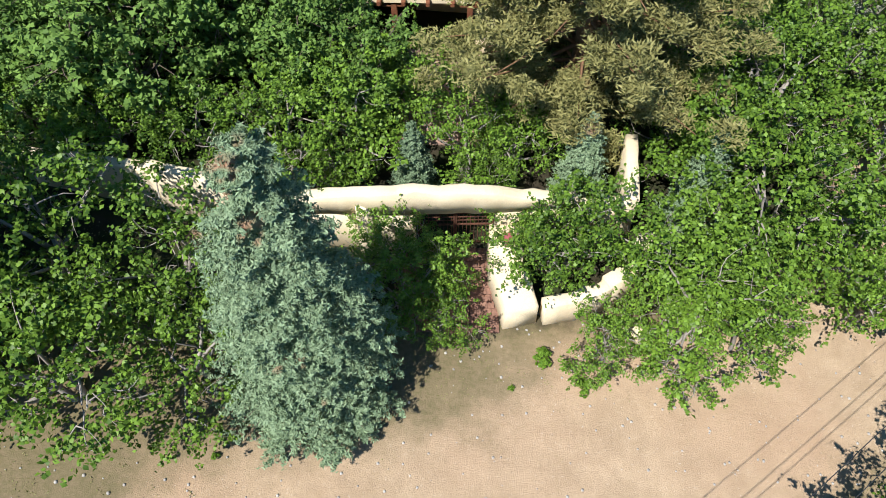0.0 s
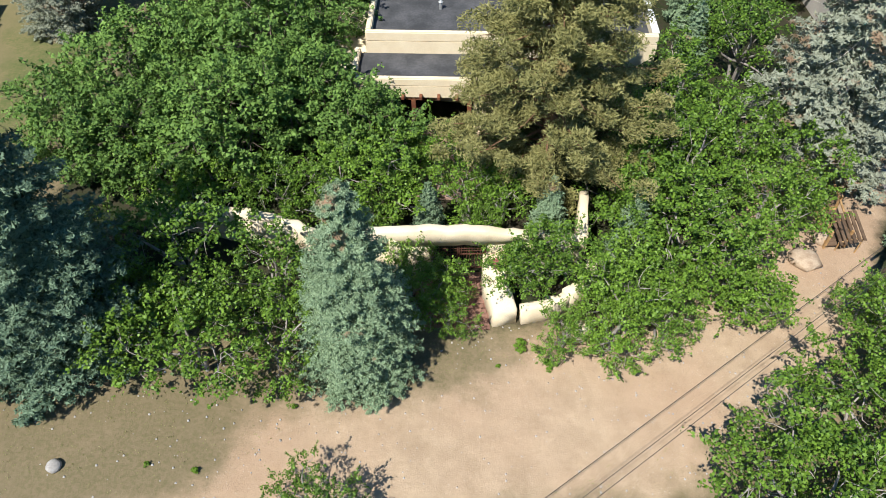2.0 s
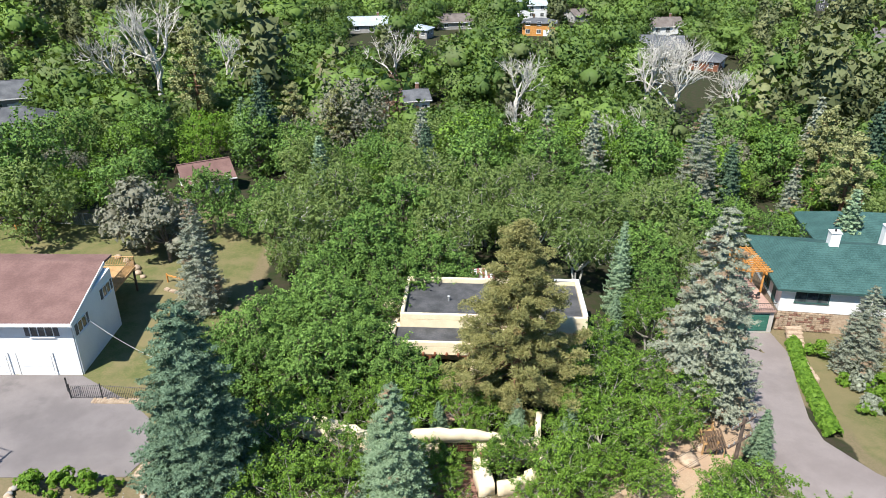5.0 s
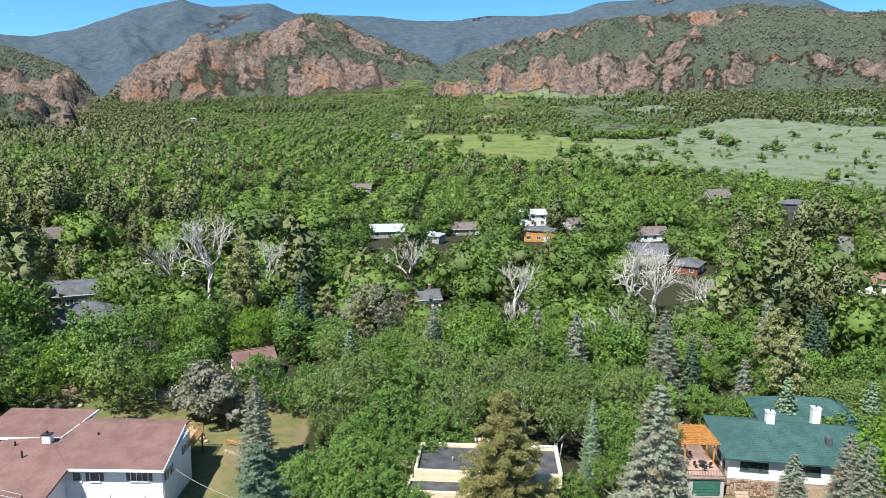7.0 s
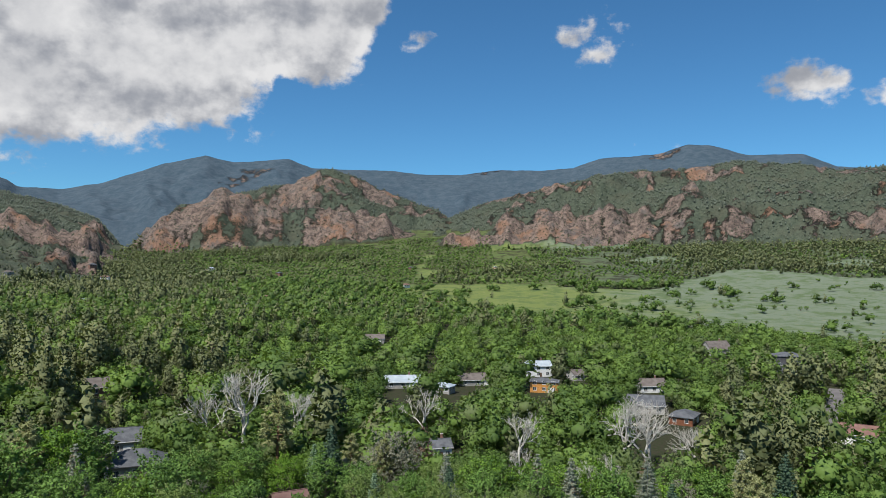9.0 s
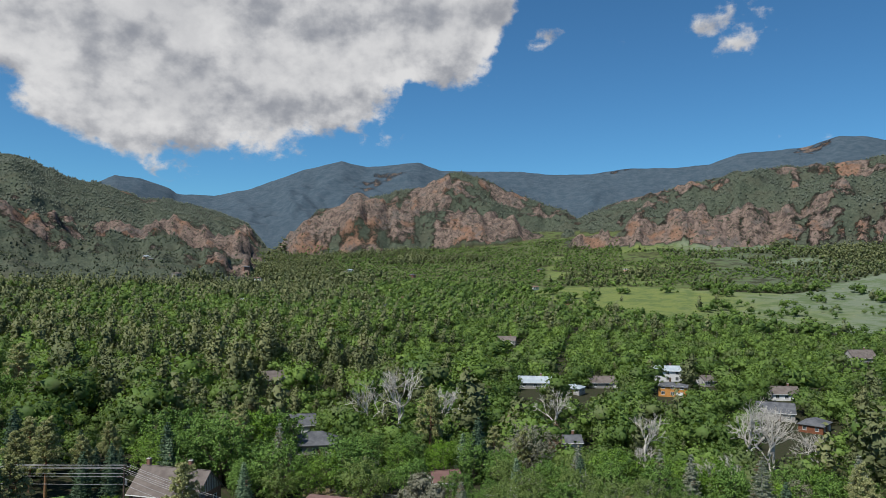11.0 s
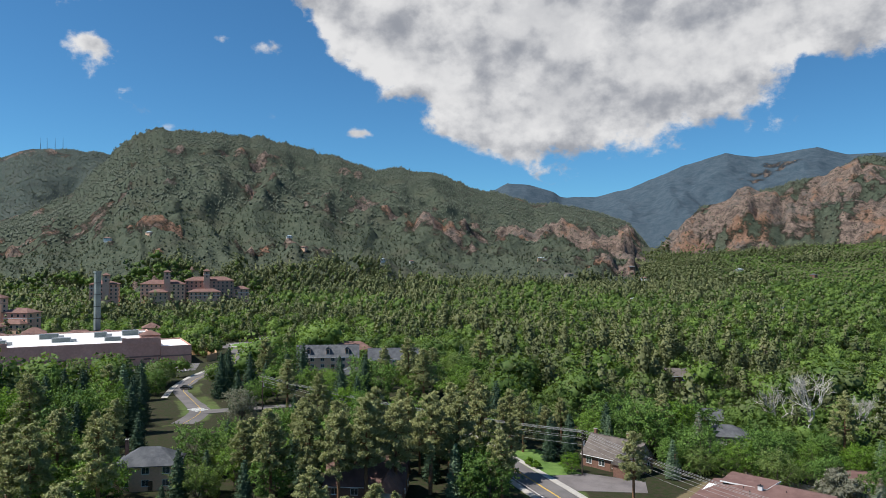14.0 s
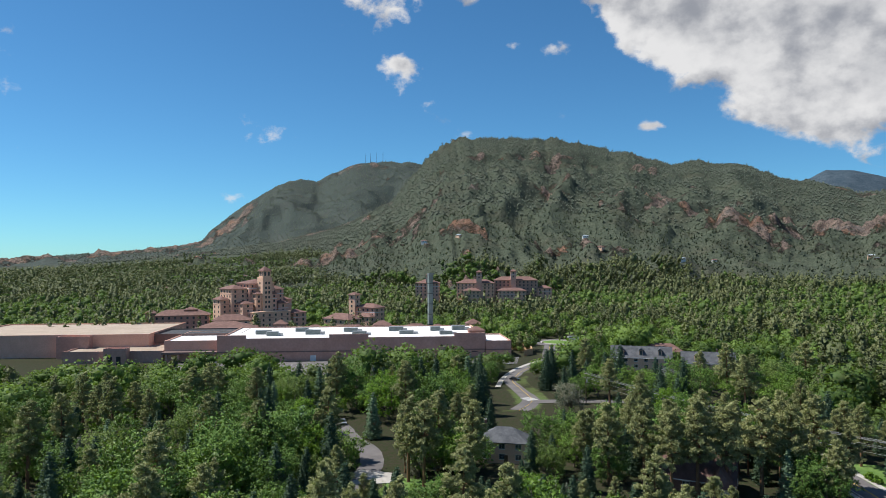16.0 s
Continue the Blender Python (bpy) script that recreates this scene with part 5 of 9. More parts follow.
def chimney(parent, x, y, z0, z1, w=0.7, d=0.7, mat=None, cap=None):
    c = part("chimney", box(x - w / 2, y - d / 2, z0, x + w / 2, y + d / 2, z1, 0.02), mat or BRICK, parent)
    part("cap", box(x - w / 2 - 0.07, y - d / 2 - 0.07, z1, x + w / 2 + 0.07, y + d / 2 + 0.07, z1 + 0.12, 0.02), cap or CONCRETE, c)
    part("flue", rod((x, y, z1 + 0.12), (x, y, z1 + 0.42), 0.12, 0.10), METAL, c)


def gable_roof(parent, x0, x1, y0, y1, eave, ridge, mat, over=0.4, axis="x", at=None, thick=0.16, trim=None):
    """Two slopes that meet in a ridge along the axis."""
    tr = trim or WHITE
    if axis == "x":
        m = (y0 + y1) / 2 if at is None else at
        a, b = x0 - over, x1 + over
        kf, kb = (ridge - eave) / (m - y0), (ridge - eave) / (y1 - m)
        r = part("roof", quad_slab((a, y0 - over, eave - kf * over), (b, y0 - over, eave - kf * over), (b, m, ridge), (a, m, ridge), thick), mat, parent)
        part("slope", quad_slab((a, m, ridge), (b, m, ridge), (b, y1 + over, eave - kb * over), (a, y1 + over, eave - kb * over), thick), mat, r)
        part("ridge_cap", box(a, m - 0.14, ridge - 0.03, b, m + 0.14, ridge + 0.05, 0.02), mat, r)
        part("gutter", box(a, y0 - over - 0.1, eave - kf * over - 0.2, b, y0 - over, eave - kf * over - 0.04), tr, r)
        for gx in (x0, x1 - 0.15):
            part("gable", prism_x([(y0, eave), (y1, eave), (m, ridge - thick)], gx, gx + 0.15), parent_mat(parent), parent)
    else:
        m = (x0 + x1) / 2 if at is None else at
        a, b = y0 - over, y1 + over
        kl, kr = (ridge - eave) / (m - x0), (ridge - eave) / (x1 - m)
        r = part("roof", quad_slab((x0 - over, a, eave - kl * over), (m, a, ridge), (m, b, ridge), (x0 - over, b, eave - kl * over), thick), mat, parent)
        part("slope", quad_slab((m, a, ridge), (x1 + over, a, eave - kr * over), (x1 + over, b, eave - kr * over), (m, b, ridge), thick), mat, r)
        part("ridge_cap", box(m - 0.14, a, ridge - 0.03, m + 0.14, b, ridge + 0.05, 0.02), mat, r)
        for gy in (y0, y1 - 0.15):
            part("gable", prism_y([(x0, eave), (x1, eave), (m, ridge - thick)], gy, gy + 0.15), parent_mat(parent), parent)
    return r


def parent_mat(ob):
    return next(c for c in ob.children if c.name.startswith("wall")).data.materials[0]


def prism_x(points, x0, x1):
    """A block over a polygon in the y-z plane."""
    bm = prism([(a, b) for a, b in points], 0, 1)
    for v in bm.verts:
        v.co = (x0 + (x1 - x0) * v.co.z, v.co.x, v.co.y)
    bmesh.ops.recalc_face_normals(bm, faces=bm.faces)
    return bm


def prism_y(points, y0, y1):
    bm = prism([(a, b) for a, b in points], 0, 1)
    for v in bm.verts:
        v.co = (v.co.x, y0 + (y1 - y0) * v.co.z, v.co.y)
    bmesh.ops.recalc_face_normals(bm, faces=bm.faces)
    return bm


def hip_roof(parent, x0, x1, y0, y1, eave, ridge, mat, over=0.4, inset=None, name="roof"):
    """A roof that slopes on all four sides."""
    x0, x1, y0, y1 = x0 - over, x1 + over, y0 - over, y1 + over
    bm = bmesh.new()
    c = [bm.verts.new(p) for p in ((x0, y0, eave), (x1, y0, eave), (x1, y1, eave), (x0, y1, eave))]
    w, d = x1 - x0, y1 - y0
    k = inset if inset is not None else min(w, d) / 2
    if w >= d:
        r = [bm.verts.new((x0 + k, (y0 + y1) / 2, ridge)), bm.verts.new((x1 - k, (y0 + y1) / 2, ridge))]
        fs = [(c[0], c[1], r[1], r[0]), (c[1], c[2], r[1]), (c[2], c[3], r[0], r[1]), (c[3], c[0], r[0])]
    else:
        r = [bm.verts.new(((x0 + x1) / 2, y0 + k, ridge)), bm.verts.new(((x0 + x1) / 2, y1 - k, ridge))]
        fs = [(c[0], c[1], r[0]), (c[1], c[2], r[1], r[0]), (c[2], c[3], r[1]), (c[3], c[0], r[0], r[1])]
    for f in fs:
        bm.faces.new(f)
    low = [bm.verts.new((v.co.x, v.co.y, eave - 0.18)) for v in c]
    bm.faces.new(low[::-1])
    for i in range(4):
        bm.faces.new((c[i], low[i], low[(i + 1) % 4], c[(i + 1) % 4]))
    bmesh.ops.remove_doubles(bm, verts=bm.verts, dist=0.001)
    bmesh.ops.recalc_face_normals(bm, faces=bm.faces)
    return part(name, bm, mat, parent)


def adobe_strip(line, tops, thick, lows=None, soft=0.07):
    """A hand-plastered wall along a line: rounded, uneven top, slightly battered sides."""
    rng = np.random.default_rng(int(abs(line[0][0]) * 100) + 7)
    P, T, Z = [], [], []
    for i in range(len(line) - 1):
        n = max(2, int(math.dist(line[i], line[i + 1]) / 0.35))
        for j in range(n + (i == len(line) - 2)):
            f = j / n
            P.append((line[i][0] + (line[i + 1][0] - line[i][0]) * f, line[i][1] + (line[i + 1][1] - line[i][1]) * f))
            T.append(tops[i] + (tops[i + 1] - tops[i]) * f + rng.normal() * 0.05)
            Z.append(-0.4 if lows is None else lows)
    P = np.array(P)
    D = unit(np.gradient(P, axis=0))
    Nn = np.stack([-D[:, 1], D[:, 0]], 1)
    bm, rings = bmesh.new(), []
    prof = [(-0.56, 0), (-0.5, 0.6), (-0.49, 0.93), (-0.40, 0.98), (0, 1.0), (0.40, 0.98), (0.49, 0.93), (0.5, 0.6), (0.56, 0)]
    for p, n, t, z0 in zip(P, Nn, T, Z):
        zb = z0
        rings.append([bm.verts.new((p[0] + n[0] * a * thick + rng.normal() * 0.012, p[1] + n[1] * a * thick + rng.normal() * 0.012,
                                    zb + (t - zb) * b if b < 0.9 else t - (1 - b) * 10 * soft)) for a, b in prof])
    k = len(prof)
    for r, s in zip(rings[:-1], rings[1:]):
        for i in range(k - 1):
            bm.faces.new((r[i], s[i], s[i + 1], r[i + 1]))
        bm.faces.new((r[k - 1], s[k - 1], s[0], r[0]))
    bm.faces.new(rings[0])
    bm.faces.new(rings[-1][::-1])
    bmesh.ops.recalc_face_normals(bm, faces=bm.faces)
    return bm


# ---- the walled garden ----
def garden_gate():
    w = thing("adobe_wall", label="hand-plastered cream adobe garden wall with a wavy top", category="wall")
    smooth(part("wall", adobe_strip([(-5.4, 14.1), (-3.2, 14.0), (-1.6, 13.9), (-0.55, 13.9), (0.6, 13.9), (2.1, 13.9), (3.2, 13.95), (4.6, 14.1)], [2.4, 2.85, 2.95, 3.05, 3.0, 2.85, 2.55, 2.3], 0.42, lows=2.05, soft=0.045), ADOBE, w))
    smooth(part("pier", adobe_strip([(-5.4, 14.1), (-3.2, 14.0), (-1.6, 13.9), (-0.55, 13.9)], [2.1] * 4, 0.41, soft=0.02), ADOBE, w))
    smooth(part("pier", adobe_strip([(2.0, 13.9), (3.2, 13.95), (4.6, 14.1)], [2.1] * 3, 0.41, soft=0.02), ADOBE, w))
    smooth(part("buttress", adobe_strip([(-2.15, 13.75), (-2.1, 13.5)], [2.5, 2.0], 0.5), ADOBE, w))
    smooth(part("wall", adobe_strip([(-13.1, 16.0), (-12.4, 15.85), (-10.7, 15.5), (-8.0, 15.0), (-6.5, 14.6), (-5.3, 14.1)], [2.85, 2.95, 3.0, 2.9, 2.7, 2.4], 0.40), ADOBE, w))
    for line, tops, th in (([(2.35, 13.7), (2.3, 12.3), (2.65, 10.75)], [1.5, 1.35, 1.05], 1.05), ([(3.35, 11.0), (4.3, 11.15), (5.4, 11.5)], [0.95, 1.0, 1.2], 0.45),
                           ([(5.3, 11.5), (6.2, 12.0), (6.8, 13.2)], [1.25, 1.35, 1.5], 0.5), ([(6.3, 13.9), (6.45, 15.0), (6.75, 16.6)], [2.35, 2.5, 2.45], 0.42),
                           ([(5.6, 10.2), (6.4, 10.1)], [0.8, 0.7], 0.5), ([(4.4, 14.1), (6.4, 13.9)], [2.0, 2.3], 0.4)):
        lw = thing("low_wall", label="low rounded cream adobe wall by the gate", category="wall", group="low adobe walls")
        smooth(part("wall", adobe_strip(line, tops, th), ADOBE, lw))
    g = thing("iron_gate", (-0.5, 13.9, height(0, 13.9)), label="rusty red-brown iron gate standing ajar in the wall", category="gate")
    for x in (0.03, 1.2, 1.27, 2.45):
        part("stile", box(x - 0.03, -0.03, 0.05, x + 0.03, 0.03, 2.2, 0.006), RUST, g)
    for z in (0.12, 1.1, 2.17):
        for a, b in ((0.06, 1.17), (1.3, 2.42)):
            part("rail", box(a, -0.025, z - 0.03, b, 0.025, z + 0.03, 0.005), RUST, g)
    for i in range(9):
        for a in (0.06, 1.3):
            x = a + 0.06 + i * 0.125
            part("bar", rod((x, 0, 0.12), (x, 0, 2.17), 0.012, k=6), RUST, g)
    for i in range(5):
        for a in (0.06, 1.3):
            z = 1.3 + i * 0.17
            part("lattice", box(a, -0.012, z, a + 1.11, 0.012, z + 0.03), RUST, g)
    f = thing("brick_patio", label="worn red-brown brick paving inside the garden gate", category="paving", kind="structure")
    z = height(0.5, 12)
    rng = random.Random(3)
    base = part("bed", box(-1.7, 10.5, z - 0.25, 2.0, 13.7, z + 0.02), BRICK, f)
    me = None
    for i in range(16):
        for j in range(12):
            x, y = -1.65 + i * 0.23 + (0.115 if j % 2 else 0), 10.55 + j * 0.26
            if x > 1.8:
                continue
            b = part("paver", box(0, 0, 0, 0.215, 0.245, 0.06, 0.008), BRICK, f) if me is None else new("paver", me)
            me = b.data
            b.parent = f
            b.location = (x, y, z + 0.02 + rng.uniform(-0.006, 0.006))
    fl = thing("flower_pot", (2.35, 12.9, height(2.3, 13) + 1.4), label="small terracotta pot with red flowers on the wall", category="pot")
    part("pot", rod((0, 0, 0), (0, 0, 0.25), 0.10, 0.15, 12), REDTILE, fl)
    part("bloom", ball_bm((0, 0, 0.35), 0.17, 5), REDSTRIPE, fl)


def ball_bm(c, r, seed, sub=2, rough=0.2, squash=1.0):
    rng = np.random.default_rng(seed)
    V, F = ball(c, (r, r, r * squash), rng, sub, rough)
    bm = bmesh.new()
    vs = [bm.verts.new(v) for v in V]
    for f in F:
        bm.faces.new([vs[i] for i in f])
    return bm


def adobe_house():
    z = height(2, 27)
    h = thing("flat_roof_house", (-3.9, 26.8, z), -3.0, "cream stucco house with flat dark roofs and parapets", "house")
    # main block and its parapet
    part("wall", box(0, 0, -1.0, 15.8, 6.8, 4.05), ADOBE, h)
    part("roof", box(0.3, 0.3, 4.05, 15.5, 6.5, 4.15), ROOFTAR, h, "dark flat membrane roof")
    for a in ((0, 0, 15.8, 0.3), (0, 6.5, 15.8, 6.8), (0, 0.3, 0.3, 6.5), (15.5, 0.3, 15.8, 6.5)):
        part("parapet", box(a[0], a[1], 4.05, a[2], a[3], 4.62, 0.05), ADOBE, h)
    part("coping", box(15.46, 0.25, 4.62, 15.84, 6.84, 4.68, 0.01), WHITE, h)
    part("coping", box(12.4, 6.46, 4.62, 15.46, 6.84, 4.68, 0.01), WHITE, h)
    part("upstand", box(11.6, 0.3, 4.15, 11.9, 6.5, 4.5, 0.03), ADOBE, h)
    # porch in front, lower
    part("wall", box(-0.6, -2.9, 2.55, 9.0, -0.01, 3.25), ADOBE, h)
    part("wall", box(6.0, -2.9, -1.0, 9.0, -0.01, 2.55), ADOBE, h)
    part("roof", box(-0.3, -2.6, 3.25, 8.7, -0.01, 3.32), ROOFTAR, h, "dark flat porch roof")
    for a in ((-0.6, -2.9, 9.0, -2.6), (-0.6, -2.6, -0.3, -0.01), (8.7, -2.6, 9.0, -0.01)):
        part("parapet", box(a[0], a[1], 3.25, a[2], a[3], 3.72, 0.05), ADOBE, h)
    part("wall", box(-2.0, -1.2, -1.0, -0.02, 5.5, 3.1), ADOBE, h)
    for x in (-0.2, 2.6, 5.6):
        part("post", box(x, -2.82, -0.3, x + 0.24, -2.58, 2.55, 0.02), WOODRED, h, "red-brown timber post")
        part("corbel", box(x - 0.3, -2.8, 2.28, x + 0.54, -2.6, 2.55, 0.03), WOODRED, h)
    for i in range(9):
        part("beam_end", box(0.2 + i * 0.95, -3.25, 2.62, 0.36 + i * 0.95, -2.9, 2.80, 0.02), WOODRED, h)
    for u in (1.2, 4.6):
        window(h, "s", u, 0.9, 1.3, 1.3, 0.0, WOODRED)
    door(h, "s", 2.9, 0.0, 1.0, 2.1, 0.0, WOODRED, 3)
    window(h, "e", 3.0, 1.0, 1.4, 1.2, 15.8, WHITE)
    for x, y in ((4.0, 3.2), (9.2, 4.6)):
        v = part("roof_vent", rod((x, y, 4.15), (x, y, 4.6), 0.09), GALV, h)
        part("cowl", rod((x, y, 4.6), (x, y, 4.68), 0.15, 0.05), GALV, v)
    t = thing("patio", (-1.0, 21.0, height(0, 22)), label="bare pinkish flagstone patio before the porch", category="patio", kind="structure")
    part("slab", prism([(-1.5, -2.4), (3.2, -2.6), (4.5, 2.8), (-2, 3.0)], -0.3, 0.05), surface("pink_flagstone", (0.36, 0.23, 0.18), (0.46, 0.31, 0.25), 1.5, 0.9, 0.004), t)
    a = thing("striped_awning", (3.7, 38.2, height(3.7, 38)), label="red and white striped canvas awning behind the house", category="awning")
    for i in range(10):
        part("stripe", quad_slab((i * 0.26 - 1.3, -0.8, 2.2), (i * 0.26 - 1.04, -0.8, 2.2), (i * 0.26 - 1.04, 0.8, 2.6), (i * 0.26 - 1.3, 0.8, 2.6), 0.03), REDSTRIPE if i % 2 else WHITE, a)
    for x in (-1.25, 1.25):
        for y, t2 in ((-0.75, 2.17), (0.75, 2.55)):
            part("leg", rod((x, y, 0), (x, y, t2), 0.03), METAL, a)


garden_gate()
adobe_house()


# ---- the white ranch house with a brown roof ----
def ranch_house():
    z = 1.95
    h = thing("ranch_house", (-28.8, 21.5, z), 0, "white two-storey ranch house with a low brown shingle roof", "house")
    part("wall", prism_x([(0, -1.2), (7.6, -1.2), (7.6, 5.8), (0, 5.15)], -9.8, 0), WHITE, h)
    part("wall", prism_x([(-4.5, -1.2), (4.0, -1.2), (4.0, 5.3), (-4.5, 4.05)], -24.0, -9.8), WHITE, h)
    r = part("roof", quad_slab((-9.0, -0.75, 5.35), (0.5, -0.75, 5.35), (-0.55, 7.9, 6.25), (-14.0, 7.9, 6.45), 0.2), BROWNROOF, h)
    part("slope", quad_slab((-14.0, 7.9, 6.45), (-0.55, 7.9, 6.25), (-0.6, 9.6, 6.1), (-14.0, 9.6, 6.2), 0.2), BROWNROOF, r)
    part("slope", quad_slab((-24.5, -5.2, 4.2), (-9.2, -5.2, 4.2), (-9.0, -0.75, 5.35), (-16.0, 6.5, 6.6), 0.2), BROWNROOF, r)
    part("slope", quad_slab((-9.0, -0.75, 5.36), (-14.0, 7.9, 6.46), (-16.0, 7.9, 6.6), (-16.0, 6.5, 6.6), 0.2), BROWNROOF, r)
    part("slope", quad_slab((-24.5, -5.2, 4.2), (-16.0, 6.5, 6.6), (-16.0, 7.9, 6.6), (-24.5, 7.9, 5.3), 0.2), BROWNROOF, r)
    part("fascia", quad_slab((-9.0, -0.83, 5.37), (0.52, -0.83, 5.37), (0.52, -0.75, 5.37), (-9.0, -0.75, 5.37), 0.26), WHITE, r)
    part("fascia", quad_slab((0.5, -0.8, 5.37), (0.58, -0.8, 5.37), (-0.47, 7.9, 6.28), (-0.55, 7.9, 6.28), 0.28), WHITE, r)
    part("fascia", quad_slab((-24.5, -5.28, 4.22), (-9.2, -5.28, 4.22), (-9.2, -5.2, 4.22), (-24.5, -5.2, 4.22), 0.26), WHITE, r)
    for u in (-6.9, -3.4):
        d = door(h, "s", u, -0.15, 2.74, 2.3, 0.0, WHITE, 4, "garage_door")
        part("jamb", facing_box("s", u - 1.5, -0.15, u - 1.39, 2.3, 0.0, 0.09), WHITE, d)
        part("jamb", facing_box("s", u + 1.39, -0.15, u + 1.5, 2.3, 0.0, 0.09), WHITE, d)
    window(h, "s", -2.3, 3.8, 1.7, 1.0, 0.0, WHITE, 2, shutters=SHUTTER)
    window(h, "s", -6.8, 3.7, 0.9, 0.9, 0.0, WHITE, 0, shutters=SHUTTER)
    window(h, "s", -8.6, 3.7, 0.8, 0.9, 0.0, WHITE, 0)
    window(h, "s", -12.6, 2.6, 1.0, 0.9, -4.5, WHITE, 0, shutters=SHUTTER)
    window(h, "e", -2.6, 1.2, 1.3, 0.8, -9.8, WHITE, 1)
    window(h, "e", 1.6, 3.5, 1.3, 0.9, 0.0, WHITE, 1, shutters=SHUTTER)
    window(h, "e", 6.3, 4.0, 1.3, 0.9, 0.0, WHITE, 1, shutters=SHUTTER)
    part("downpipe", rod((0.06, 0.12, 0), (0.06, 0.12, 5.2), 0.04), WHITE, h)
    chimney(h, -13.4, 3.6, 5.4, 6.9, 0.9, 0.6, WHITE, METAL)
    for x, y in ((-14.6, 1.0), (-16.5, 3.0), (-9.0, 5.5)):
        part("roof_vent", rod((x, y, 5.3), (x, y, 6.35), 0.10), METAL, h)
    c = thing("carport", (-44.5, 29.0, height(-44, 29)), label="brown-roofed open carport on timber posts", category="carport")
    part("roof", quad_slab((-6, -3.5, 6.0), (3.2, -3.0, 5.9), (4.0, 3.5, 6.3), (-6, 3.5, 6.4), 0.18), BROWNROOF, c)
    part("fascia", quad_slab((3.2, -3.0, 5.93), (3.3, -3.0, 5.93), (4.1, 3.5, 6.33), (4.0, 3.5, 6.33), 0.28), WHITE, c)
    part("fascia", quad_slab((-6, -3.6, 6.02), (3.2, -3.1, 5.92), (3.2, -3.0, 5.92), (-6, -3.5, 6.02), 0.26), WHITE, c)
    for x, y in ((3.0, -2.6), (3.4, 3.0), (-5.5, 3.0), (-5.5, -3.0)):
        part("post", box(x - 0.1, y - 0.1, 0, x + 0.1, y + 0.1, 5.9), WOODDARK, c)
    d = thing("timber_deck", (-29.7, 30.6, height(-30, 33)), label="tan timber deck with a slatted railing and braces", category="deck")
    zt = 4.0 - height(-30, 33) + 0.8
    part("platform", box(-13.5, 0, zt - 0.25, 0.2, 4.6, zt), WOODTAN, d)
    for a, b in (((-13.5, 4.6), (0.2, 4.6)), ((0.2, 4.6), (0.2, 0)), ((-13.5, 0), (-13.5, 4.6))):
        n = int(math.dist(a, b) / 0.16)
        part("top_rail", rod((*a, zt + 1.0), (*b, zt + 1.0), 0.045, k=4), WOODTAN, d)
        part("bottom_rail", rod((*a, zt + 0.12), (*b, zt + 0.12), 0.035, k=4), WOODTAN, d)
        for i in range(n + 1):
            x, y = a[0] + (b[0] - a[0]) * i / n, a[1] + (b[1] - a[1]) * i / n
            part("baluster", box(x - 0.02, y - 0.02, zt + 0.12, x + 0.02, y + 0.02, zt + 0.98), WOODTAN, d)
    for x in (-13.2, -9, -4.5, 0):
        part("post", box(x - 0.08, 4.4, 0, x + 0.08, 4.56, zt), WOODDARK, d)
        part("brace", rod((x, 4.4, zt - 1.4), (x, 3.0, zt - 0.25), 0.05, k=4), WOODDARK, d)
    # yard
    dr = thing("driveway", label="worn grey asphalt driveway with dark oil stains", category="driveway", kind="structure")
    part("surface", drape([(-46, 10.3), (-25.3, 10.2), (-21.0, 10.4), (-20.3, 12.4), (-21.6, 16.2), (-23.6, 18.0), (-28.6, 18.4), (-28.8, 21.4), (-38.8, 21.4), (-46, 16.0)], 0.05), ASPHALT, dr)
    fe = thing("iron_fence", label="low dark iron picket fence across a lawn", category="fence")
    line = [(-28.9, 19.3), (-28.3, 18.5), (-26.0, 18.6), (-21.5, 18.2)]
    for a, b in zip(line[:-1], line[1:]):
        n = max(2, int(math.dist(a, b) / 0.14))
        za, zb = height(*a), height(*b)
        for q in (0.15, 1.15):
            part("rail", rod((*a, za + q), (*b, zb + q), 0.02, k=4), METAL, fe)
        part("post", box(a[0] - 0.04, a[1] - 0.04, za, a[0] + 0.04, a[1] + 0.04, za + 1.35), METAL, fe)
        for i in range(1, n):
            f = i / n
            x, y, zz = a[0] + (b[0] - a[0]) * f, a[1] + (b[1] - a[1]) * f, za + (zb - za) * f
            part("picket", rod((x, y, zz + 0.05), (x, y, zz + 1.25), 0.02, 0.014, 4), METAL, fe)
    rr = thing("timber_handrail", (-25.5, 36.0, height(-25.5, 36)), -25, "orange-red timber handrail above garden steps", "handrail")
    part("rail", box(-2.2, -0.05, 0.75, 2.2, 0.05, 0.9, 0.01), ORANGEWOOD, rr)
    for x in (-2.1, 0, 2.1):
        part("post", box(x - 0.06, -0.06, -0.2, x + 0.06, 0.06, 1.0, 0.01), ORANGEWOOD, rr)
    for i in range(7):
        s = thing("garden_step", (-26.9 + i * 0.62, 35.3 - i * 0.30, height(-26, 35) + 0.02), -25, "grey-brown stone block step set in a lawn", "step", "garden steps")
        part("block", box(-0.3, -0.22, -0.1, 0.3, 0.22, 0.16, 0.03), STONE, s)
    r2 = thing("timber_handrail", (-47.4, 49.0, height(-47, 49)), 12, "orange-red timber rail at the back of a lawn", "handrail")
    part("rail", box(-1.4, -0.05, 0.75, 1.4, 0.05, 0.9, 0.01), ORANGEWOOD, r2)
    for x in (-1.3, 0, 1.3):
        part("post", box(x - 0.06, -0.06, -0.2, x + 0.06, 0.06, 1.0, 0.01), ORANGEWOOD, r2)
    cf = thing("chain_fence", label="grey chain-link fence along the back of a lawn", category="fence")
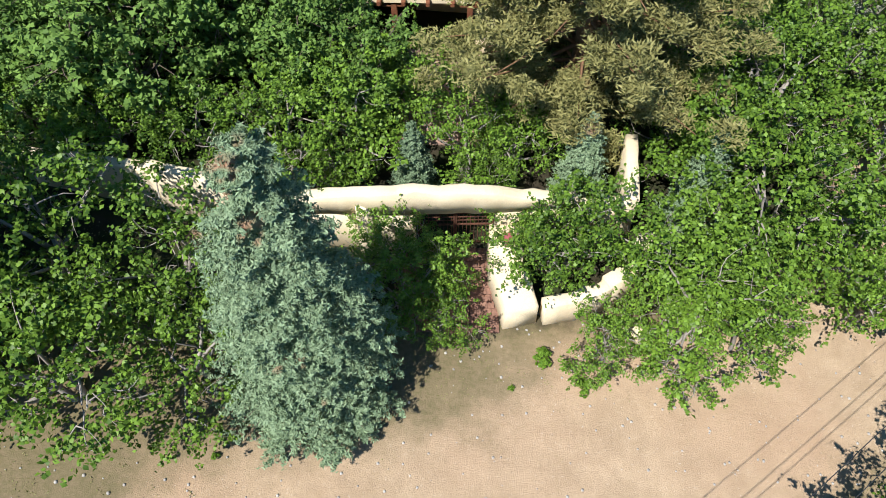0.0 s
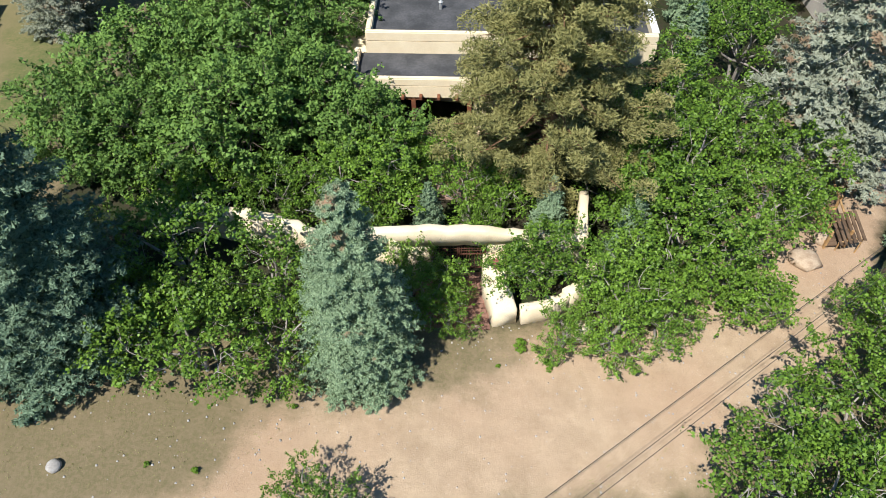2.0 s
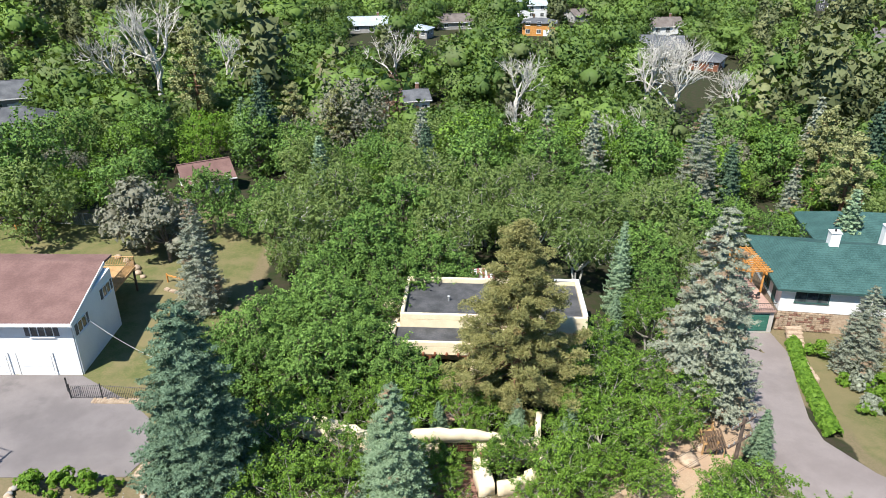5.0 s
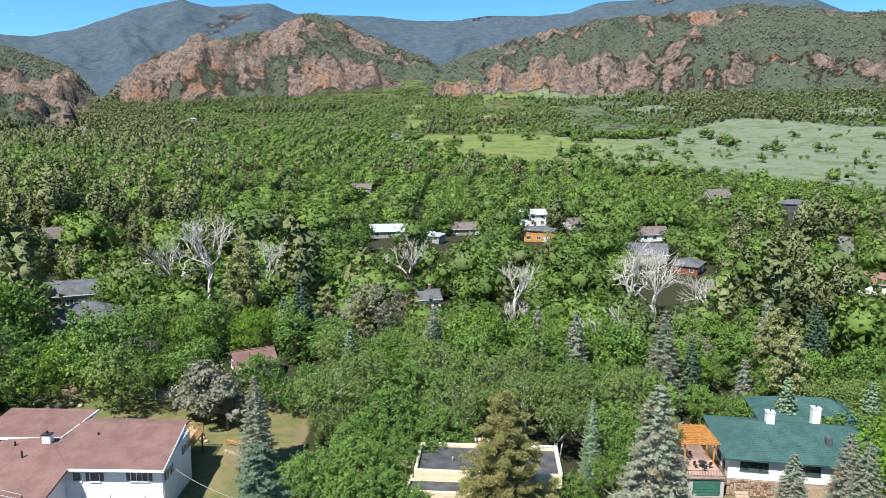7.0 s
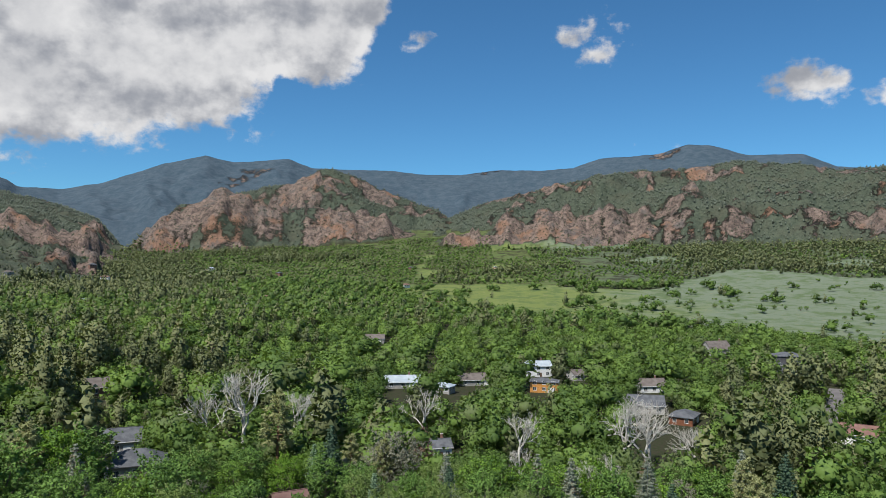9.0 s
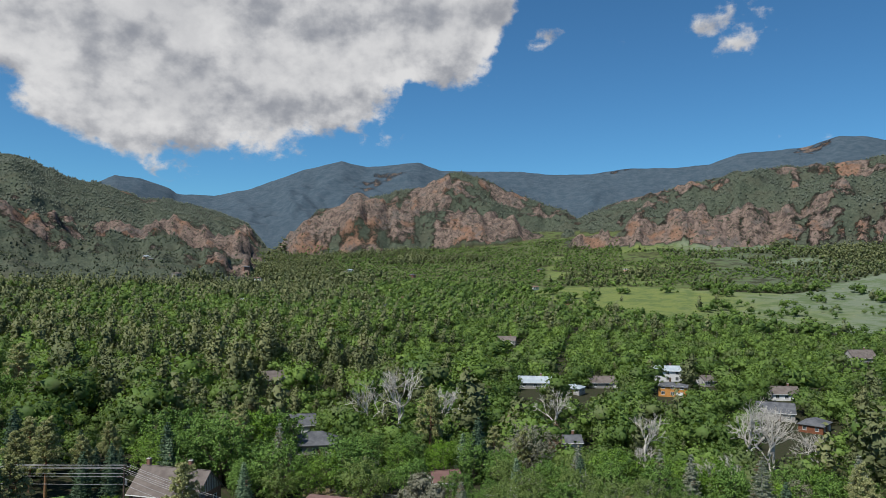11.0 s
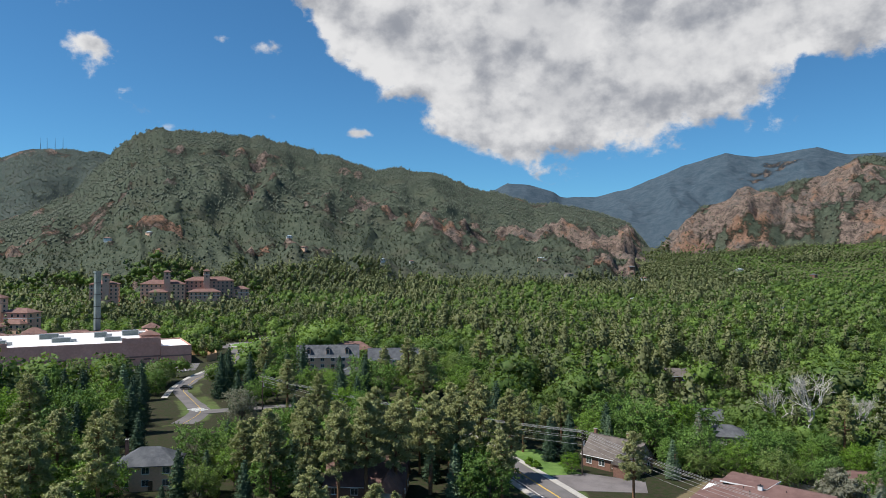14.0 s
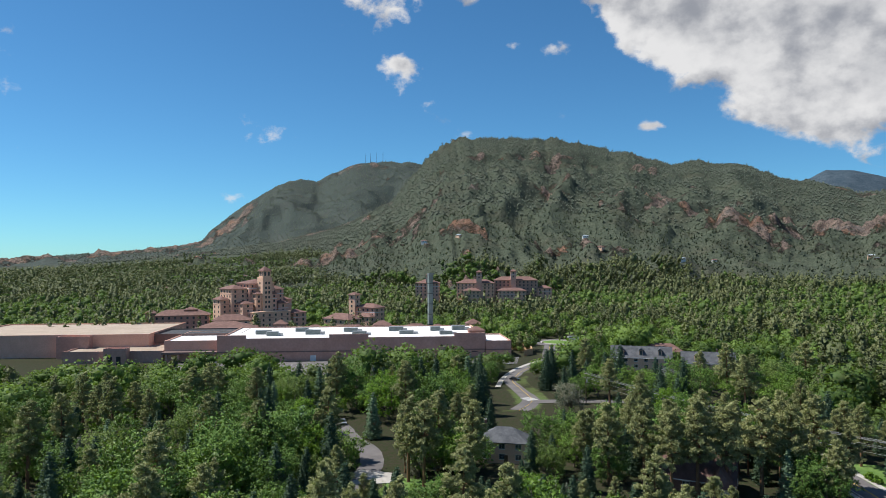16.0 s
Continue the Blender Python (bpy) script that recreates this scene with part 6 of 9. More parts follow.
    pts = [(-54, 50.5), (-48, 51.5), (-42, 51.0), (-36, 50.0), (-30, 48.0)]
    for a, b in zip(pts[:-1], pts[1:]):
        za, zb = height(*a), height(*b)
        part("post", rod((*a, za), (*a, za + 1.6), 0.04), GALV, cf)
        for q in (0.1, 1.5):
            part("rail", rod((*a, za + q), (*b, zb + q), 0.025, k=5), GALV, cf)
        n = 24
        for i in range(n):
            f, g = i / n, min(1, (i + 3) / n)
            for u, v in ((f, g), (g, f)):
                part("wire", rod((a[0] + (b[0] - a[0]) * u, a[1] + (b[1] - a[1]) * u, za + 0.1), (a[0] + (b[0] - a[0]) * v, a[1] + (b[1] - a[1]) * v, za + 1.5), 0.012, k=3), GALV, cf)
    dish = thing("satellite_dish", (-44.5, 44.0, height(-44, 44)), label="small dark satellite dish on a pole in the lawn", category="dish")
    part("pole", rod((0, 0, 0), (0, 0, 1.0), 0.04), METAL, dish)
    part("dish", rod((0, -0.1, 1.0), (0, 0.05, 1.1), 0.45, 0.1, 16), METAL, dish)


def drape(poly, lift, res=1.0):
    """A sheet over a polygon that follows the ground, with a little depth at its edge."""
    bm = bmesh.new()
    vs = [bm.verts.new((x, y, 0)) for x, y in poly]
    bm.faces.new(vs)
    bmesh.ops.triangulate(bm, faces=bm.faces)
    for _ in range(7):
        long_e = [e for e in bm.edges if e.calc_length() > res * 3]
        if not long_e:
            break
        bmesh.ops.subdivide_edges(bm, edges=long_e, cuts=1)
        bmesh.ops.triangulate(bm, faces=bm.faces)
    co = np.array([v.co[:2] for v in bm.verts])
    zz = land(co[:, 0], co[:, 1])
    for v, z in zip(bm.verts, zz):
        v.co.z = z + lift
    made = bmesh.ops.extrude_face_region(bm, geom=list(bm.faces))
    for v in made["geom"]:
        if isinstance(v, bmesh.types.BMVert):
            v.co.z -= lift + 0.15
    bmesh.ops.recalc_face_normals(bm, faces=bm.faces)
    return bm


def ribbon(line, width, lift, res=4.0):
    """A road along a line, draped on the ground."""
    P = []
    for a, b in zip(line[:-1], line[1:]):
        n = max(1, int(math.dist(a, b) / res))
        P += [(a[0] + (b[0] - a[0]) * i / n, a[1] + (b[1] - a[1]) * i / n) for i in range(n)]
    P = np.array(P + [line[-1]])
    for _ in range(2):
        P[1:-1] = P[1:-1] * 0.5 + (P[:-2] + P[2:]) * 0.25
    D = unit(np.gradient(P, axis=0))
    N = np.stack([-D[:, 1], D[:, 0]], 1)
    bm, rings = bmesh.new(), []
    zc = land(P[:, 0], P[:, 1])
    for p, n, z in zip(P, N, zc):
        w = width / 2
        rings.append([bm.verts.new((p[0] + n[0] * a, p[1] + n[1] * a, z + q)) for a, q in ((-w, lift - 0.3), (-w, lift), (-w * .4, lift + .03), (w * .4, lift + .03), (w, lift), (w, lift - 0.3))])
    for r, s in zip(rings[:-1], rings[1:]):
        for i in range(5):
            bm.faces.new((r[i], s[i], s[i + 1], r[i + 1]))
    bmesh.ops.recalc_face_normals(bm, faces=bm.faces)
    return bm


def boulder(x, y, r, seed, mat, label, group, squash=0.7):
    b = thing("boulder", (x, y, height(x, y)), seed * 40 % 360, label, "rock", group)
    smooth(part("stone", ball_bm((0, 0, r * squash * 0.45), r, seed, 2, 0.13, squash), mat, b))


def stone_ring(cx, cy, rx, ry, a0, a1, n, seed):
    """A dry-laid edging of separate stones."""
    rng = random.Random(seed)
    s = thing("stone_edging", label="ring of pale rubble stones round a planting bed", category="edging", group="stone edgings")
    for i in range(n):
        a = radians(a0 + (a1 - a0) * i / n)
        x, y = cx + math.cos(a) * rx + rng.uniform(-.08, .08), cy + math.sin(a) * ry + rng.uniform(-.08, .08)
        smooth(part("stone", ball_bm((x, y, height(x, y) + 0.1), rng.uniform(0.17, 0.30), seed + i, 1, 0.2, 0.7), STONE if i % 3 else BOULDER, s))


ranch_house()
boulder(-14.2, 3.97, 0.28, 3, BOULDER, "single grey boulder on dry grass", "boulders")
boulder(17.3, 14.2, 0.75, 5, STONE, "large tan boulder at the lane's edge", "boulders", 0.5)
boulder(18.6, 15.6, 0.45, 8, STONE, "large tan boulder at the lane's edge", "boulders")
for i, (x, y, r) in enumerate([(-31.6, 39.6, .5), (-31.0, 38.6, .4), (-32.6, 40.6, .45), (-33.4, 41.6, .35), (-34.6, 42.4, .4), (-54.0, 47.6, .6), (-52.6, 48.2, .5), (-51.2, 48.0, .4), (-55.2, 47.0, .5), (-30.2, 37.8, .3)]):
    boulder(x, y, r, 20 + i, STONE, "pale tan landscaping rock on a lawn slope", "landscaping rocks")
stone_ring(-23.4, 8.9, 4.2, 1.7, 150, 395, 40, 40)
stone_ring(-21.5, 4.4, 2.0, 1.5, 20, 210, 20, 90)
for i, (x, y, s) in enumerate([(-26.2, 9.2, 1.0), (-24.6, 9.2, 1.05), (-23.0, 9.4, 0.9), (-21.4, 9.3, 0.7)]):
    plant("garden_shrub", SHRUBS[i % 2], x, y, s, i * 70, "bright green rounded shrub in a stone-edged bed", "shrub", "bed shrubs")
e = thing("stone_curb", label="broad pale flagstone edge of a driveway", category="curb", kind="structure")
rng0 = random.Random(9)
for i in range(22):
    x, y = -26.6 + i * 0.24, 17.9 - i * 0.01
    part("stone", box(x, y, height(x, y), x + 0.22, y + rng0.uniform(0.5, 0.75), height(x, y) + 0.14, 0.03), STONE, e)
for i in range(20):
    x, y = -20.6 + 0.35 * math.sin(i / 6), 10.3 + i * 0.30
    part("stone", box(x, y, height(x, y), x + rng0.uniform(0.5, 0.8), y + 0.27, height(x, y) + 0.16, 0.03), STONE, e)


# ---- the green-roofed house ----
def green_house():
    z = -4.3
    g = thing("green_roof_house", (34.5, 38.5, z), -8.0, "white stucco house with a green shingle roof on a stone base", "house")
    part("wall", box(0, 0, 2.3, 20, 12, 5.2), WHITE, g)
    b = part("base_wall", box(0.05, 0.05, -1.5, 19.9, 11.9, 2.3), STONE, g, "rough stone base")
    rng = random.Random(12)
    for i in range(14):
        for j in range(9):
            w = 5.6 / 14
            part("stone", box(i * w + 0.02, -0.07 - rng.uniform(0, 0.05), 0.1 + j * 0.24, i * w + w * rng.uniform(0.8, 1.0), 0.05, 0.31 + j * 0.24, 0.03), STONE if rng.random() < 0.7 else BRICK, b)
    hip_roof(g, 0, 20, 0, 12, 5.2, 7.6, GREENROOF, 0.7, inset=4.6)
    hip_roof(g, 7, 20, 9, 19, 5.7, 8.3, GREENROOF, 0.6, inset=4.5, name="back_roof")
    part("wall", box(7, 12.01, 0, 20, 19, 5.7), WHITE, g)
    part("fascia", box(-0.72, -0.74, 4.98, 20.7, -0.66, 5.2), FASCIA, g)
    part("fascia", box(-0.74, -0.7, 4.98, -0.66, 12.7, 5.2), FASCIA, g)
    window(g, "s", 3.05, 3.5, 3.2, 1.35, 0.0, FASCIA, 2)
    window(g, "s", 9.5, 3.5, 2.4, 1.35, 0.0, FASCIA, 1)
    window(g, "s", 14.5, 3.5, 2.4, 1.35, 0.0, FASCIA, 1)
    door(g, "w", 2.0, 2.4, 1.0, 2.1, 0.0, FASCIA, 2)
    window(g, "w", 4.6, 2.9, 1.6, 1.8, 0.0, FASCIA, 1)
    for x, y in ((6.2, 6.0), (12.6, 8.4)):
        chimney(g, x, y, 6.4, 8.9, 1.0, 1.0, WHITE, WHITE)
    for x, y in ((15, 3.0), (16.5, 4.0), (12, 2.4)):
        part("skylight", box(x, y, 6.3, x + 0.7, y + 0.9, 7.4, 0.03), GLASS, g)
    t = thing("garage_terrace", (29.6, 38.0, z), 0, "terrace over a green garage door with a white surround", "terrace")
    part("wall", box(0, 0.0, -1.0, 4.4, 8.5, 2.5), CONCRETE, t)
    door(t, "s", 2.2, 0.15, 3.4, 2.0, 0.0, GARAGEGREEN, 5, "garage_door")
    part("floor", box(-0.3, -0.3, 2.5, 4.4, 8.7, 2.66, 0.02), surface("pink_terrace_floor", (0.34, 0.22, 0.18), (0.42, 0.29, 0.24), 1, 0.9), t)
    for z2 in (2.85, 3.55):
        part("rail", rod((-0.2, -0.2, z2), (4.3, -0.2, z2), 0.03, k=5), METAL, t)
        part("rail", rod((-0.2, -0.2, z2), (-0.2, 8.5, z2), 0.03, k=5), METAL, t)
    for i in range(24):
        part("baluster", rod((-0.2 + i * 0.19, -0.2, 2.66), (-0.2 + i * 0.19, -0.2, 3.55), 0.012, k=4), METAL, t)
    p = thing("pergola", (30.0, 41.4, z + 2.66), 0, "orange timber pergola over a furnished terrace", "pergola")
    for x in (0.1, 3.8):
        for y in (0.1, 2.6, 5.2):
            part("post", box(x - 0.09, y - 0.09, 0, x + 0.09, y + 0.09, 2.5, 0.01), ORANGEWOOD, p)
        part("beam", box(x - 0.08, -0.5, 2.5, x + 0.08, 5.8, 2.74, 0.01), ORANGEWOOD, p)
    for i in range(12):
        part("rafter", box(-0.6, -0.3 + i * 0.52, 2.74, 4.5, -0.22 + i * 0.52, 2.9), ORANGEWOOD, p)
    for i in range(7):
        part("batten", box(-0.2 + i * 0.68, -0.5, 2.9, -0.14 + i * 0.68, 5.8, 2.97), ORANGEWOOD, p)
    tb = thing("patio_table", (32.0, 40.4, z + 2.66), 0, "round dark metal patio table on a terrace", "table")
    part("tabletop", rod((0, 0, 0.70), (0, 0, 0.74), 0.55, k=16), METAL, tb)
    part("pedestal", rod((0, 0, 0), (0, 0, 0.70), 0.05), METAL, tb)
    ch = thing("patio_chair", (31.1, 40.2, z + 2.66), 30, "dark metal patio chair with a slatted back", "chair", "patio chairs")
    part("seat", box(-0.22, -0.22, 0.42, 0.22, 0.22, 0.46, 0.01), METAL, ch)
    part("backrest", box(-0.22, 0.18, 0.46, 0.22, 0.22, 0.9, 0.01), METAL, ch)
    for x in (-.2, .2):
        for y in (-.2, .2):
            part("leg", rod((x, y, 0), (x, y, .42), .015, k=5), METAL, ch)
    for x, y, a in ((32.9, 40.3, 200), (32.0, 39.4, 100), (31.4, 43.0, 20)):
        copy_thing(ch, pose(x, y, z + 2.66, 0, 0, a))
    d = thing("driveway", label="smooth mauve-grey asphalt drive falling to a garage", category="driveway", kind="structure")
    part("surface", drape([(23.2, 11.5), (23.6, 18.0), (25.0, 23.5), (27.4, 29.0), (29.2, 34.0), (29.6, 37.9), (34.0, 37.9), (33.9, 33.5), (31.6, 27.0), (29.5, 21.0), (28.9, 17.6), (30.5, 13.5), (34, 9), (34, 2), (26, 4)], 0.06), MAUVEASPHALT, d)
    hd = thing("hedge_row", label="clipped green hedge along a driveway", category="hedge", kind="stuff")
    rng = np.random.default_rng(4)
    n = 5200
    f = rng.uniform(0, 1, n)
    lx, ly = np.interp(f, [0, .5, 1], [29.2, 31.8, 34.4]), np.interp(f, [0, .5, 1], [18.2, 27.0, 35.4])
    a = rng.uniform(0, 6.28, n)
    P = np.stack([lx + 0.75 + np.cos(a) * 0.65, ly + rng.normal(size=n) * 0.2, land(lx + .7, ly) + np.abs(np.sin(a)) * 0.95], 1)
    V, F = leaf_blades(P, unit(np.stack([np.cos(a), rng.normal(size=n) * .4, np.abs(np.sin(a)) + .3], 1) + rng.normal(size=(n, 3)) * .35), 0.24, rng, 1.3, False)
    part_mesh("leaves", mesh_from("hedge_leaves", V, F, [LIME]), hd)
    sw = thing("retaining_wall", label="low dry-stone retaining wall beside steps", category="wall")
    rng = random.Random(5)
    for i in range(26):
        for j in range(3):
            x, y = 33.0 + i * 0.08, 27.0 + i * 0.36
            part("stone", box(x, y, height(x, y) + j * 0.3 - 0.1, x + rng.uniform(0.35, 0.5), y + 0.34, height(x, y) + j * 0.3 + 0.19, 0.04), STONE, sw)
    for i in range(6):
        s = thing("stone_step", (35.0 + i * 0.15, 34.2 + i * 0.55, height(35, 34) + 0.1 + i * 0.17), 0, "brown stone garden step by a house", "step", "front steps")
        part("tread", box(-0.8, -0.3, -0.3, 0.8, 0.3, 0.0, 0.02), STONE, s)
    for i, (x, y, sz) in enumerate([(36.5, 33.0, 1.2), (38.5, 30.0, 1.0), (35.8, 27.5, 0.8), (40.0, 34.0, 1.1), (37.0, 24.0, 1.0), (34.6, 22.0, 0.8)]):
        plant("garden_shrub", SHRUBS[i % 2], x, y, sz, i * 50, "leafy green garden shrub near a house", "shrub", "garden shrubs")
    for i in range(22):
        x, y = 32.4 + (i * 2.7) % 9.0 + (i % 3) * 0.3, 19.5 + (i * 3.1) % 13.5
        if x - 31 > (y - 14) * 0.30:
            plant("garden_shrub", SAGES[i % 2] if i % 3 else SHRUBS[i % 2], x + (y - 20) * 0.2, y, 0.55 + 0.3 * (i % 4), i * 70, "grey-green garden shrub beside a hedge", "shrub", "hedge garden shrubs")
    tg = thing("timber_walk", label="weathered brown board walk between tan timber rails", category="boardwalk")
    a0, a1, b0, b1 = (18.55, 15.0), (19.6, 20.0), (19.6, 15.1), (20.75, 20.4)
    for i in range(18):
        f = i / 18
        y0 = a0[1] + (a1[1] - a0[1]) * f
        x0, x1 = a0[0] + (a1[0] - a0[0]) * f, b0[0] + (b1[0] - b0[0]) * f
        zz = height(x0 + 0.5, y0) + 0.22
        part("plank", prism([(x0, y0), (x1, y0 + 0.1), (x1 + 0.05, y0 + 0.34), (x0 + 0.05, y0 + 0.24)], zz, zz + 0.05), WOODTAN if i % 6 == 3 else WOODDARK, tg)
    for p, q in ((a0, a1), (b0, b1)):
        za, zb = height(*p), height(*q)
        for up in (0.30, 0.95):
            part("rail", rod((*p, za + up), (*q, zb + up), 0.055, k=6), WOODTAN, tg)
        for f in (0.02, 0.5, 0.98):
            x, y = p[0] + (q[0] - p[0]) * f, p[1] + (q[1] - p[1]) * f
            part("post", box(x - 0.06, y - 0.06, height(x, y) - 0.2, x + 0.06, y + 0.06, height(x, y) + 1.15, 0.01), WOODTAN, tg)
    gt = thing("gate_leaf", (19.0, 14.7, height(19, 15) + 0.05), -8, "grey-brown boarded gate leaf leaning on rails", "gate")
    for i in range(6):
        part("board", box(i * 0.17, 0, 0.55 + i * 0.10, i * 0.17 + 0.155, 2.0, 0.60 + i * 0.10, 0.006), WOODDARK, gt)
    for y in (0.25, 1.6):
        part("batten", rod((0.0, y, 0.50), (1.0, y, 1.06), 0.04, k=4), WOODTAN, gt)
    for x, zt in ((0.05, 0.55), (0.98, 1.05)):
        for y in (0.25, 1.6):
            part("prop", rod((x, y, -0.2), (x, y, zt), 0.04, k=4), WOODTAN, gt)


def part_mesh(name, me, parent, label=""):
    ob = new(name, me)
    ob.parent = parent
    return tagged(ob, label)


green_house()


# ---- streets ----
st = thing("street", label="grey asphalt street with yellow centre and white edge lines", category="road", kind="structure")
part("surface", ribbon(STREET_LINE, 8.0, 0.08), STREET, st)


def stripe(parent, line, offset, width, lift, mat):
    P = np.array(line, float)
    D = unit(np.gradient(P, axis=0))
    part("line", ribbon([(p[0] - d[1] * offset, p[1] + d[0] * offset) for p, d in zip(P, D)], width, lift), mat, parent)


stripe(st, STREET_LINE, 0.12, 0.14, 0.125, YELLOW)
stripe(st, STREET_LINE, -0.12, 0.14, 0.125, YELLOW)
stripe(st, STREET_LINE, 3.3, 0.14, 0.11, PAINT)
sw = thing("sidewalk", label="pale concrete sidewalk beside the street", category="sidewalk", kind="structure")
P0 = np.array(STREET_LINE, float)
D0 = unit(np.gradient(P0, axis=0))
for off in (5.0, -5.0):
    part("slab", ribbon([(p[0] - d[1] * off, p[1] + d[0] * off) for p, d in zip(P0, D0)], 1.6, 0.16), CONCRETE, sw)
fr = thing("winding_road", label="curving mauve-grey asphalt road past a large hall", category="road", kind="structure")
part("surface", ribbon(FRONT_ROAD, 7.4, 0.08), STREET, fr)
part("spur", ribbon([(-205, -6), (-196, 8), (-188, 22)], 6.0, 0.08), STREET, fr)
stripe(fr, FRONT_ROAD, 0.0, 0.16, 0.125, YELLOW)
part("sidewalk", ribbon([(-238, -3), (-254, 8), (-276, 27), (-312, 66)], 2.2, 0.16), CONCRETE, fr)
for i in range(5):
    part("crosswalk_bar", box(-212 + i * 1.2, -8, height(-210, -5) + 0.12, -211.4 + i * 1.2, -3.5, height(-210, -5) + 0.16), PAINT, fr)
ra = thing("roundabout", (-392, 130, height(-392, 130)), label="round grassed traffic island with shrubs", category="traffic island", kind="structure")
part("road_ring", rod((0, 0, -0.3), (0, 0, 0.15), 19, 19, 40), STREET, ra)
part("curb", rod((0, 0, 0.0), (0, 0, 0.32), 11.5, 11.3, 40), CONCRETE, ra)
part("lawn", rod((0, 0, 0.2), (0, 0, 0.6), 11.1, 8.0, 40), surface("park_grass", (0.10, 0.19, 0.035), (0.16, 0.26, 0.06), 0.4, 0.95), ra)
GRASS = surface("mown_grass", (0.09, 0.17, 0.035), (0.15, 0.24, 0.06), 0.3, 0.95)
drv = thing("lane_drive", label="brownish gravel drive between lawns and pines", category="driveway", kind="structure")
part("surface", ribbon([(-212, -79), (-190, -80), (-172, -80), (-157, -86), (-146, -97), (-130, -108)], 6.5, 0.08), STREET, drv)
part("apron", drape([(-160, -88), (-152, -80), (-146, -84), (-150, -98)], 0.12), CONCRETE, drv)
lawn1 = thing("lawn", label="mown green lawn shaded by tall pines", category="lawn", kind="structure")
part("turf", drape([(-150, -82), (-128, -60), (-112, -72), (-132, -98)], 0.10), GRASS, lawn1)
part("turf", drape([(-112, 26), (-90, 17), (-84, 26), (-104, 36)], 0.10), GRASS, lawn1)
td = thing("corner_drive", label="grey driveway apron before a brick house", category="driveway", kind="structure")
part("surface", drape([(-92, 18), (-80, 12.5), (-66, 24), (-70, 31), (-84, 27)], 0.07), ASPHALT, td)
lot = thing("parking_lot", label="grey parking lot with white bay lines", category="parking lot", kind="structure")
HX, HY = np.array((0.339, 0.941)), np.array((-0.941, 0.339))


def hall_at(u, v):
    p = np.array((-337.0, 61.4)) + HX * u + HY * v
    return float(p[0]), float(p[1])


part("surface", drape([hall_at(4, -2), hall_at(-100, -2), hall_at(-190, -2), hall_at(-190, -62), hall_at(-60, -52), hall_at(-4, -38)], 0.15, 4.0), STREET, lot)
for r in range(2):
    for i in range(44):
        a, b = hall_at(-8 - i * 2.8, -14 - r * 20), hall_at(-8 - i * 2.8, -19.5 - r * 20)
        part("bay_line", ribbon([a, b], 0.2, 0.36), PAINT, lot)


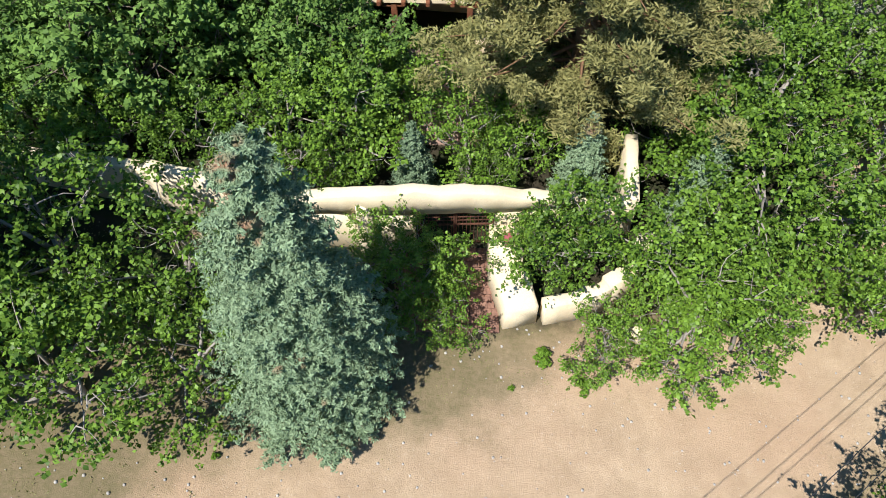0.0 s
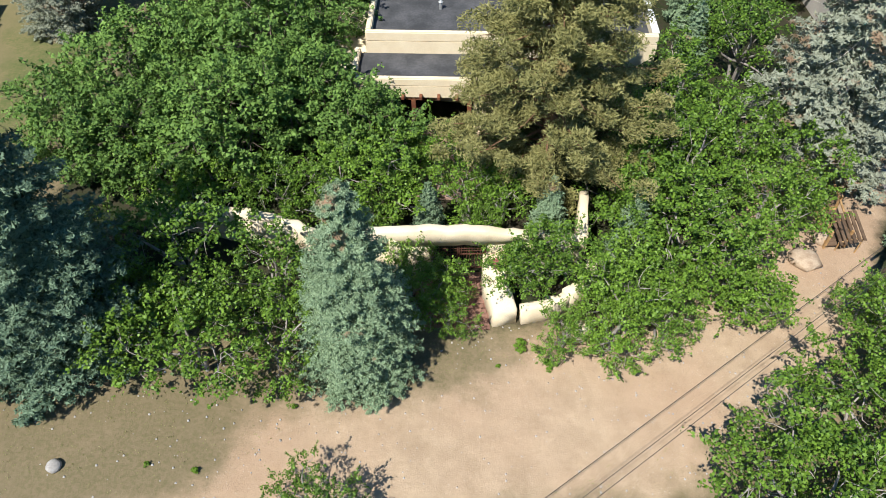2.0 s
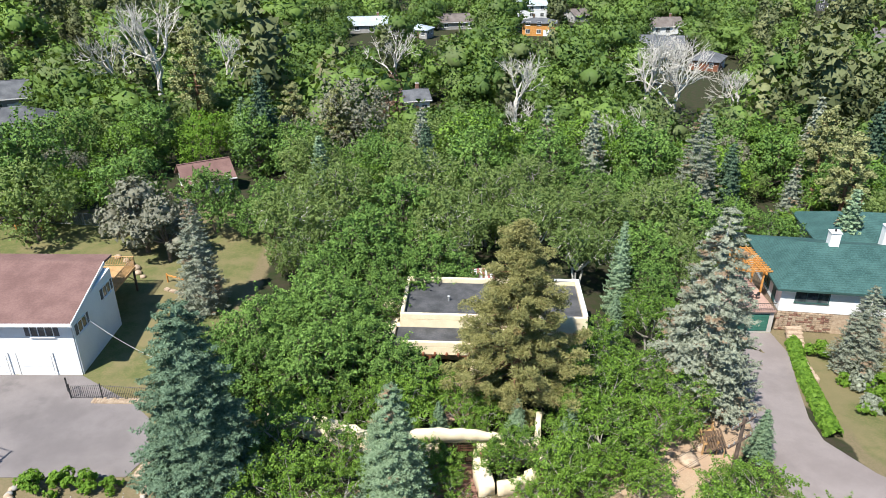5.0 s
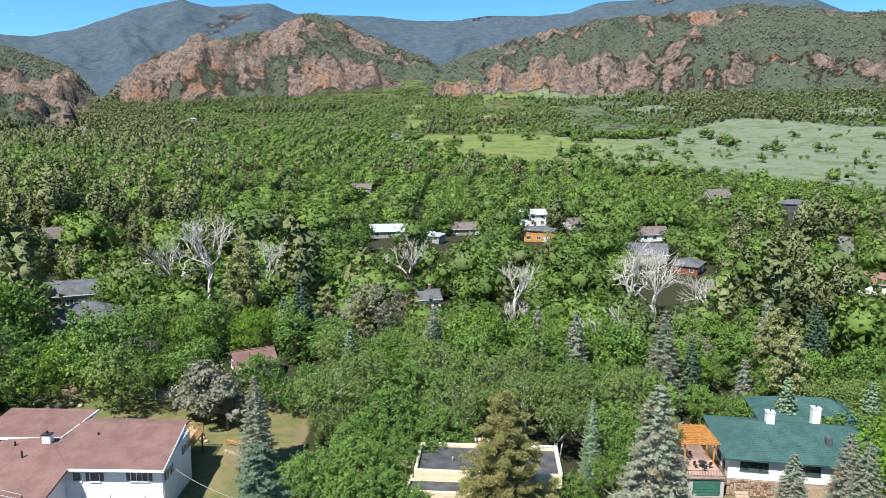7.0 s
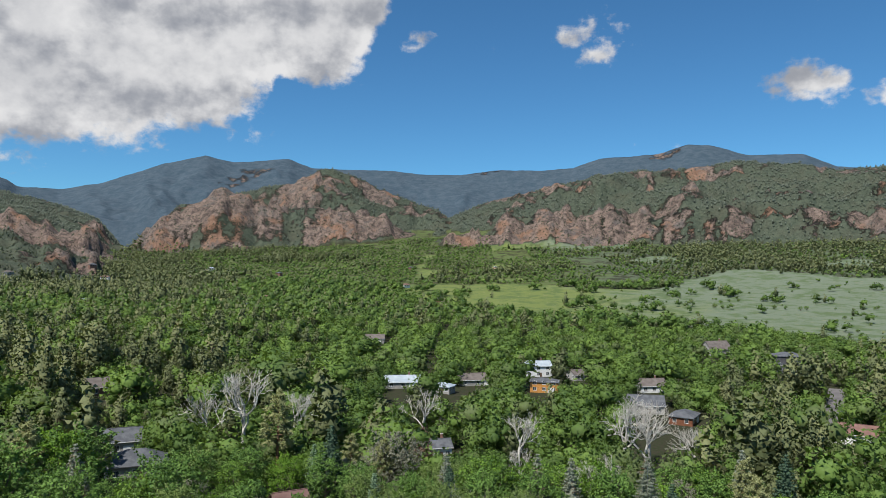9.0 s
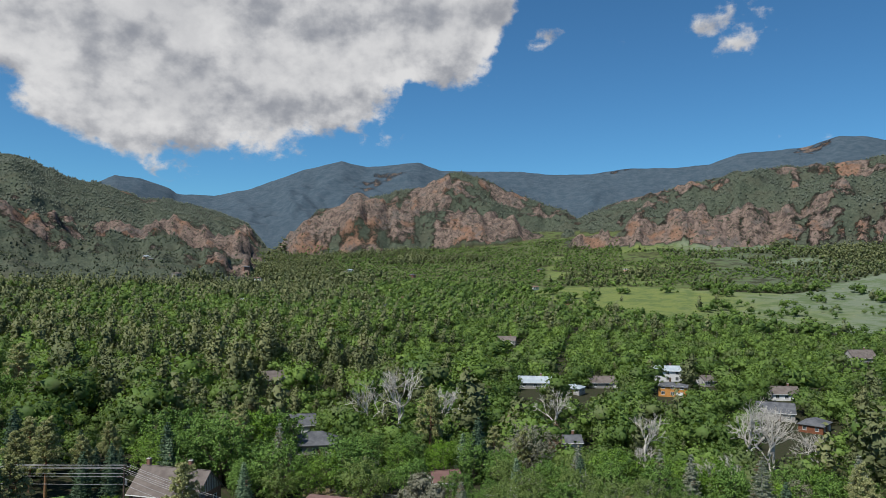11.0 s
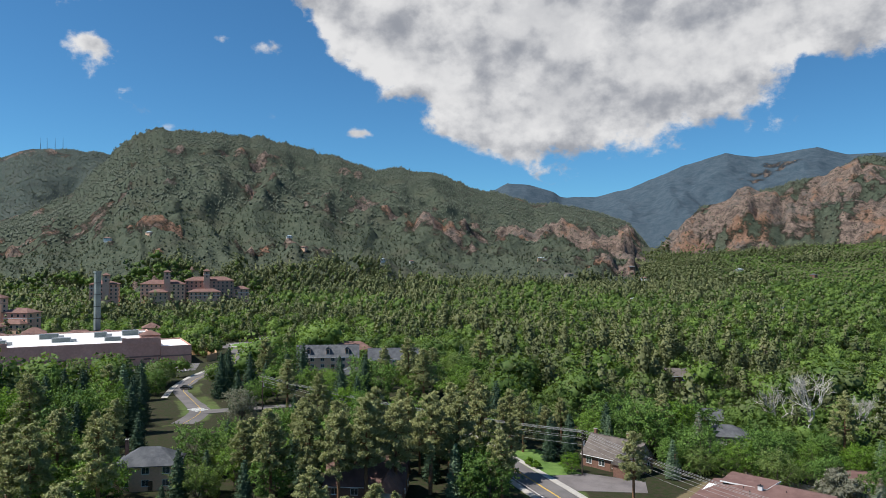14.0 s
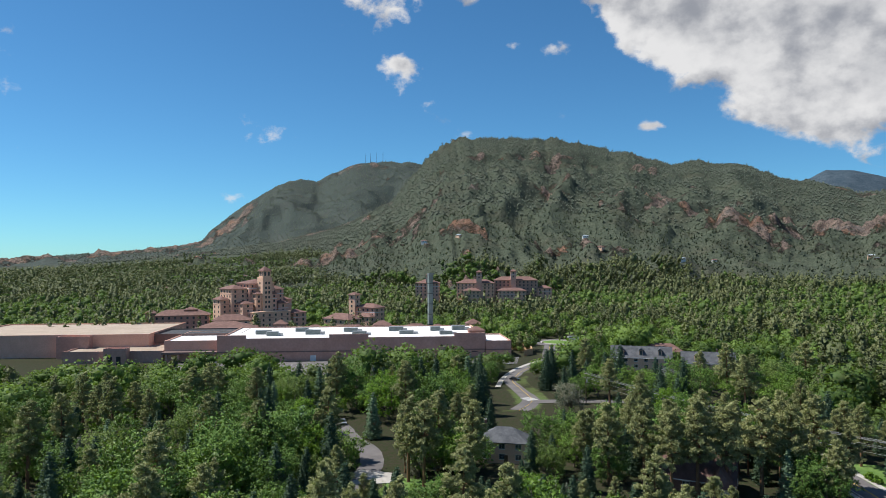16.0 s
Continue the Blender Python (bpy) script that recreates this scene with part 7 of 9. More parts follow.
# ---- the exhibition hall and hotel ----
def exhibition_hall():
    x, y = hall_at(0, 0)
    h = thing("exhibition_hall", (x, y, 0.6), 70.2, "long low mauve stucco hall with a white flat roof", "hall")

    def block(x0, y0, x1, y1, top, mat, roof=None, parapet=0.9):
        part("wall", box(x0, y0, -1, x1, y1, top - parapet), mat, h)
        if roof:
            part("roof", box(x0 + 0.4, y0 + 0.4, top - parapet, x1 - 0.4, y1 - 0.4, top - parapet + 0.15), roof, h)
        for a in ((x0, y0, x1, y0 + 0.4), (x0, y1 - 0.4, x1, y1), (x0, y0 + 0.4, x0 + 0.4, y1 - 0.4), (x1 - 0.4, y0 + 0.4, x1, y1 - 0.4)):
            part("parapet", box(a[0], a[1], top - parapet, a[2], a[3], top), mat, h)

    block(-166, 0.6, -15, 72, 13.3, MAUVE, WHITEROOF)
    block(-14.9, 0, 0, 40, 10.6, MAUVE, WHITEROOF)
    for a, b in ((-166, -150), (-104, -82), (-33, -15)):
        part("raised_parapet", box(a, 0.2, 12.2, b, 1.0, 15.2, 0.05), MAUVE, h)
    part("tower", box(-24, 3, 12, -15, 11, 16.2, 0.05), MAUVE, h)
    hip_roof(h, -24, -15, 3, 11, 16.2, 18.4, REDTILE, 0.6, name="tower_roof")
    part("band", box(-166.1, 0.35, 5.4, -15, 0.62, 6.0), MAUVEDARK, h)
    part("band", box(-14.9, -0.2, 5.2, 0.2, 0.02, 5.8), MAUVEDARK, h)
    part("side_wall", box(-15.2, 0.7, 10.5, -14.7, 71.9, 13.4), PINKSTUCCO, h)
    for i in range(9):
        u = -66 + i * 7.2
        part("light_slot", box(u, 0.3, 4.2, u + 3.2, 0.65, 4.7), METAL, h)
        part("downpipe", box(u - 1.0, 0.4, 0, u - 0.8, 0.62, 5.4), GALV, h)
    door(h, "s", -113, -0.5, 3.2, 4.0, 0.6, WHITE, 4)
    rng = random.Random(6)
    for u, v in ((-150, 30), (-142, 20), (-128, 44), (-120, 26), (-98, 40), (-92, 18), (-70, 42), (-64, 22), (-44, 40), (-40, 18), (-30, 44)):
        w, d, t = rng.uniform(6, 10), rng.uniform(3, 4.5), rng.uniform(1.9, 3.0)
        m = part("roof_unit", box(u, v, 12.5, u + w, v + d, 12.5 + t, 0.05), GALV, h, "pale grey roof machine")
        part("duct", box(u + w, v + 0.8, 12.5, u + w + 2.5, v + d - 0.8, 12.5 + t * 0.6, 0.05), GALV, m)
        part("louvre", box(u + 0.4, v - 0.06, 12.8, u + w - 0.4, v, 12.4 + t), STACKPAINT, m)
    # loading wing and older hall
    block(-196, 6, -166.1, 60, 12.0, PINKSTUCCO, WHITEROOF)
    part("canopy", box(-196, 0, 5.0, -166.2, 6, 6.2, 0.05), MAUVEDARK, h)
    for i in range(5):
        part("column", box(-194 + i * 6.5, 0.3, -0.5, -193 + i * 6.5, 1.2, 5.0), MAUVE, h)
    block(-250, 4, -196.2, 40, 6.8, MAUVE, surface("tan_gravel_roof", (0.36, 0.28, 0.21), (0.44, 0.35, 0.27), 0.1, 0.9))
    block(-226, -2, -214, 4, 9.0, MAUVE)
    for u in (-222.5, -218):
        door(h, "s", u, -0.5, 2.4, 5.0, -2.0, METAL, 0, "arched_door")
    block(-330, 30, -212, 110, 13.6, PINKSTUCCO, surface("tan_membrane_roof", (0.40, 0.32, 0.25), (0.48, 0.39, 0.31), 0.1, 0.9))
    block(-262, 24, -244, 32, 13.0, MAUVE)
    block(-212, 40, -160, 74, 12.6, MAUVEDARK, ROOFTAR)
    hip_roof(h, -200, -160, 74, 100, 11.5, 16.0, REDTILE, 0.5, name="back_roof")
    r = thing("ramp_wall", (-337, 61.4, 0.6), 70.2, "curved tan stucco wall beside a ramp", "wall")
    pts = [(4, 44), (12, 36), (16, 24), (14, 10), (8, 2)]
    for a, b in zip(pts[:-1], pts[1:]):
        part("wall", prism([a, b, (b[0] + 0.8, b[1] + 0.5), (a[0] + 0.8, a[1] + 0.5)], -1, 4.6), surface("tan_stucco", (0.50, 0.31, 0.17), (0.56, 0.36, 0.21), 0.3, 0.9), r)
    s = thing("chimney_stack", (-427.5, 50.3, 1.5), 0, "tall square green-grey steel stack", "stack")
    part("shaft", box(-1.5, -1.5, -1, 1.5, 1.5, 46.0, 0.15), STACKPAINT, s)
    part("rim", box(-1.8, -1.8, 46.0, 1.8, 1.8, 47.2, 0.1), STACKPAINT, s)
    for i in range(6):
        part("band", box(-1.58, -1.58, 5 + i * 7, 1.58, 1.58, 5.35 + i * 7), METAL, s)
    # service buildings with tile roofs behind the hall
    rng = random.Random(8)
    for i, (u, v, w, d, t) in enumerate([(-14, 96, 10, 9, 15), (-58, 98, 16, 8, 12), (-80, 96, 12, 9, 14.5), (-104, 100, 18, 8, 11.5), (-128, 96, 14, 10, 12), (-150, 100, 9, 8, 15.5), (-40, 104, 12, 10, 11)]):
        x, y = hall_at(u, v)
        b = thing("service_building", (x, y, 0.5), 70.2, "small pink stucco building with a red tile hip roof", "building", "tile-roofed service buildings")
        part("wall", box(0, 0, -1, w, d, t - 3), PINKSTUCCO, b)
        hip_roof(b, 0, w, 0, d, t - 3, t, REDTILE, 0.7)
        for k in range(int(w / 4)):
            window(b, "s", 2 + k * 4, t - 6, 1.6, 1.6, 0.0, WHITE, 0, False)


def hotel_block(name, x, y, turn, parts, label, lift=0.0):
    """A hotel wing: stacked blocks with rows of windows and tile roofs."""
    h = thing(name, (x, y, height(x, y) + lift), turn, label, "hotel")
    for x0, y0, x1, y1, top, storeys, roof, mat in parts:
        part("wall", box(x0, y0, -4 - lift, x1, y1, top), mat, h)
        if roof:
            hip_roof(h, x0, x1, y0, y1, top, top + roof, REDTILE, 1.0)
        else:
            part("cornice", box(x0 - 0.4, y0 - 0.4, top, x1 + 0.4, y1 + 0.4, top + 0.7), mat, h)
        n = max(1, int((x1 - x0) / 4.2))
        for s in range(storeys):
            z = top - 3.0 - s * 3.7
            if z < 4:
                break
            for k in range(n):
                u = x0 + (x1 - x0) * (k + 0.5) / n
                w = part("window", facing_box("s", u - 0.75, z, u + 0.75, z + 1.9, y0, 0.06), GLASS, h)
        for s in range(storeys):
            z = top - 3.0 - s * 3.7
            if z < 4:
                break
            m = max(1, int((y1 - y0) / 4.6))
            for k in range(m):
                v = y0 + (y1 - y0) * (k + 0.5) / m
                part("window", facing_box("e", v - 0.75, z, v + 0.75, z + 1.9, x1, 0.06), GLASS, h)
        part("string_course", box(x0 - 0.12, y0 - 0.12, top - 4.1, x1 + 0.12, y1 + 0.12, top - 3.75), WHITE if mat is PINKSTUCCO else MAUVE, h)
    return h


TANPINK = surface("tan_pink_stucco", (0.78, 0.50, 0.345), (0.83, 0.56, 0.41), 0.2, 0.9)


def grand_hotel():
    h = hotel_block("grand_hotel", -556, -44, 20, [(-12, -11, 8, 11, 39, 8, 3.2, PINKSTUCCO), (-14, -24, 4, -11, 35, 8, 3, TANPINK), (-14, 11, 4, 22, 34, 7, 3, PINKSTUCCO), (-12, -31, 0, -24, 27, 5, 2.4, TANPINK),
                                                   (-10, 22, 2, 31, 25, 5, 2.4, PINKSTUCCO), (8, -9, 15, -4.5, 31, 6, 2, TANPINK), (8, 4.5, 15, 9, 31, 6, 2, PINKSTUCCO), (4, -20, 14, -11, 24, 5, 2.2, TANPINK),
                                                   (4, 11, 14, 20, 23, 5, 2.2, PINKSTUCCO), (14, -16, 24, 16, 17, 3, 0, TANPINK), (2, 24, 16, 36, 15, 3, 2.4, PINKSTUCCO)], "tall pink stucco hotel with stepped tile roofs and a tower")
    part("tower", box(8.02, -4.2, 0, 16.5, 4.2, 44, 0.1), TANPINK, h)
    for k in range(6):
        for u in (-2.2, 0.6):
            part("window", facing_box("e", u, 20 + k * 3.7, u + 1.5, 21.9 + k * 3.7, 16.5, 0.06), GLASS, h)
        part("window", facing_box("s", 11.4, 20 + k * 3.7, 12.9, 21.9 + k * 3.7, -4.2, 0.06), GLASS, h)
    t = part("belfry", box(9.0, -3.2, 44, 15.5, 3.2, 49, 0.1), TANPINK, h)
    for u in (-2.4, 0.8):
        part("arch", facing_box("e", u, 45, u + 1.6, 48.2, 15.5, 0.08), GLASS, t)
    for u in (9.9, 12.9):
        part("arch", facing_box("s", u, 45, u + 1.6, 48.2, -3.2, 0.08), GLASS, t)
    hip_roof(h, 9.0, 15.5, -3.2, 3.2, 49, 52.5, REDTILE, 0.9, name="tower_roof")
    part("finial", rod((12.2, 0, 52.5), (12.2, 0, 57), 0.25, 0.05), GALV, h)
    hotel_block("hotel_wing", -560, -100, 80, [(-20, 0, 20, 16, 15, 3, 4, MAUVE), (-26, 2, -20, 12, 17, 3, 2.5, MAUVE), (2, 6, 10, 14, 19, 1, 2, MAUVE)], "low mauve hotel wing with a tile roof")
    hotel_block("hotel_wing", -520, -70, 76, [(-12, 0, 14, 14, 13, 2, 4, TANPINK)], "low mauve hotel wing with a tile roof")
    hotel_block("hotel_lodge", -500, 2, 30, [(-9, 0, 16, 13, 13, 3, 4, TANPINK)], "tan stucco lodge with a tile roof")
    hotel_block("tower_lodge", -538, 31, 30, [(-4, -2, 2.5, 4.5, 29, 5, 2.2, TANPINK), (2.5, 0, 22, 12, 19, 4, 3, PINKSTUCCO), (8, -6, 22, 0, 12, 2, 2.5, TANPINK)], "tan and pink lodge with a slim square tower")
    hotel_block("far_hotel", -684, 213, 62, [(-62, 0, -36, 20, 21, 4, 4, PINKSTUCCO), (-50, -3, -44, 3, 30, 2, 2.5, PINKSTUCCO), (-16, 0, 26, 18, 21, 4, 4, TANPINK), (26, 4, 74, 20, 24, 5, 4, MAUVE), (6, -2, 12, 4, 33, 2, 2.5, PINKSTUCCO),
                                             (44, 0, 50, 6, 34, 2, 2.5, PINKSTUCCO), (-8, -12, 10, 0, 13, 3, 3, TANPINK), (30, -10, 60, 2, 13, 3, 3, PINKSTUCCO), (74, 6, 90, 18, 15, 3, 3, PINKSTUCCO)], "sprawling pink hotel with tile roofs and cupolas", lift=7.0)
    rng = random.Random(44)
    for i in range(7):
        x, y = -470 - rng.uniform(0, 60), -205 - i * 13
        b = thing("townhouse", (x, y, height(x, y)), 75 + rng.uniform(-8, 8), "brown-roofed townhouse among trees", "house", "townhouses")
        part("wall", box(-7, -5, -1, 7, 5, 7), TANPINK, b)
        gable_roof(b, -7, 7, -5, 5, 7, 10.5, BROWNROOF)
        for u in (-4, 0, 4):
            window(b, "s", u, 4.5, 1.5, 1.4, -5, WHITE, 0, False)


exhibition_hall()
grand_hotel()


# ---- houses ----
def cottage(name, x, y, turn, w, d, eave, ridge, wall, roof, label, group="", hip=False, chim=None, axis="x", z=None, wins=3, dormers=0, garage=False):
    h = thing(name, (x, y, height(x, y) if z is None else z), turn, label, "house", group)
    part("wall", box(-w / 2, -d / 2, -1.5, w / 2, d / 2, eave), wall, h)
    if hip:
        hip_roof(h, -w / 2, w / 2, -d / 2, d / 2, eave, ridge, roof, 0.5)
    else:
        gable_roof(h, -w / 2, w / 2, -d / 2, d / 2, eave, ridge, roof, 0.45, axis)
    for s in range(2 if eave > 4.5 else 1):
        for k in range(wins):
            u = -w / 2 + w * (k + 0.5) / wins
            window(h, "s", u, 1.0 + s * 2.7, min(1.5, w / wins * 0.5), 1.3, -d / 2, WHITE, 1)
        for k in range(2):
            window(h, "e", -d / 4 + k * d / 2, 1.0 + s * 2.7, 1.1, 1.2, w / 2, WHITE, 0)
            window(h, "w", -d / 4 + k * d / 2, 1.0 + s * 2.7, 1.1, 1.2, -w / 2, WHITE, 0)
    if garage:
        door(h, "s", w * 0.25, 0, 2.7, 2.2, -d / 2 - 0.02, WHITE, 4, "garage_door")
    else:
        door(h, "s", w * 0.08, 0, 1.0, 2.1, -d / 2 - 0.02, WOODDARK, 2)
    for c in chim or ():
        chimney(h, c[0], c[1], eave, ridge + 1.1)
    for k in range(dormers):
        u = -w / 2 + w * (k + 0.6) / (dormers + 0.2)
        m = (eave + ridge) / 2
        dm = part("dormer", box(u - 0.8, -d / 2 + 0.9, eave, u + 0.8, -d / 2 + 3.4, m + 0.9), wall, h)
        part("dormer_roof", prism_y([(u - 1.1, m + 0.8), (u + 1.1, m + 0.8), (u, m + 1.8)], -d / 2 + 0.7, -d / 2 + 3.6), roof, dm)
        part("dormer_window", facing_box("s", u - 0.5, eave + 0.9, u + 0.5, m + 0.6, -d / 2 + 0.9, 0.05), GLASS, dm)
        part("dormer_trim", facing_box("s", u - 0.62, eave + 0.78, u + 0.62, eave + 0.9, -d / 2 + 0.9, 0.08), WHITE, dm)
    return h


def tudor_house():
    h = cottage("brick_house", -80.5, 37.0, -2, 14.5, 9.0, 3.4, 7.4, BRICK, TANROOF, "brown brick house with a steep taupe roof and timbered gable", chim=((-6.6, 0.6), (2.2, 1.6)), wins=4)
    part("wing", box(3.2, -7.5, -1, 7.2, -4.5, 3.0), BRICK, h)
    part("wing_roof", prism_y([(2.7, 2.9), (7.7, 2.9), (5.2, 5.8)], -7.9, -1.5), TANROOF, h)
    part("gable_front", prism_y([(3.2, 3.0), (7.2, 3.0), (5.2, 5.4)], -7.62, -7.5), GREYSTUCCO, h, "grey half-timbered gable")
    for i in range(9):
        u = 3.4 + i * 0.45
        t = 3.0 + 2.4 * (1 - abs(u - 5.2) / 2.0)
        if t > 3.2:
            part("timber", box(u, -7.68, 3.0, u + 0.12, -7.62, t - 0.05), WOODDARK, h)
    part("side_gable", prism_x([(-4.4, 3.4), (4.4, 3.4), (0, 7.2)], 7.26, 7.34), GREYSTUCCO, h, "grey half-timbered gable")
    for i in range(14):
        v = -4.0 + i * 0.6
        t = 3.4 + 3.8 * (1 - abs(v) / 4.4)
        part("timber", box(7.34, v, 3.4, 7.40, v + 0.12, t - 0.1), WOODDARK, h)


tudor_house()
cottage("pine_house", -150.5, -50.0, 52, 13, 9, 5.4, 8.6, TANPINK, GREYROOF, "tan house with a grey shingle roof under pines", hip=True, chim=((-5.6, 2.6),), wins=3)
b1 = cottage("gabled_house", -111.0, -19.5, 38, 17, 10, 3.2, 7.8, BRICK, BROWNROOF, "brown-roofed house with an orange chimney among pines", chim=((-1.2, -0.6),), wins=4)
part("front_wing", box(3.5, -9.0, -1, 8.2, -5.0, 3.0), GREYSTUCCO, b1)
part("front_roof", prism_y([(3.0, 2.9), (8.7, 2.9), (5.85, 7.0)], -9.5, 0), BROWNROOF, b1)
part("front_gable", prism_y([(3.5, 3.0), (8.2, 3.0), (5.85, 6.6)], -9.1, -9.0), GREYSTUCCO, b1)
part("gable_window", facing_box("s", 5.4, 3.6, 6.3, 4.9, -9.1, 0.06), GLASS, b1)
m1 = cottage("mansion", -236.0, 70.0, 49, 26, 11, 5.6, 10.0, TANPINK, GREYROOF, "large tan house with grey roof, dormers and white trim", dormers=3, wins=6)
m2 = cottage("mansion_wing", -218.0, 92.0, 49, 22, 10, 5.0, 9.2, TANPINK, GREYROOF, "tan wing of a large house with dormers", dormers=2, wins=5, chim=((4.0, 1.0),))
cottage("mansion_gatehouse", -206.0, 58.0, 49, 9, 8, 3.0, 6.0, GREYSTUCCO, GREYROOF, "small grey-roofed house beside a mansion", hip=True)
cottage("villa", -262.0, 106.0, 49, 20, 12, 6.0, 9.5, PINKSTUCCO, REDTILE, "pink villa with a brown hip roof", hip=True, wins=5)
WEST = [(-26, 240, 10, 15, 9, 3.0, 5.2, GREYSTUCCO, PALEROOF, False), (-8, 236, -20, 8, 7, 2.8, 4.2, GREYSTUCCO, PALEROOF, True), (6, 262, 15, 17, 9, 3.0, 5.4, GREYSTUCCO, TANROOF, False),
        (37, 292, 12, 14, 9, 5.6, 7.6, WHITE, PALEROOF, False), (36, 246, -10, 12, 8, 4.6, 6.0, ORANGEWOOD, GREYROOF, True), (58, 282, 25, 12, 8, 3.0, 5.0, GREYSTUCCO, TANROOF, False),
        (83, 250, 10, 12, 8, 3.2, 5.8, WHITE, TANROOF, False), (69, 204, -8, 13, 9, 3.4, 6.4, GREYSTUCCO, GREYROOF, False), (78, 186, 60, 11, 8, 2.8, 4.6, WOODRED, GREYROOF, True),
        (162, 392, 20, 16, 10, 4.5, 9.0, GREYSTUCCO, TANROOF, False), (175, 320, -12, 15, 11, 8.5, 10.5, DARKSIDING, GREYROOF, True)]
WEST2 = [(124, 160, -30, 13, 9, 3.4, 5.8, WHITE, REDTILE, False), (132, 132, 10, 10, 8, 3.0, 5.2, GREYSTUCCO, GREYROOF, False), (-76, 98, 25, 13, 9, 3.2, 6.0, GREYSTUCCO, GREYROOF, True), (-92, 121, 25, 12, 8, 3.6, 6.2, GREYSTUCCO, GREYROOF, False),
         (-7, 132, 15, 7, 6, 3.6, 5.2, WHITE, GREYROOF, False), (-32, 65, 30, 6, 5, 2.4, 4.0, WOODDARK, BROWNROOF, False), (-130, 190, 40, 14, 9, 3.2, 6.0, BRICK, TANROOF, False), (-60, 420, 0, 13, 9, 3.4, 6, GREYSTUCCO, TANROOF, False)]
for i, (x, y, turn, w, d, eave, ridge, wl, rf, hip) in enumerate(WEST + WEST2):
    cottage("valley_house", x, y, turn, w, d, eave, ridge, wl, rf, "%s house half hidden by valley trees" % ("hip-roofed" if hip else "gable-roofed"), "valley houses", hip=hip, chim=((w * 0.2, 0.5),) if i % 3 == 0 else None, garage=i % 2 == 0)
rng1 = random.Random(77)
far_walls, far_roofs = (WHITE, TANPINK, GREYSTUCCO, BRICK), (REDTILE, TANROOF, PALEROOF, GREYROOF)
for i in range(56):
    a, dd = radians(rng1.uniform(-92, 4)), rng1.uniform(560, 1350)
    x, y = CENTRE[0] + dd * math.sin(a), CENTRE[1] + dd * math.cos(a)
    h = thing("hillside_house", (x, y, height(x, y) + 0.8), rng1.uniform(0, 90), "pale house scattered among hillside pines", "house", "hillside houses")
    w, d = rng1.uniform(8, 13), rng1.uniform(6, 8)
    part("wall", box(-w / 2, -d / 2, -4, w / 2, d / 2, 3.4), far_walls[i % 4], h)
    hip_roof(h, -w / 2, w / 2, -d / 2, d / 2, 3.4, 5.2, far_roofs[(i // 2) % 4], 0.6)
    for u in (-0.3, 0.0, 0.3):
        part("window", facing_box("s", u * w - 0.8, 1.2, u * w + 0.8, 3.0, -d / 2, 0.06), GLASS, h)
ws = thing("west_street", label="straight grey residential street between trees", category="road", kind="structure")
WEST_STREET = [(101, 142), (108, 153), (131, 190), (152, 228), (171, 263)]
part("surface", ribbon(WEST_STREET, 6.6, 0.1), STREET, ws)
part("sidewalk", ribbon([(x - 5.5, y + 2.5) for x, y in WEST_STREET], 1.8, 0.2), CONCRETE, ws)


# ---- cars, poles and cables ----
def car(x, y, turn, paint, label, long=4.6, tall=1.5, van=False):
    c = thing("van" if van else "car", (x, y, height(x, y) + 0.12), turn, label, "van" if van else "car", "parked cars")
    hw = 0.92 if not van else 1.1
    bm = prism_y([(-long / 2, 0.35), (long / 2, 0.35), (long / 2, 0.75), (long * 0.30, 0.92), (-long * 0.44, 0.95), (-long / 2, 0.8)] if not van else [(-long / 2, 0.4), (long / 2, 0.4), (long / 2, 1.2), (long * 0.42, tall), (-long / 2, tall)], -hw, hw)
    bmesh.ops.bevel(bm, geom=bm.edges[:], offset=0.07, segments=2, affect="EDGES")
    part("body", bm, paint, c)
    if not van:
        cab = prism_y([(-long * 0.40, 0.9), (long * 0.24, 0.9), (long * 0.08, tall), (-long * 0.28, tall)], -hw * 0.86, hw * 0.86)
        bmesh.ops.bevel(cab, geom=cab.edges[:], offset=0.06, segments=2, affect="EDGES")
        part("cabin", cab, GLASS, c)
        part("roof", box(-long * 0.27, -hw * 0.8, tall - 0.02, long * 0.07, hw * 0.8, tall + 0.03, 0.015), paint, c)
    else:
        part("side_glass", box(-long * 0.44, -hw - 0.01, tall * 0.6, long * 0.36, hw + 0.01, tall * 0.85), GLASS, c)
        part("windscreen", box(long * 0.43, -hw * 0.9, tall * 0.55, long * 0.46, hw * 0.9, tall * 0.85), GLASS, c)
    for wx in (-long * 0.31, long * 0.31):
        for wy in (-hw + 0.08, hw - 0.08):
            w = part("wheel", rod((wx, wy - 0.11, 0.33), (wx, wy + 0.11, 0.33), 0.33, k=16), METAL, c)
            part("rim", rod((wx, wy - 0.12, 0.33), (wx, wy + 0.12, 0.33), 0.19, k=12), GALV, w)
    for wy in (-0.6, 0.6):
        part("headlight", box(long / 2 - 0.04, wy - 0.18, 0.62, long / 2 + 0.015, wy + 0.18, 0.74), PAINT, c)
        part("tail_light", box(-long / 2 - 0.015, wy - 0.15, 0.66, -long / 2 + 0.04, wy + 0.15, 0.80), REDSTRIPE, c)


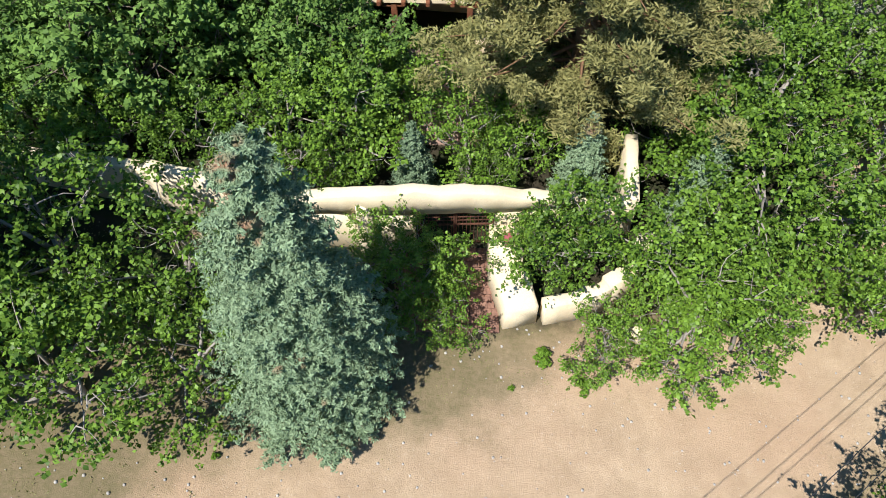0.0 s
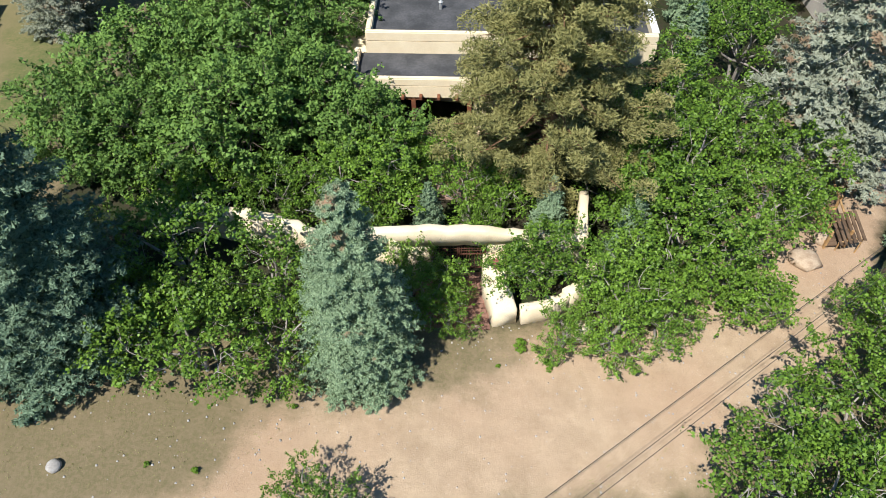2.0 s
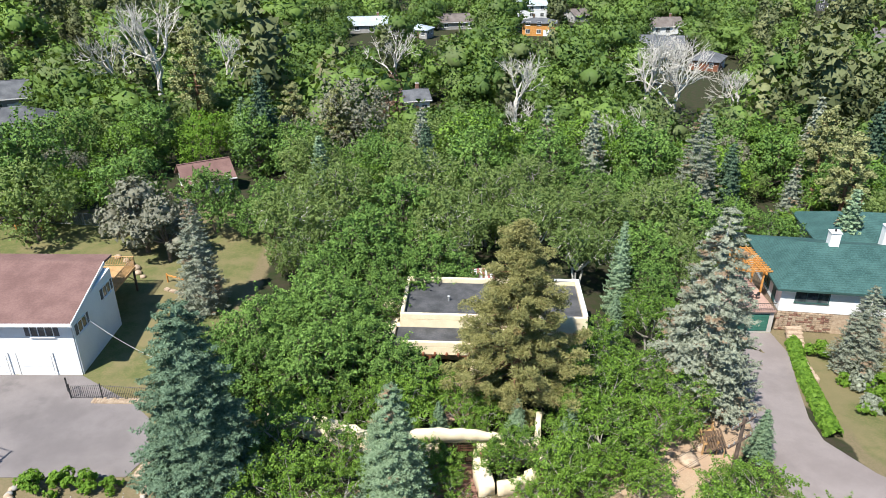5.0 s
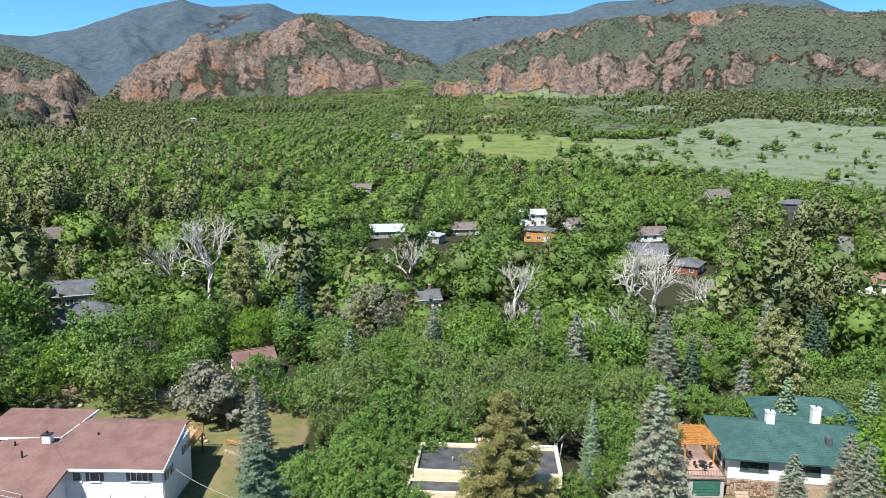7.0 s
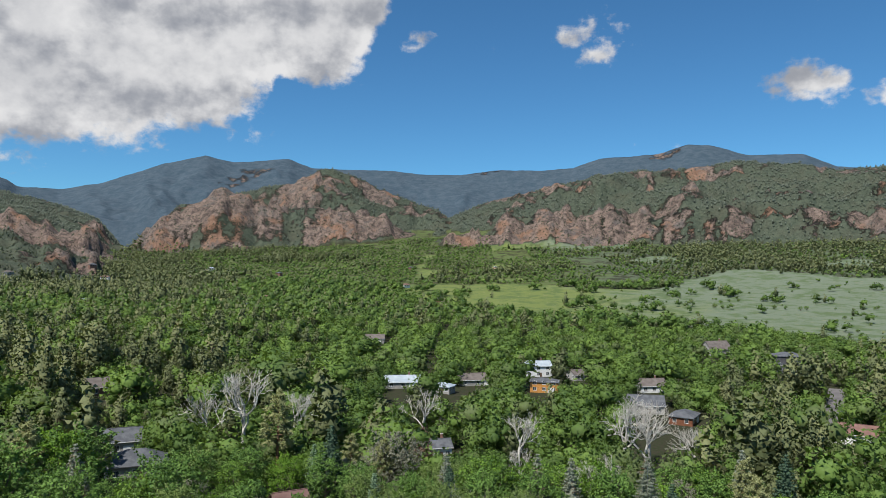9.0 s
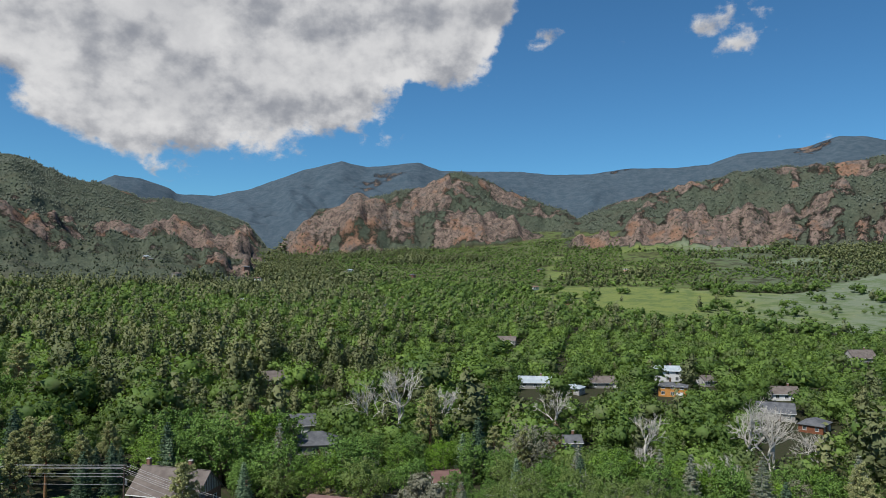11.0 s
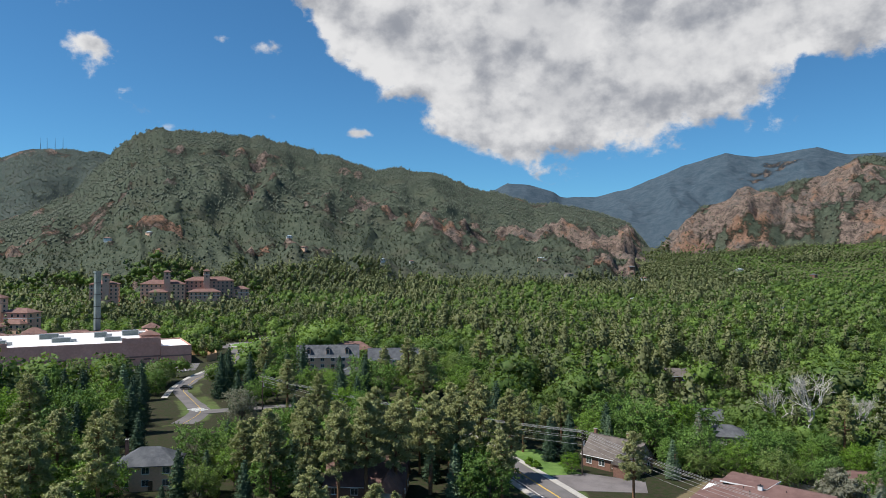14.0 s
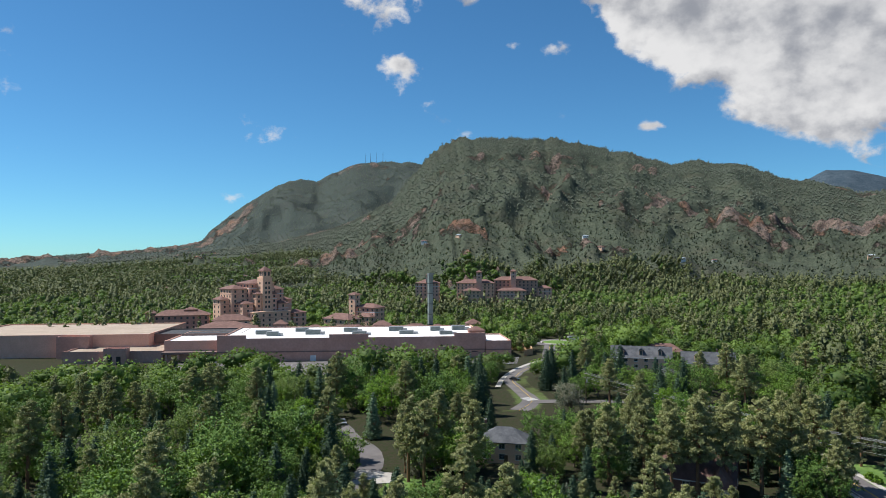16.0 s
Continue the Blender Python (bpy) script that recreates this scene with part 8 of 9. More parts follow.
BLACKCAR, SILVER, WHITECAR, REDCAR, BLUECAR = (car_paint("black_car_paint", (0.02, 0.02, 0.022)), car_paint("silver_car_paint", (0.28, 0.29, 0.31)), car_paint("white_car_paint", (0.75, 0.75, 0.74)),
                                              car_paint("red_car_paint", (0.35, 0.02, 0.02)), car_paint("blue_car_paint", (0.04, 0.09, 0.20)))
car(-247, 10.5, 40, BLACKCAR, "black saloon car driving on a curving road")
car(-210, -77.3, -5, SILVER, "silver-grey saloon parked on a drive")
car(-157, -103, 130, WHITECAR, "white car parked beneath trees", 5.0, 1.65)
car(-154, -106, 130, BLACKCAR, "black car parked beneath trees", 5.0, 1.7)
car(-352, 100, 45, WHITECAR, "white saloon near a roundabout")
car(-398, 148, 70, WHITECAR, "white shuttle bus by a roundabout", 8.5, 2.9, True)
car(-389, -99, 70, WHITECAR, "white delivery van at a loading dock", 7.0, 3.0, True)
car(113, 157, 60, REDCAR, "red car parked on a residential street")
car(105, 152, 60, REDCAR, "red car parked on a residential street")
car(121, 170, 60, SILVER, "grey car parked on a residential street")
car(-5, 122, 10, REDCAR, "red car in a wooded yard")


def power_pole(x, y, top, turn, box_on=True):
    z = height(x, y)
    p = thing("utility_pole", (x, y, z), turn, "weathered brown timber utility pole with crossarms", "pole", "utility poles")
    part("pole", rod((0, 0, -0.5), (0, 0, top - z), 0.17, 0.11, 10), POLEWOOD, p)
    for q in (0.4, 1.9):
        a = part("crossarm", box(-1.25, -0.06, top - z - q - 0.12, 1.25, 0.06, top - z - q, 0.01), POLEWOOD, p)
        for u in (-1.15, -0.6, 0.6, 1.15):
            part("insulator", rod((u, 0, top - z - q), (u, 0, top - z - q + 0.2), 0.05, 0.03), GALV, a)
    if box_on:
        part("transformer", rod((0.35, 0, top - z - 3.6), (0.35, 0, top - z - 2.6), 0.24, k=14), GALV, p)
    return x, y, top


def cable(a, b, sag, r, mat, label="thin overhead electric cable strung between poles"):
    n = 22
    pts = [(a[0] + (b[0] - a[0]) * i / n, a[1] + (b[1] - a[1]) * i / n, a[2] + (b[2] - a[2]) * i / n - sag * 4 * (i / n) * (1 - i / n)) for i in range(n + 1)]
    V, F = tube(pts, [r] * (n + 1), 5)
    ob = new("overhead_cable", mesh_from("overhead_cable", V, F, [mat]))
    tagged(ob, label, "cable", "overhead cables")


def string(a, b, offsets, r, mat, slack):
    L = math.dist(a[:2], b[:2])
    nx, ny = -(b[1] - a[1]) / L, (b[0] - a[0]) / L
    for o, dz in offsets:
        cable((a[0] + nx * o, a[1] + ny * o, a[2] + dz), (b[0] + nx * o, b[1] + ny * o, b[2] + dz), L * slack, r, mat)


pole_w, pole_m, pole_e = power_pole(-192, 7.4, 17.1, 30), power_pole(-83.5, 25.1, 13.5, 60), power_pole(-34.0, 6.0, 12.5, 75)
LINES = ((-1.1, -0.2), (-0.5, -0.2), (0.5, -0.2), (1.1, -0.2), (0.9, -1.7), (-0.9, -1.7), (0.0, -3.4))
string(pole_w, pole_m, LINES, 0.035, WIRE, 0.016)
string(pole_m, pole_e, LINES, 0.03, WIRE, 0.016)
lane_pole = power_pole(19.4, 12.0, 5.6, 33, False)
string((-40.0, -28.5, 9.6), lane_pole, ((0.1, -0.3), (-0.75, -0.3), (-0.45, -0.6)), 0.011, BLACKWIRE, 0.008)
cable((-28.7, 23.4, 6.4), (-16.4, 14.0, 7.6), 0.7, 0.02, WIRE, "thin white service cable from a house wall")
ant = [(-72.3, 560), (-71.9, 563), (-71.4, 566), (-70.9, 567)]
for a, zt in ant:
    x, y = CENTRE[0] + 3600 * math.sin(radians(a)), CENTRE[1] + 3600 * math.cos(radians(a))
    m = thing("radio_mast", (x, y, zt - 8), 0, "slender radio mast on a mountain ridge", "mast", "radio masts")
    part("mast", rod((0, 0, 0), (0, 0, 55), 1.2, 0.5, 6), METAL, m)

# ---- more plants of the streets ----
PINES_A = [(-144.9, -80.3, 1.0), (-139.0, -78.7, 1.02), (-132.9, -68.7, 1.0), (-115.5, -32.2, 1.0), (-113.8, -25.7, 1.0), (-106.0, -24.6, 1.08), (-103.0, -18.8, 1.0), (-100.3, -10.8, 1.08), (-96.9, -5.2, 1.0), (-98.5, 4.6, 1.08), (-94.0, 10.5, 0.75),
           (-121.0, -38.0, 0.95), (-108.5, -30.0, 0.95), (-150.0, -70.0, 1.0), (-118.0, -12.0, 1.0), (-104.0, 0.0, 1.0), (-110.0, 8.0, 1.0)]
for i, (x, y, s) in enumerate(PINES_A):
    plant("ponderosa_pine", MID_PINE[i % 3], x, y, s * 1.4, i * 57, "tall olive ponderosa pine with a bare trunk", group="street pines")
SPR_A = [(-132.2, -52.9, 1.05), (-119.0, -45.8, 0.95), (-187.8, -74.6, 1.2), (-92.0, 33.0, 1.05), (-96.0, 30.0, 0.95), (-196.0, -124.0, 1.2), (-169.0, -150.0, 1.2), (-177.0, -140.0, 1.1), (-66.5, 38.0, 0.8), (-125.0, -60.0, 0.7), (-204.0, 4.0, 0.6), (-88.0, 46.0, 0.9)]
for i, (x, y, s) in enumerate(SPR_A):
    plant("spruce_tree", MID_SPRUCE[(1, 1, 2)[i % 3]], x, y, s, i * 33, "dark green spruce beside a street", group="street spruces")
LEAF_A = [(-183, -96.6, 1.1), (-165.6, -90, 0.75), (-160, -112, 1.1), (-172, -104, 1.1), (-150, -118, 1.0), (-86.5, 25.0, 0.6), (-70, 44, 0.9), (-62, 44, 0.9), (-240, -24, 1.0), (-262, 2, 0.9), (-230, -50, 1.2), (-250, -70, 1.2)]
for i, (x, y, s) in enumerate(LEAF_A):
    plant("broadleaf_tree", MID_LEAF[(2, 3, 0, 1)[i % 4]], x, y, s, i * 33, "bright green leafy tree beside a street", group="street trees")
for i, (x, y, s) in enumerate([(-57.0, 118.0, 2.1), (43.0, 123.0, 1.85), (14.0, 110.0, 1.4), (-12.0, 150.0, 1.3), (51.0, 129.0, 1.6), (24.0, 92.0, 0.6), (-9.0, 160, 0.7), (36, 100, 0.75), (27.0, 84.0, 0.85), (33.0, 90.0, 0.95), (13.0, 96.0, 0.9), (-70.0, 128.0, 1.6), (-46.0, 126.0, 1.5), (47.0, 118.0, 1.6), (58.0, 112.0, 1.2)]):
    plant("dead_tree", DEAD[i % 2], x, y, s, i * 70, "leafless pale grey dead cottonwood with forking limbs", group="dead cottonwoods")
for i, (x, y) in enumerate([(-97.0, 22.5), (-94.6, 21.6)]):
    plant("clipped_bush", SHRUBS[i], x, y, 1.4, 0, "round clipped dark green bush by a street", "bush", "clipped bushes")
rng2 = random.Random(31)
for i in range(70):
    a, dd = radians(rng2.uniform(12, 31)), rng2.uniform(640, 1000)
    x, y = CENTRE[0] + dd * math.sin(a), CENTRE[1] + dd * math.cos(a)
    if in_field(np.array([x]), np.array([y]))[0] > 0.5:
        plant("field_juniper", MID_LEAF[2 if i % 3 else 1], x, y, rng2.uniform(0.25, 0.6), None, "dark lone juniper on an open meadow", group="meadow junipers")


# ---- far woods ----
def blocked(x, y):
    """Places kept free of woodland: yards, streets, roofs, meadows."""
    b = (x > -64) & (x < 52) & (y < 46) & (y > -40)
    b |= (x > -45) & (y < 0) & (x < 60)
    b |= (x > -36) & (x < 30) & (y < 60) & (y > 0)
    b |= (in_field(x, y) > 0.45) & (fbm(x / 24, y / 24, 79, 3) < 0.715 + 0.01 * step(x, 150, 300))      # a few thickets stand in the meadow
    b |= line_distance(x, y, STREET_LINE) < 7
    b |= line_distance(x, y, FRONT_ROAD) < 9
    b |= line_distance(x, y, WEST_STREET) < 5.5
    b |= line_distance(x, y, [(-212, -79), (-172, -80), (-157, -86), (-130, -108)]) < 6
    for hx, hy in HOUSES:
        lane = 72 if hx > -40 and hy > 180 else 36
        b |= (np.hypot(x - hx, y - hy) < 9.5) | ((np.abs(x - hx - hx / (hy + 60) * (y - hy)) < 7) & (y < hy) & (y > hy - lane))
    for tx, ty, long, half, ex, ey in SIGHT:
        L = math.hypot(ex - tx, ey - ty)
        b |= line_distance(x, y, [(tx, ty), (tx + (ex - tx) * long / L, ty + (ey - ty) * long / L)]) < half
    for x0, y0, x1, y1 in CLEAR:
        b |= (x > x0) & (x < x1) & (y > y0) & (y < y1)
    return b


# open ground before things that stand clear of the trees: place, length and half width, and the way it runs
SIGHT = [(-10, 118, 20, 4, 0, -60), (-103, 110, 20, 5, 0, -60), (-57, 118, 22, 4.2, 0, -60), (43, 123, 20, 4, 0, -60), (14, 110, 14, 3.5, 0, -60), (51, 129, 20, 4, 0, -60), (-12, 150, 14, 4, 0, -60),
         (-76, 98, 34, 7, 0, -50), (-92, 121, 22, 6, 0, -50), (-228, 3, 75, 8, 10, -136), (-250, 12, 80, 8, 10, -136), (-392, 130, 150, 13, 10, -136), (-300, 66, 60, 8, 10, -136), (-236, 70, 30, 14, 10, -136), (-218, 92, 28, 11, 10, -136),
         (-556, -44, 26, 26, 10, -136), (-538, 31, 16, 12, 10, -136), (-192, 7.4, 60, 5, 10, -136), (-150, -50, 26, 9, 10, -136)]
HOUSES = [(q[0], q[1]) for q in WEST + WEST2]
CLEAR = [(-462, -290, -330, 78), (-520, -290, -330, -110), (-575, -120, -495, 0), (-345, -80, -285, 62), (-345, 40, -318, 70), (-161, -60, -140, -40), (-122, -31, -100, -8), (-98, 14, -64, 46), (-258, 58, -206, 104), (-410, 106, -340, 148), (-585, -80, -530, -20)]


def scatter(d0, d1, gap, seed, az0=-112, az1=48):
    rng = np.random.default_rng(seed)
    x, y = np.meshgrid(np.arange(-d1, d1, gap), np.arange(CENTRE[1] - d1 * 0.5, CENTRE[1] + d1, gap))
    x = (x + rng.uniform(-0.42, 0.42, x.shape) * gap).ravel()
    y = (y + rng.uniform(-0.42, 0.42, y.shape) * gap).ravel()
    d, az = np.hypot(x - CENTRE[0], y - CENTRE[1]), np.degrees(np.arctan2(x - CENTRE[0], y - CENTRE[1]))
    ok = (d >= d0) & (d < d1) & (az > np.where(d < 420, -140, az0)) & (az < az1) & ~blocked(x, y)
    return x[ok], y[ok], rng


def template(kind, level, seed):
    """One woodland crown at height 1 and radius about 0.42: lobes with a ragged coat of leaves. Gives places, triangles and the way they face."""
    rng = np.random.default_rng(seed * 7 + level)
    V, F, N, at = [], [], [], 0

    def put(v, f, n):
        nonlocal at
        V.append(v)
        F.append(f + at)
        N.append(n)
        at += len(v)

    if kind == "leaf":
        k = (7, 5, 3, 2)[level]
        lobes = [((0, 0, 0.60), 0.27)]
        for i in range(1, k):
            a, q = i * 2.4 + seed, rng.uniform(0.15, 0.27)
            lobes.append(((math.cos(a) * q, math.sin(a) * q, rng.uniform(0.28, 0.62)), rng.uniform(0.17, 0.27)))
        tall, count = 0.95, (560, 190, 56, 12)[level]
    elif kind == "pine":
        k = (6, 4, 3, 2)[level]
        lobes = [((rng.normal() * 0.05, rng.normal() * 0.05, 0.30 + 0.60 * i / (k - 1)), (0.20 - 0.10 * i / (k - 1)) * rng.uniform(0.85, 1.2)) for i in range(k)]
        tall, count = (1.15, 1.3, 1.6, 2.0)[level], (460, 160, 48, 12)[level]
    else:
        k = (7, 5, 3, 2)[level]
        lobes = [((0, 0, 0.12 + 0.80 * i / (k - 1)), 0.19 * (1.05 - i / (k - 1)) + 0.02) for i in range(k)]
        tall, count = (1.0, 1.2, 1.7, 2.4)[level], (460, 160, 48, 12)[level]
    total = sum(r * r for _, r in lobes)
    for c, r in lobes:
        c = np.array(c)
        B, T = ball((0, 0, 0), 1.0, rng, 1 if level == 0 else 0, 0.16)
        put(c + B * r * (0.50, 0.58, 0.76, 0.88)[level] * np.array([1, 1, tall]), T, unit(B * 0.6 + unit((c + B * r - [0, 0, 0.5]) * [1, 1, 0.9]) * 0.85 + [0, 0, 0.12]))
        m = max(3, int(count * r * r / total))
        D = unit(rng.normal(size=(m, 3)) + [0, 0, 0.25])
        P = c + D * r * rng.uniform((0.62, 0.70, 0.80, 0.82)[level], 1.16, (m, 1)) * [1, 1, tall]
        own = unit(D + rng.normal(size=D.shape) * (0.95, 0.9, 0.75, 0.6)[level])
        v, f = leaf_blades(P, own, (0.044, 0.066, 0.10, 0.22)[level], rng, 1.2, False)
        put(v, f, np.repeat(unit(D * 0.7 + own * (0.45, 0.40, 0.35, 0.3)[level] + unit((P - [0, 0, 0.5]) * [1, 1, 0.9]) * 0.85 + [0, 0, 0.12]), 3, 0))
    return np.concatenate(V), np.concatenate(F), np.concatenate(N)


def planted(name, temps, x, y, z, size, wide, kinds, tint, rng, mats=None):
    """Many far trees as one mesh: each place takes one of a few crowns of its kind, turned and sized."""
    turn = rng.uniform(0, 6.28, len(x))
    pick = rng.integers(3, size=len(x))
    VV, FF, TT, NN, MM, at = [], [], [], [], [], 0
    for kind in (0, 1):
        for i in range(3):
            w = np.where((pick == i) & (kinds == kind))[0]
            if not len(w):
                continue
            V, F, N = temps[kind][i]
            c, s = np.cos(turn[w])[:, None], np.sin(turn[w])[:, None]
            sw = (size[w] * wide[w])[:, None]
            X = x[w][:, None] + sw * (c * V[None, :, 0] - s * V[None, :, 1])
            Y = y[w][:, None] + sw * (s * V[None, :, 0] + c * V[None, :, 1])
            Z = z[w][:, None] + size[w][:, None] * V[None, :, 2] - 0.3
            VV.append(np.stack([X, Y, Z], -1).reshape(-1, 3))
            NN.append(np.stack([c * N[None, :, 0] - s * N[None, :, 1], s * N[None, :, 0] + c * N[None, :, 1], N[None, :, 2] + 0 * c], -1).reshape(-1, 3))
            FF.append((F[None] + (at + np.arange(len(w)) * len(V))[:, None, None]).reshape(-1, 3))
            TT.append(np.repeat(tint[w], len(V)))
            MM.append(np.full(len(w) * len(F), kind))
            at += len(w) * len(V)
    return mesh_from(name, np.concatenate(VV), np.concatenate(FF), mats or [WOODS_LEAF, WOODS_CONE], np.concatenate(MM), [("tint", "FLOAT", np.concatenate(TT))], np.concatenate(NN))


def tree_sizes(kinds, rng, low=False):
    n = len(kinds)
    size = np.where(kinds == 0, rng.uniform(4.6, 11.5, n), rng.uniform(7.0, 15.5, n)) * np.where(rng.uniform(size=n) < 0.22, 1.45, 1.0)
    wide = np.where(kinds == 0, rng.uniform(1.0, 1.4, n), rng.uniform(0.9, 1.25, n))
    if low:
        size, wide = np.where(kinds == 0, size * 0.55, size * 0.7), wide * 1.15
    return size, wide


def conifer_share(x, y):
    """How much pine grows among the broadleaf trees."""
    dx, dy = x - CENTRE[0], y - CENTRE[1]
    d, az = np.hypot(dx, dy), np.degrees(np.arctan2(dx, dy))
    c = 1.9 * (fbm(x / 130, y / 130, 61, 4) - 0.5) + 0.04 + 0.40 * step(-az, 8, 26) * step(d, 200, 360) + 0.30 * step(-az, 4, 16) * step(d, 800, 1100)
    return np.clip(c + 0.45 * step(az, 9, 16) * step(d, 1080, 1250), 0.03, 0.93)


def grow_woods():
    temps = [([template("leaf", q, 5 + i) for i in range(3)], [template("spruce" if i == 1 else "pine", q, 15 + i) for i in range(3)]) for q in range(4)]
    # nearest ring: every tree at its own place
    x, y, rng = scatter(172, 345, 6.8, 200)
    d, az = np.hypot(x, y + 80), np.degrees(np.arctan2(x, y + 80))
    keep = ~((az < -44) & (d < 262))
    x, y = x[keep], y[keep]
    kinds = (rng.uniform(size=len(x)) < conifer_share(x, y)).astype(int)
    tint = np.clip((fbm(x / 40, y / 40, 66, 3) - 0.5) * 1.2 + rng.beta(0.8, 1.05, len(x)), 0, 1)
    size, wide = tree_sizes(kinds, rng)
    me = planted("woods", temps[0], x, y, land(x, y), size * rng.choice((0.75, 1.0, 1.25, 1.6), len(x), p=(0.3, 0.35, 0.22, 0.13)), wide, kinds, tint, rng)
    tagged(new("woods", me), "dense green broadleaf and pine woods in the valley", "trees", kind="stuff")
    # farther rings: groves on a grid, and single trees where roads and roofs cut into a grove
    for level, d0, d1, cell, gap, low in ((1, 345, 630, 30.0, 6.1, False), (2, 630, 1040, 56.0, 7.0, False), (3, 1040, 2000, 70.0, 8.6, True)):
        rng = np.random.default_rng(230 + level)
        groves = []
        for family in range(4):
            for _ in range(2):
                n = int(cell / gap)
                gx, gy = np.meshgrid((np.arange(n) + 0.5) * gap - cell / 2, (np.arange(n) + 0.5) * gap - cell / 2)
                gx, gy = (gx + rng.uniform(-0.45, 0.45, gx.shape) * gap).ravel(), (gy + rng.uniform(-0.45, 0.45, gx.shape) * gap).ravel()
                if low:
                    keep = rng.uniform(size=len(gx)) < (0.72, 0.8, 0.95, 1.0)[family]
                    gx, gy = gx[keep], gy[keep]
                kinds = (rng.uniform(size=len(gx)) < (0.05, 0.28, 0.58, 0.88)[family]).astype(int)
                groves.append(planted("grove", temps[level], gx, gy, 0 * gx, *tree_sizes(kinds, rng, low), kinds, rng.beta(0.7, 0.95, len(gx)), rng))
        cx, cy = np.meshgrid(np.arange(-d1, d1, cell), np.arange(CENTRE[1] - d1 * 0.5, CENTRE[1] + d1, cell))
        cx, cy = cx.ravel(), cy.ravel()
        d, az = np.hypot(cx - CENTRE[0], cy - CENTRE[1]), np.degrees(np.arctan2(cx - CENTRE[0], cy - CENTRE[1]))
        ok = (d >= d0) & (d < d1) & (az > -118) & (az < 50)
        if level == 3:
            h, rock, s, far, dd, aa = land(cx, cy, True)
            ok &= (far <= 0) | (s < 0.05)
        cx, cy = cx[ok], cy[ok]
        q = np.array((-0.5, -0.25, 0.0, 0.25, 0.5)) * cell
        sx, sy = (cx[:, None, None] + q[None, :, None] + 0 * q[None, None, :]), (cy[:, None, None] + 0 * q[None, :, None] + q[None, None, :])
        cut = blocked(sx, sy).reshape(len(cx), -1).mean(1)
        share = conifer_share(cx, cy)
        thicket = fbm(cx / 110, cy / 110, 63, 3)
        open_az = np.degrees(np.arctan2(cx, cy + 80))
        sets = []
        for i in range(len(cx)):
            if cut[i] == 0:
                if level == 3 and -8 < open_az[i] < 14 and thicket[i] + rng.normal() * 0.05 < 0.46:
                    continue
                f = int(np.clip(share[i] * 4 + rng.normal() * 0.35, 0, 3.99))
                ob = new("woods", groves[f * 2 + rng.integers(2)])
                z0 = land(cx[i] + np.array((0, 12.0, 0)), cy[i] + np.array((0, 0, 12.0)))
                n = Vector((-(z0[1] - z0[0]) / 12, -(z0[2] - z0[0]) / 12, 1)).normalized()
                turn = Matrix.Rotation(radians(90 * int(rng.integers(4))), 4, "Z")
                ob.matrix_world = Matrix.Translation((cx[i], cy[i], z0[0])) @ Vector((0, 0, 1)).rotation_difference(n).to_matrix().to_4x4() @ turn
                tagged(ob, "dense green broadleaf and pine woods in the valley", "trees", kind="stuff")
            elif cut[i] < 1:
                n = int(cell / gap)
                gx, gy = np.meshgrid((np.arange(n) + 0.5) * gap - cell / 2, (np.arange(n) + 0.5) * gap - cell / 2)
                gx, gy = cx[i] + (gx + rng.uniform(-0.4, 0.4, gx.shape) * gap).ravel(), cy[i] + (gy + rng.uniform(-0.4, 0.4, gx.shape) * gap).ravel()
                keep = ~blocked(gx, gy)
                sets.append((gx[keep], gy[keep]))
        if sets:
            x, y = np.concatenate([a for a, _ in sets]), np.concatenate([b for _, b in sets])
            kinds = (rng.uniform(size=len(x)) < conifer_share(x, y)).astype(int)
            me = planted("woods", temps[level], x, y, land(x, y), *tree_sizes(kinds, rng, low), kinds, rng.beta(0.7, 0.95, len(x)), rng)
            tagged(new("woods", me), "trees at the edges of roads and meadows", "trees", kind="stuff")
    # hillside trees: small dark crowns over scrub and between crags
    V = np.array([(0, 0, 1.0), (0.24, 0, 0.18), (-0.12, 0.21, 0.16), (-0.12, -0.21, 0.2), (0, 0, 0.0)])
    F = np.array([(0, 1, 2), (0, 2, 3), (0, 3, 1), (4, 2, 1), (4, 3, 2), (4, 1, 3)])
    x, y, rng = scatter(800, 2600, 10.0, 210)
    bx, by, _ = scatter(2600, 3600, 13.0, 211, -95, -58)
    x, y = np.concatenate([x, bx]), np.concatenate([y, by])
    h, rock, s, far, d, az = land(x, y, True)
    keep = (far > 0) & (far < 0.9) & (s > 0.03) & (rng.uniform(size=len(x)) < 0.92 - 1.35 * step(rock, 0.25, 0.7))
    near = keep & (d < 1560)
    kinds = (rng.uniform(size=int(near.sum())) < 0.78).astype(int)
    me = planted("slope_woods", temps[3], x[near], y[near], h[near], *[q * f for q, f in zip(tree_sizes(kinds, rng), (0.36, 1.3))], kinds, rng.beta(1.2, 1.6, len(kinds)), rng, [SLOPE_LEAF, SLOPE_CONE])
    tagged(new("slope_woods", me), "dark pine woods on the lower mountain slopes", "trees", kind="stuff")
    keep &= d >= 1560
    x, y, h = x[keep], y[keep], h[keep]
    n = len(x)
    size, wide, turn = rng.uniform(3.8, 8.0, n), rng.uniform(1.5, 2.4, n), rng.uniform(0, 6.28, n)
    c, s = np.cos(turn)[:, None], np.sin(turn)[:, None]
    P = np.stack([x[:, None] + (size * wide)[:, None] * (c * V[None, :, 0] - s * V[None, :, 1]), y[:, None] + (size * wide)[:, None] * (s * V[None, :, 0] + c * V[None, :, 1]), h[:, None] + size[:, None] * V[None, :, 2] - 0.3], -1).reshape(-1, 3)
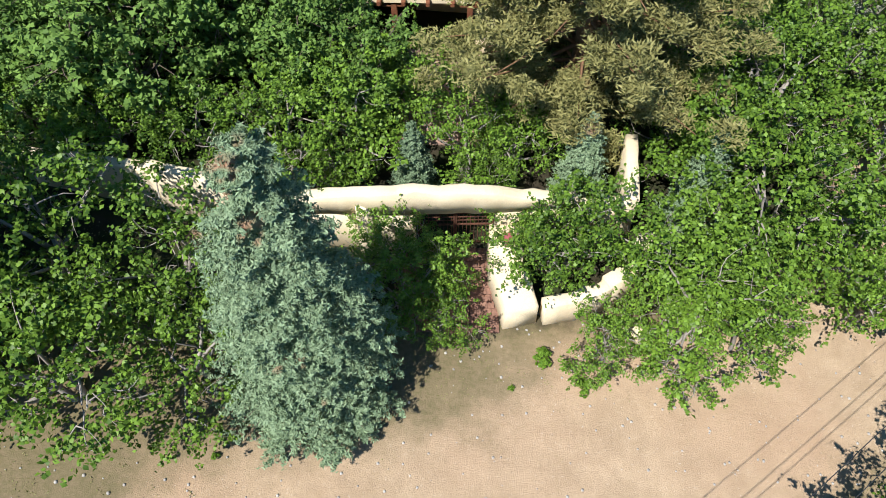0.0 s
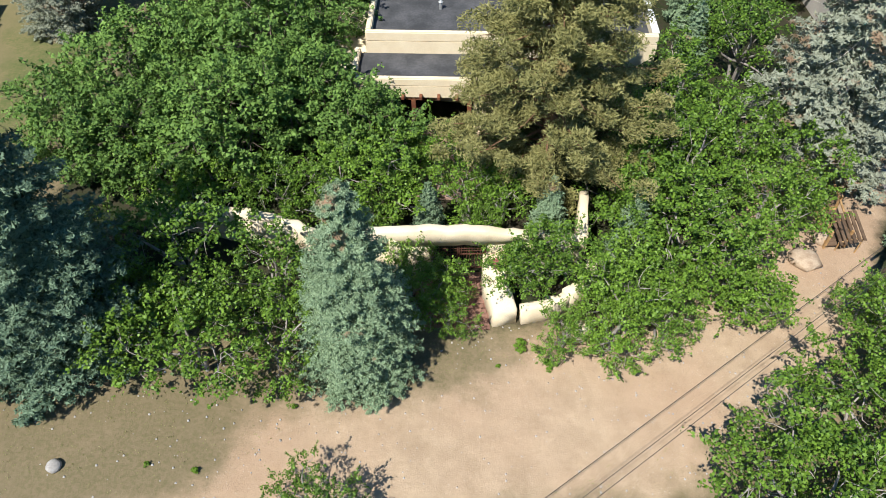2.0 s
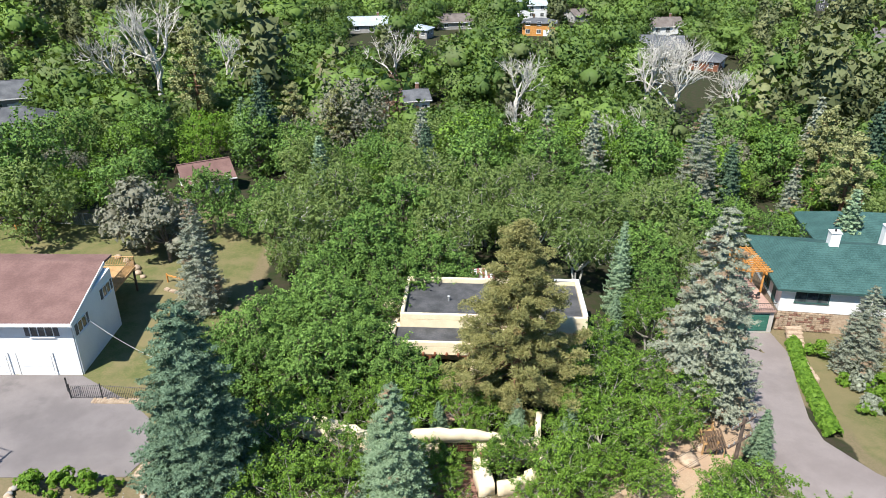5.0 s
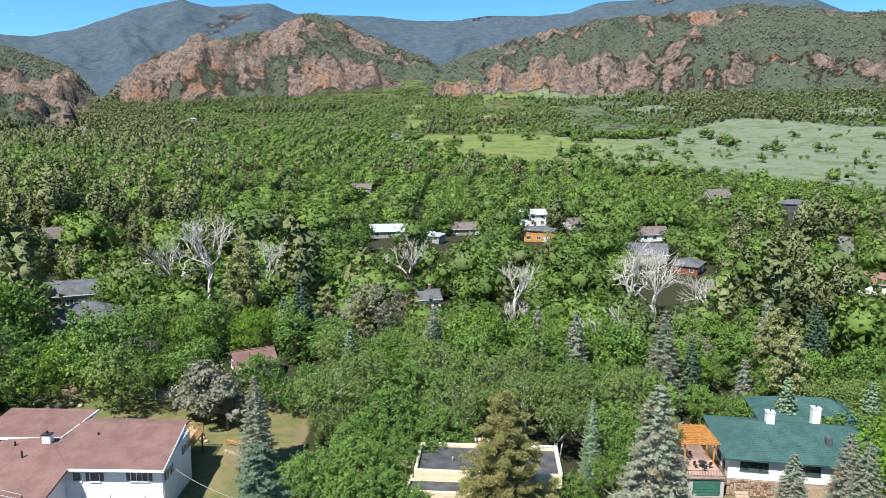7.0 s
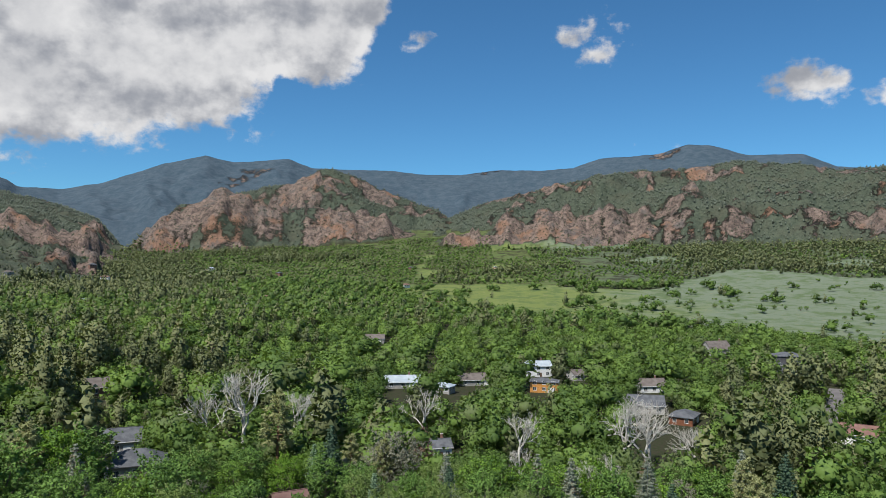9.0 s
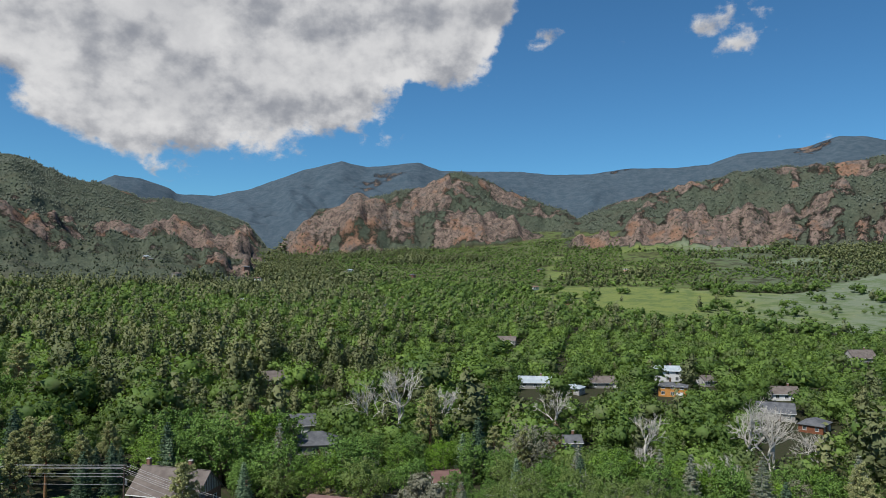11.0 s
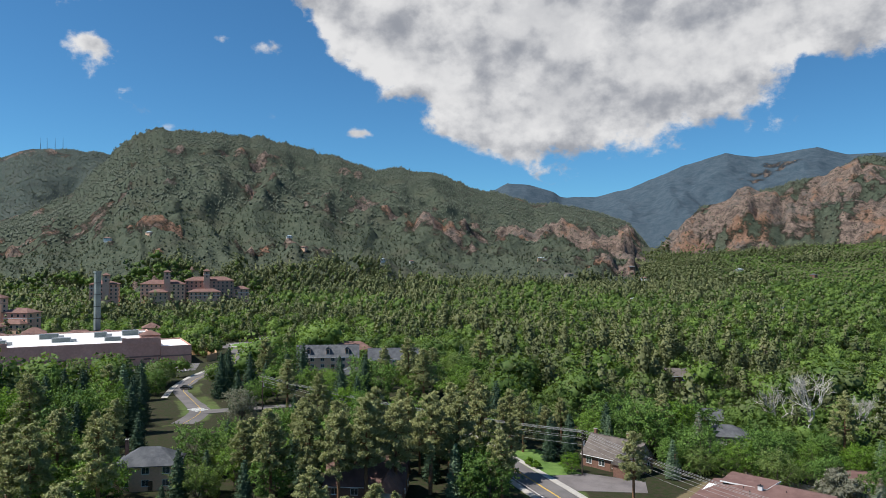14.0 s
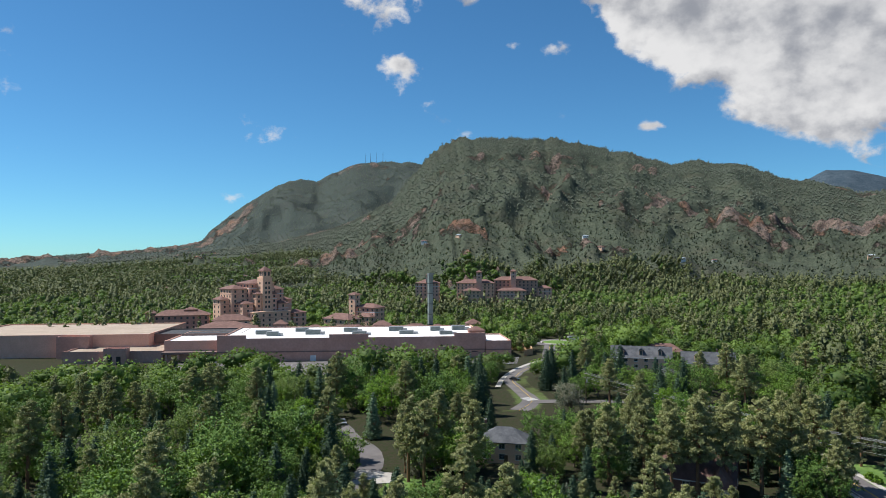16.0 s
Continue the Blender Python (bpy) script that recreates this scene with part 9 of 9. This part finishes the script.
    T = (F[None] + (np.arange(n) * len(V))[:, None, None]).reshape(-1, 3)
    me = mesh_from("hillside_woods", P, T, [HILL_TREES], attrs=[("tint", "FLOAT", np.repeat(rng.uniform(0, 1, n), len(V)))])
    tagged(new("hillside_woods", me), "dark pines scattered over the mountainside", "trees", kind="stuff")


def mid_trees():
    """Trees between the yards and the far woods, each a thing of its own."""
    x, y, rng = scatter(60, 172, 6.8, 220)
    far = scatter(172, 262, 10.6, 221)
    keep = np.degrees(np.arctan2(far[0], far[1] + 80)) < -44
    x, y = np.concatenate([x, far[0][keep]]), np.concatenate([y, far[1][keep]])
    lab = {"leaf": "leafy green broadleaf tree in the valley woods", "spruce": "dark green spruce among broadleaf trees", "pine": "tall ponderosa pine among houses"}
    for xi, yi in zip(x, y):
        r = rng.uniform()
        west = xi < -60
        low = 1.0
        reach = math.hypot(xi - 16, yi + 143)
        if west and math.degrees(math.atan2(xi - 16, yi + 143)) > -74:
            low = min(1.0, (57 - 0.335 * reach) / 13.0) if reach < 172 else 0.8 if reach < 230 else 1.0
            if low < 0.2:
                continue
        if r < (0.50 if west else 0.84):
            q = rng.choice(5, p=(0.42, 0.12, 0.38, 0.06, 0.02) if west else (0.38, 0.17, 0.22, 0.15, 0.08))
            plant(("elm_tree", "cottonwood_tree", "oak_tree", "linden_tree", "grey_tree")[q], MID_LEAF[q], xi, yi, rng.uniform(0.7, 1.25) * (1.35 if rng.uniform() < 0.15 else 1.0) * (1.4 if west else 1.0) * low, rng.uniform(0, 360), lab["leaf"], group="valley trees")
        elif r < (0.80 if west else 0.93):
            plant("spruce_tree", MID_SPRUCE[rng.choice(3, p=(0.05, 0.85, 0.1) if west else (0.3, 0.45, 0.25))], xi, yi, rng.uniform(0.75, 1.3) * (1.15 if west else 1.0) * low, rng.uniform(0, 360), lab["spruce"], group="valley trees")
        else:
            plant("pine_tree", MID_PINE[rng.integers(3)], xi, yi, rng.uniform(0.75, 1.15) * (1.25 if west else 1.0) * low, rng.uniform(0, 360), lab["pine"], group="valley trees")


grow_woods()
mid_trees()
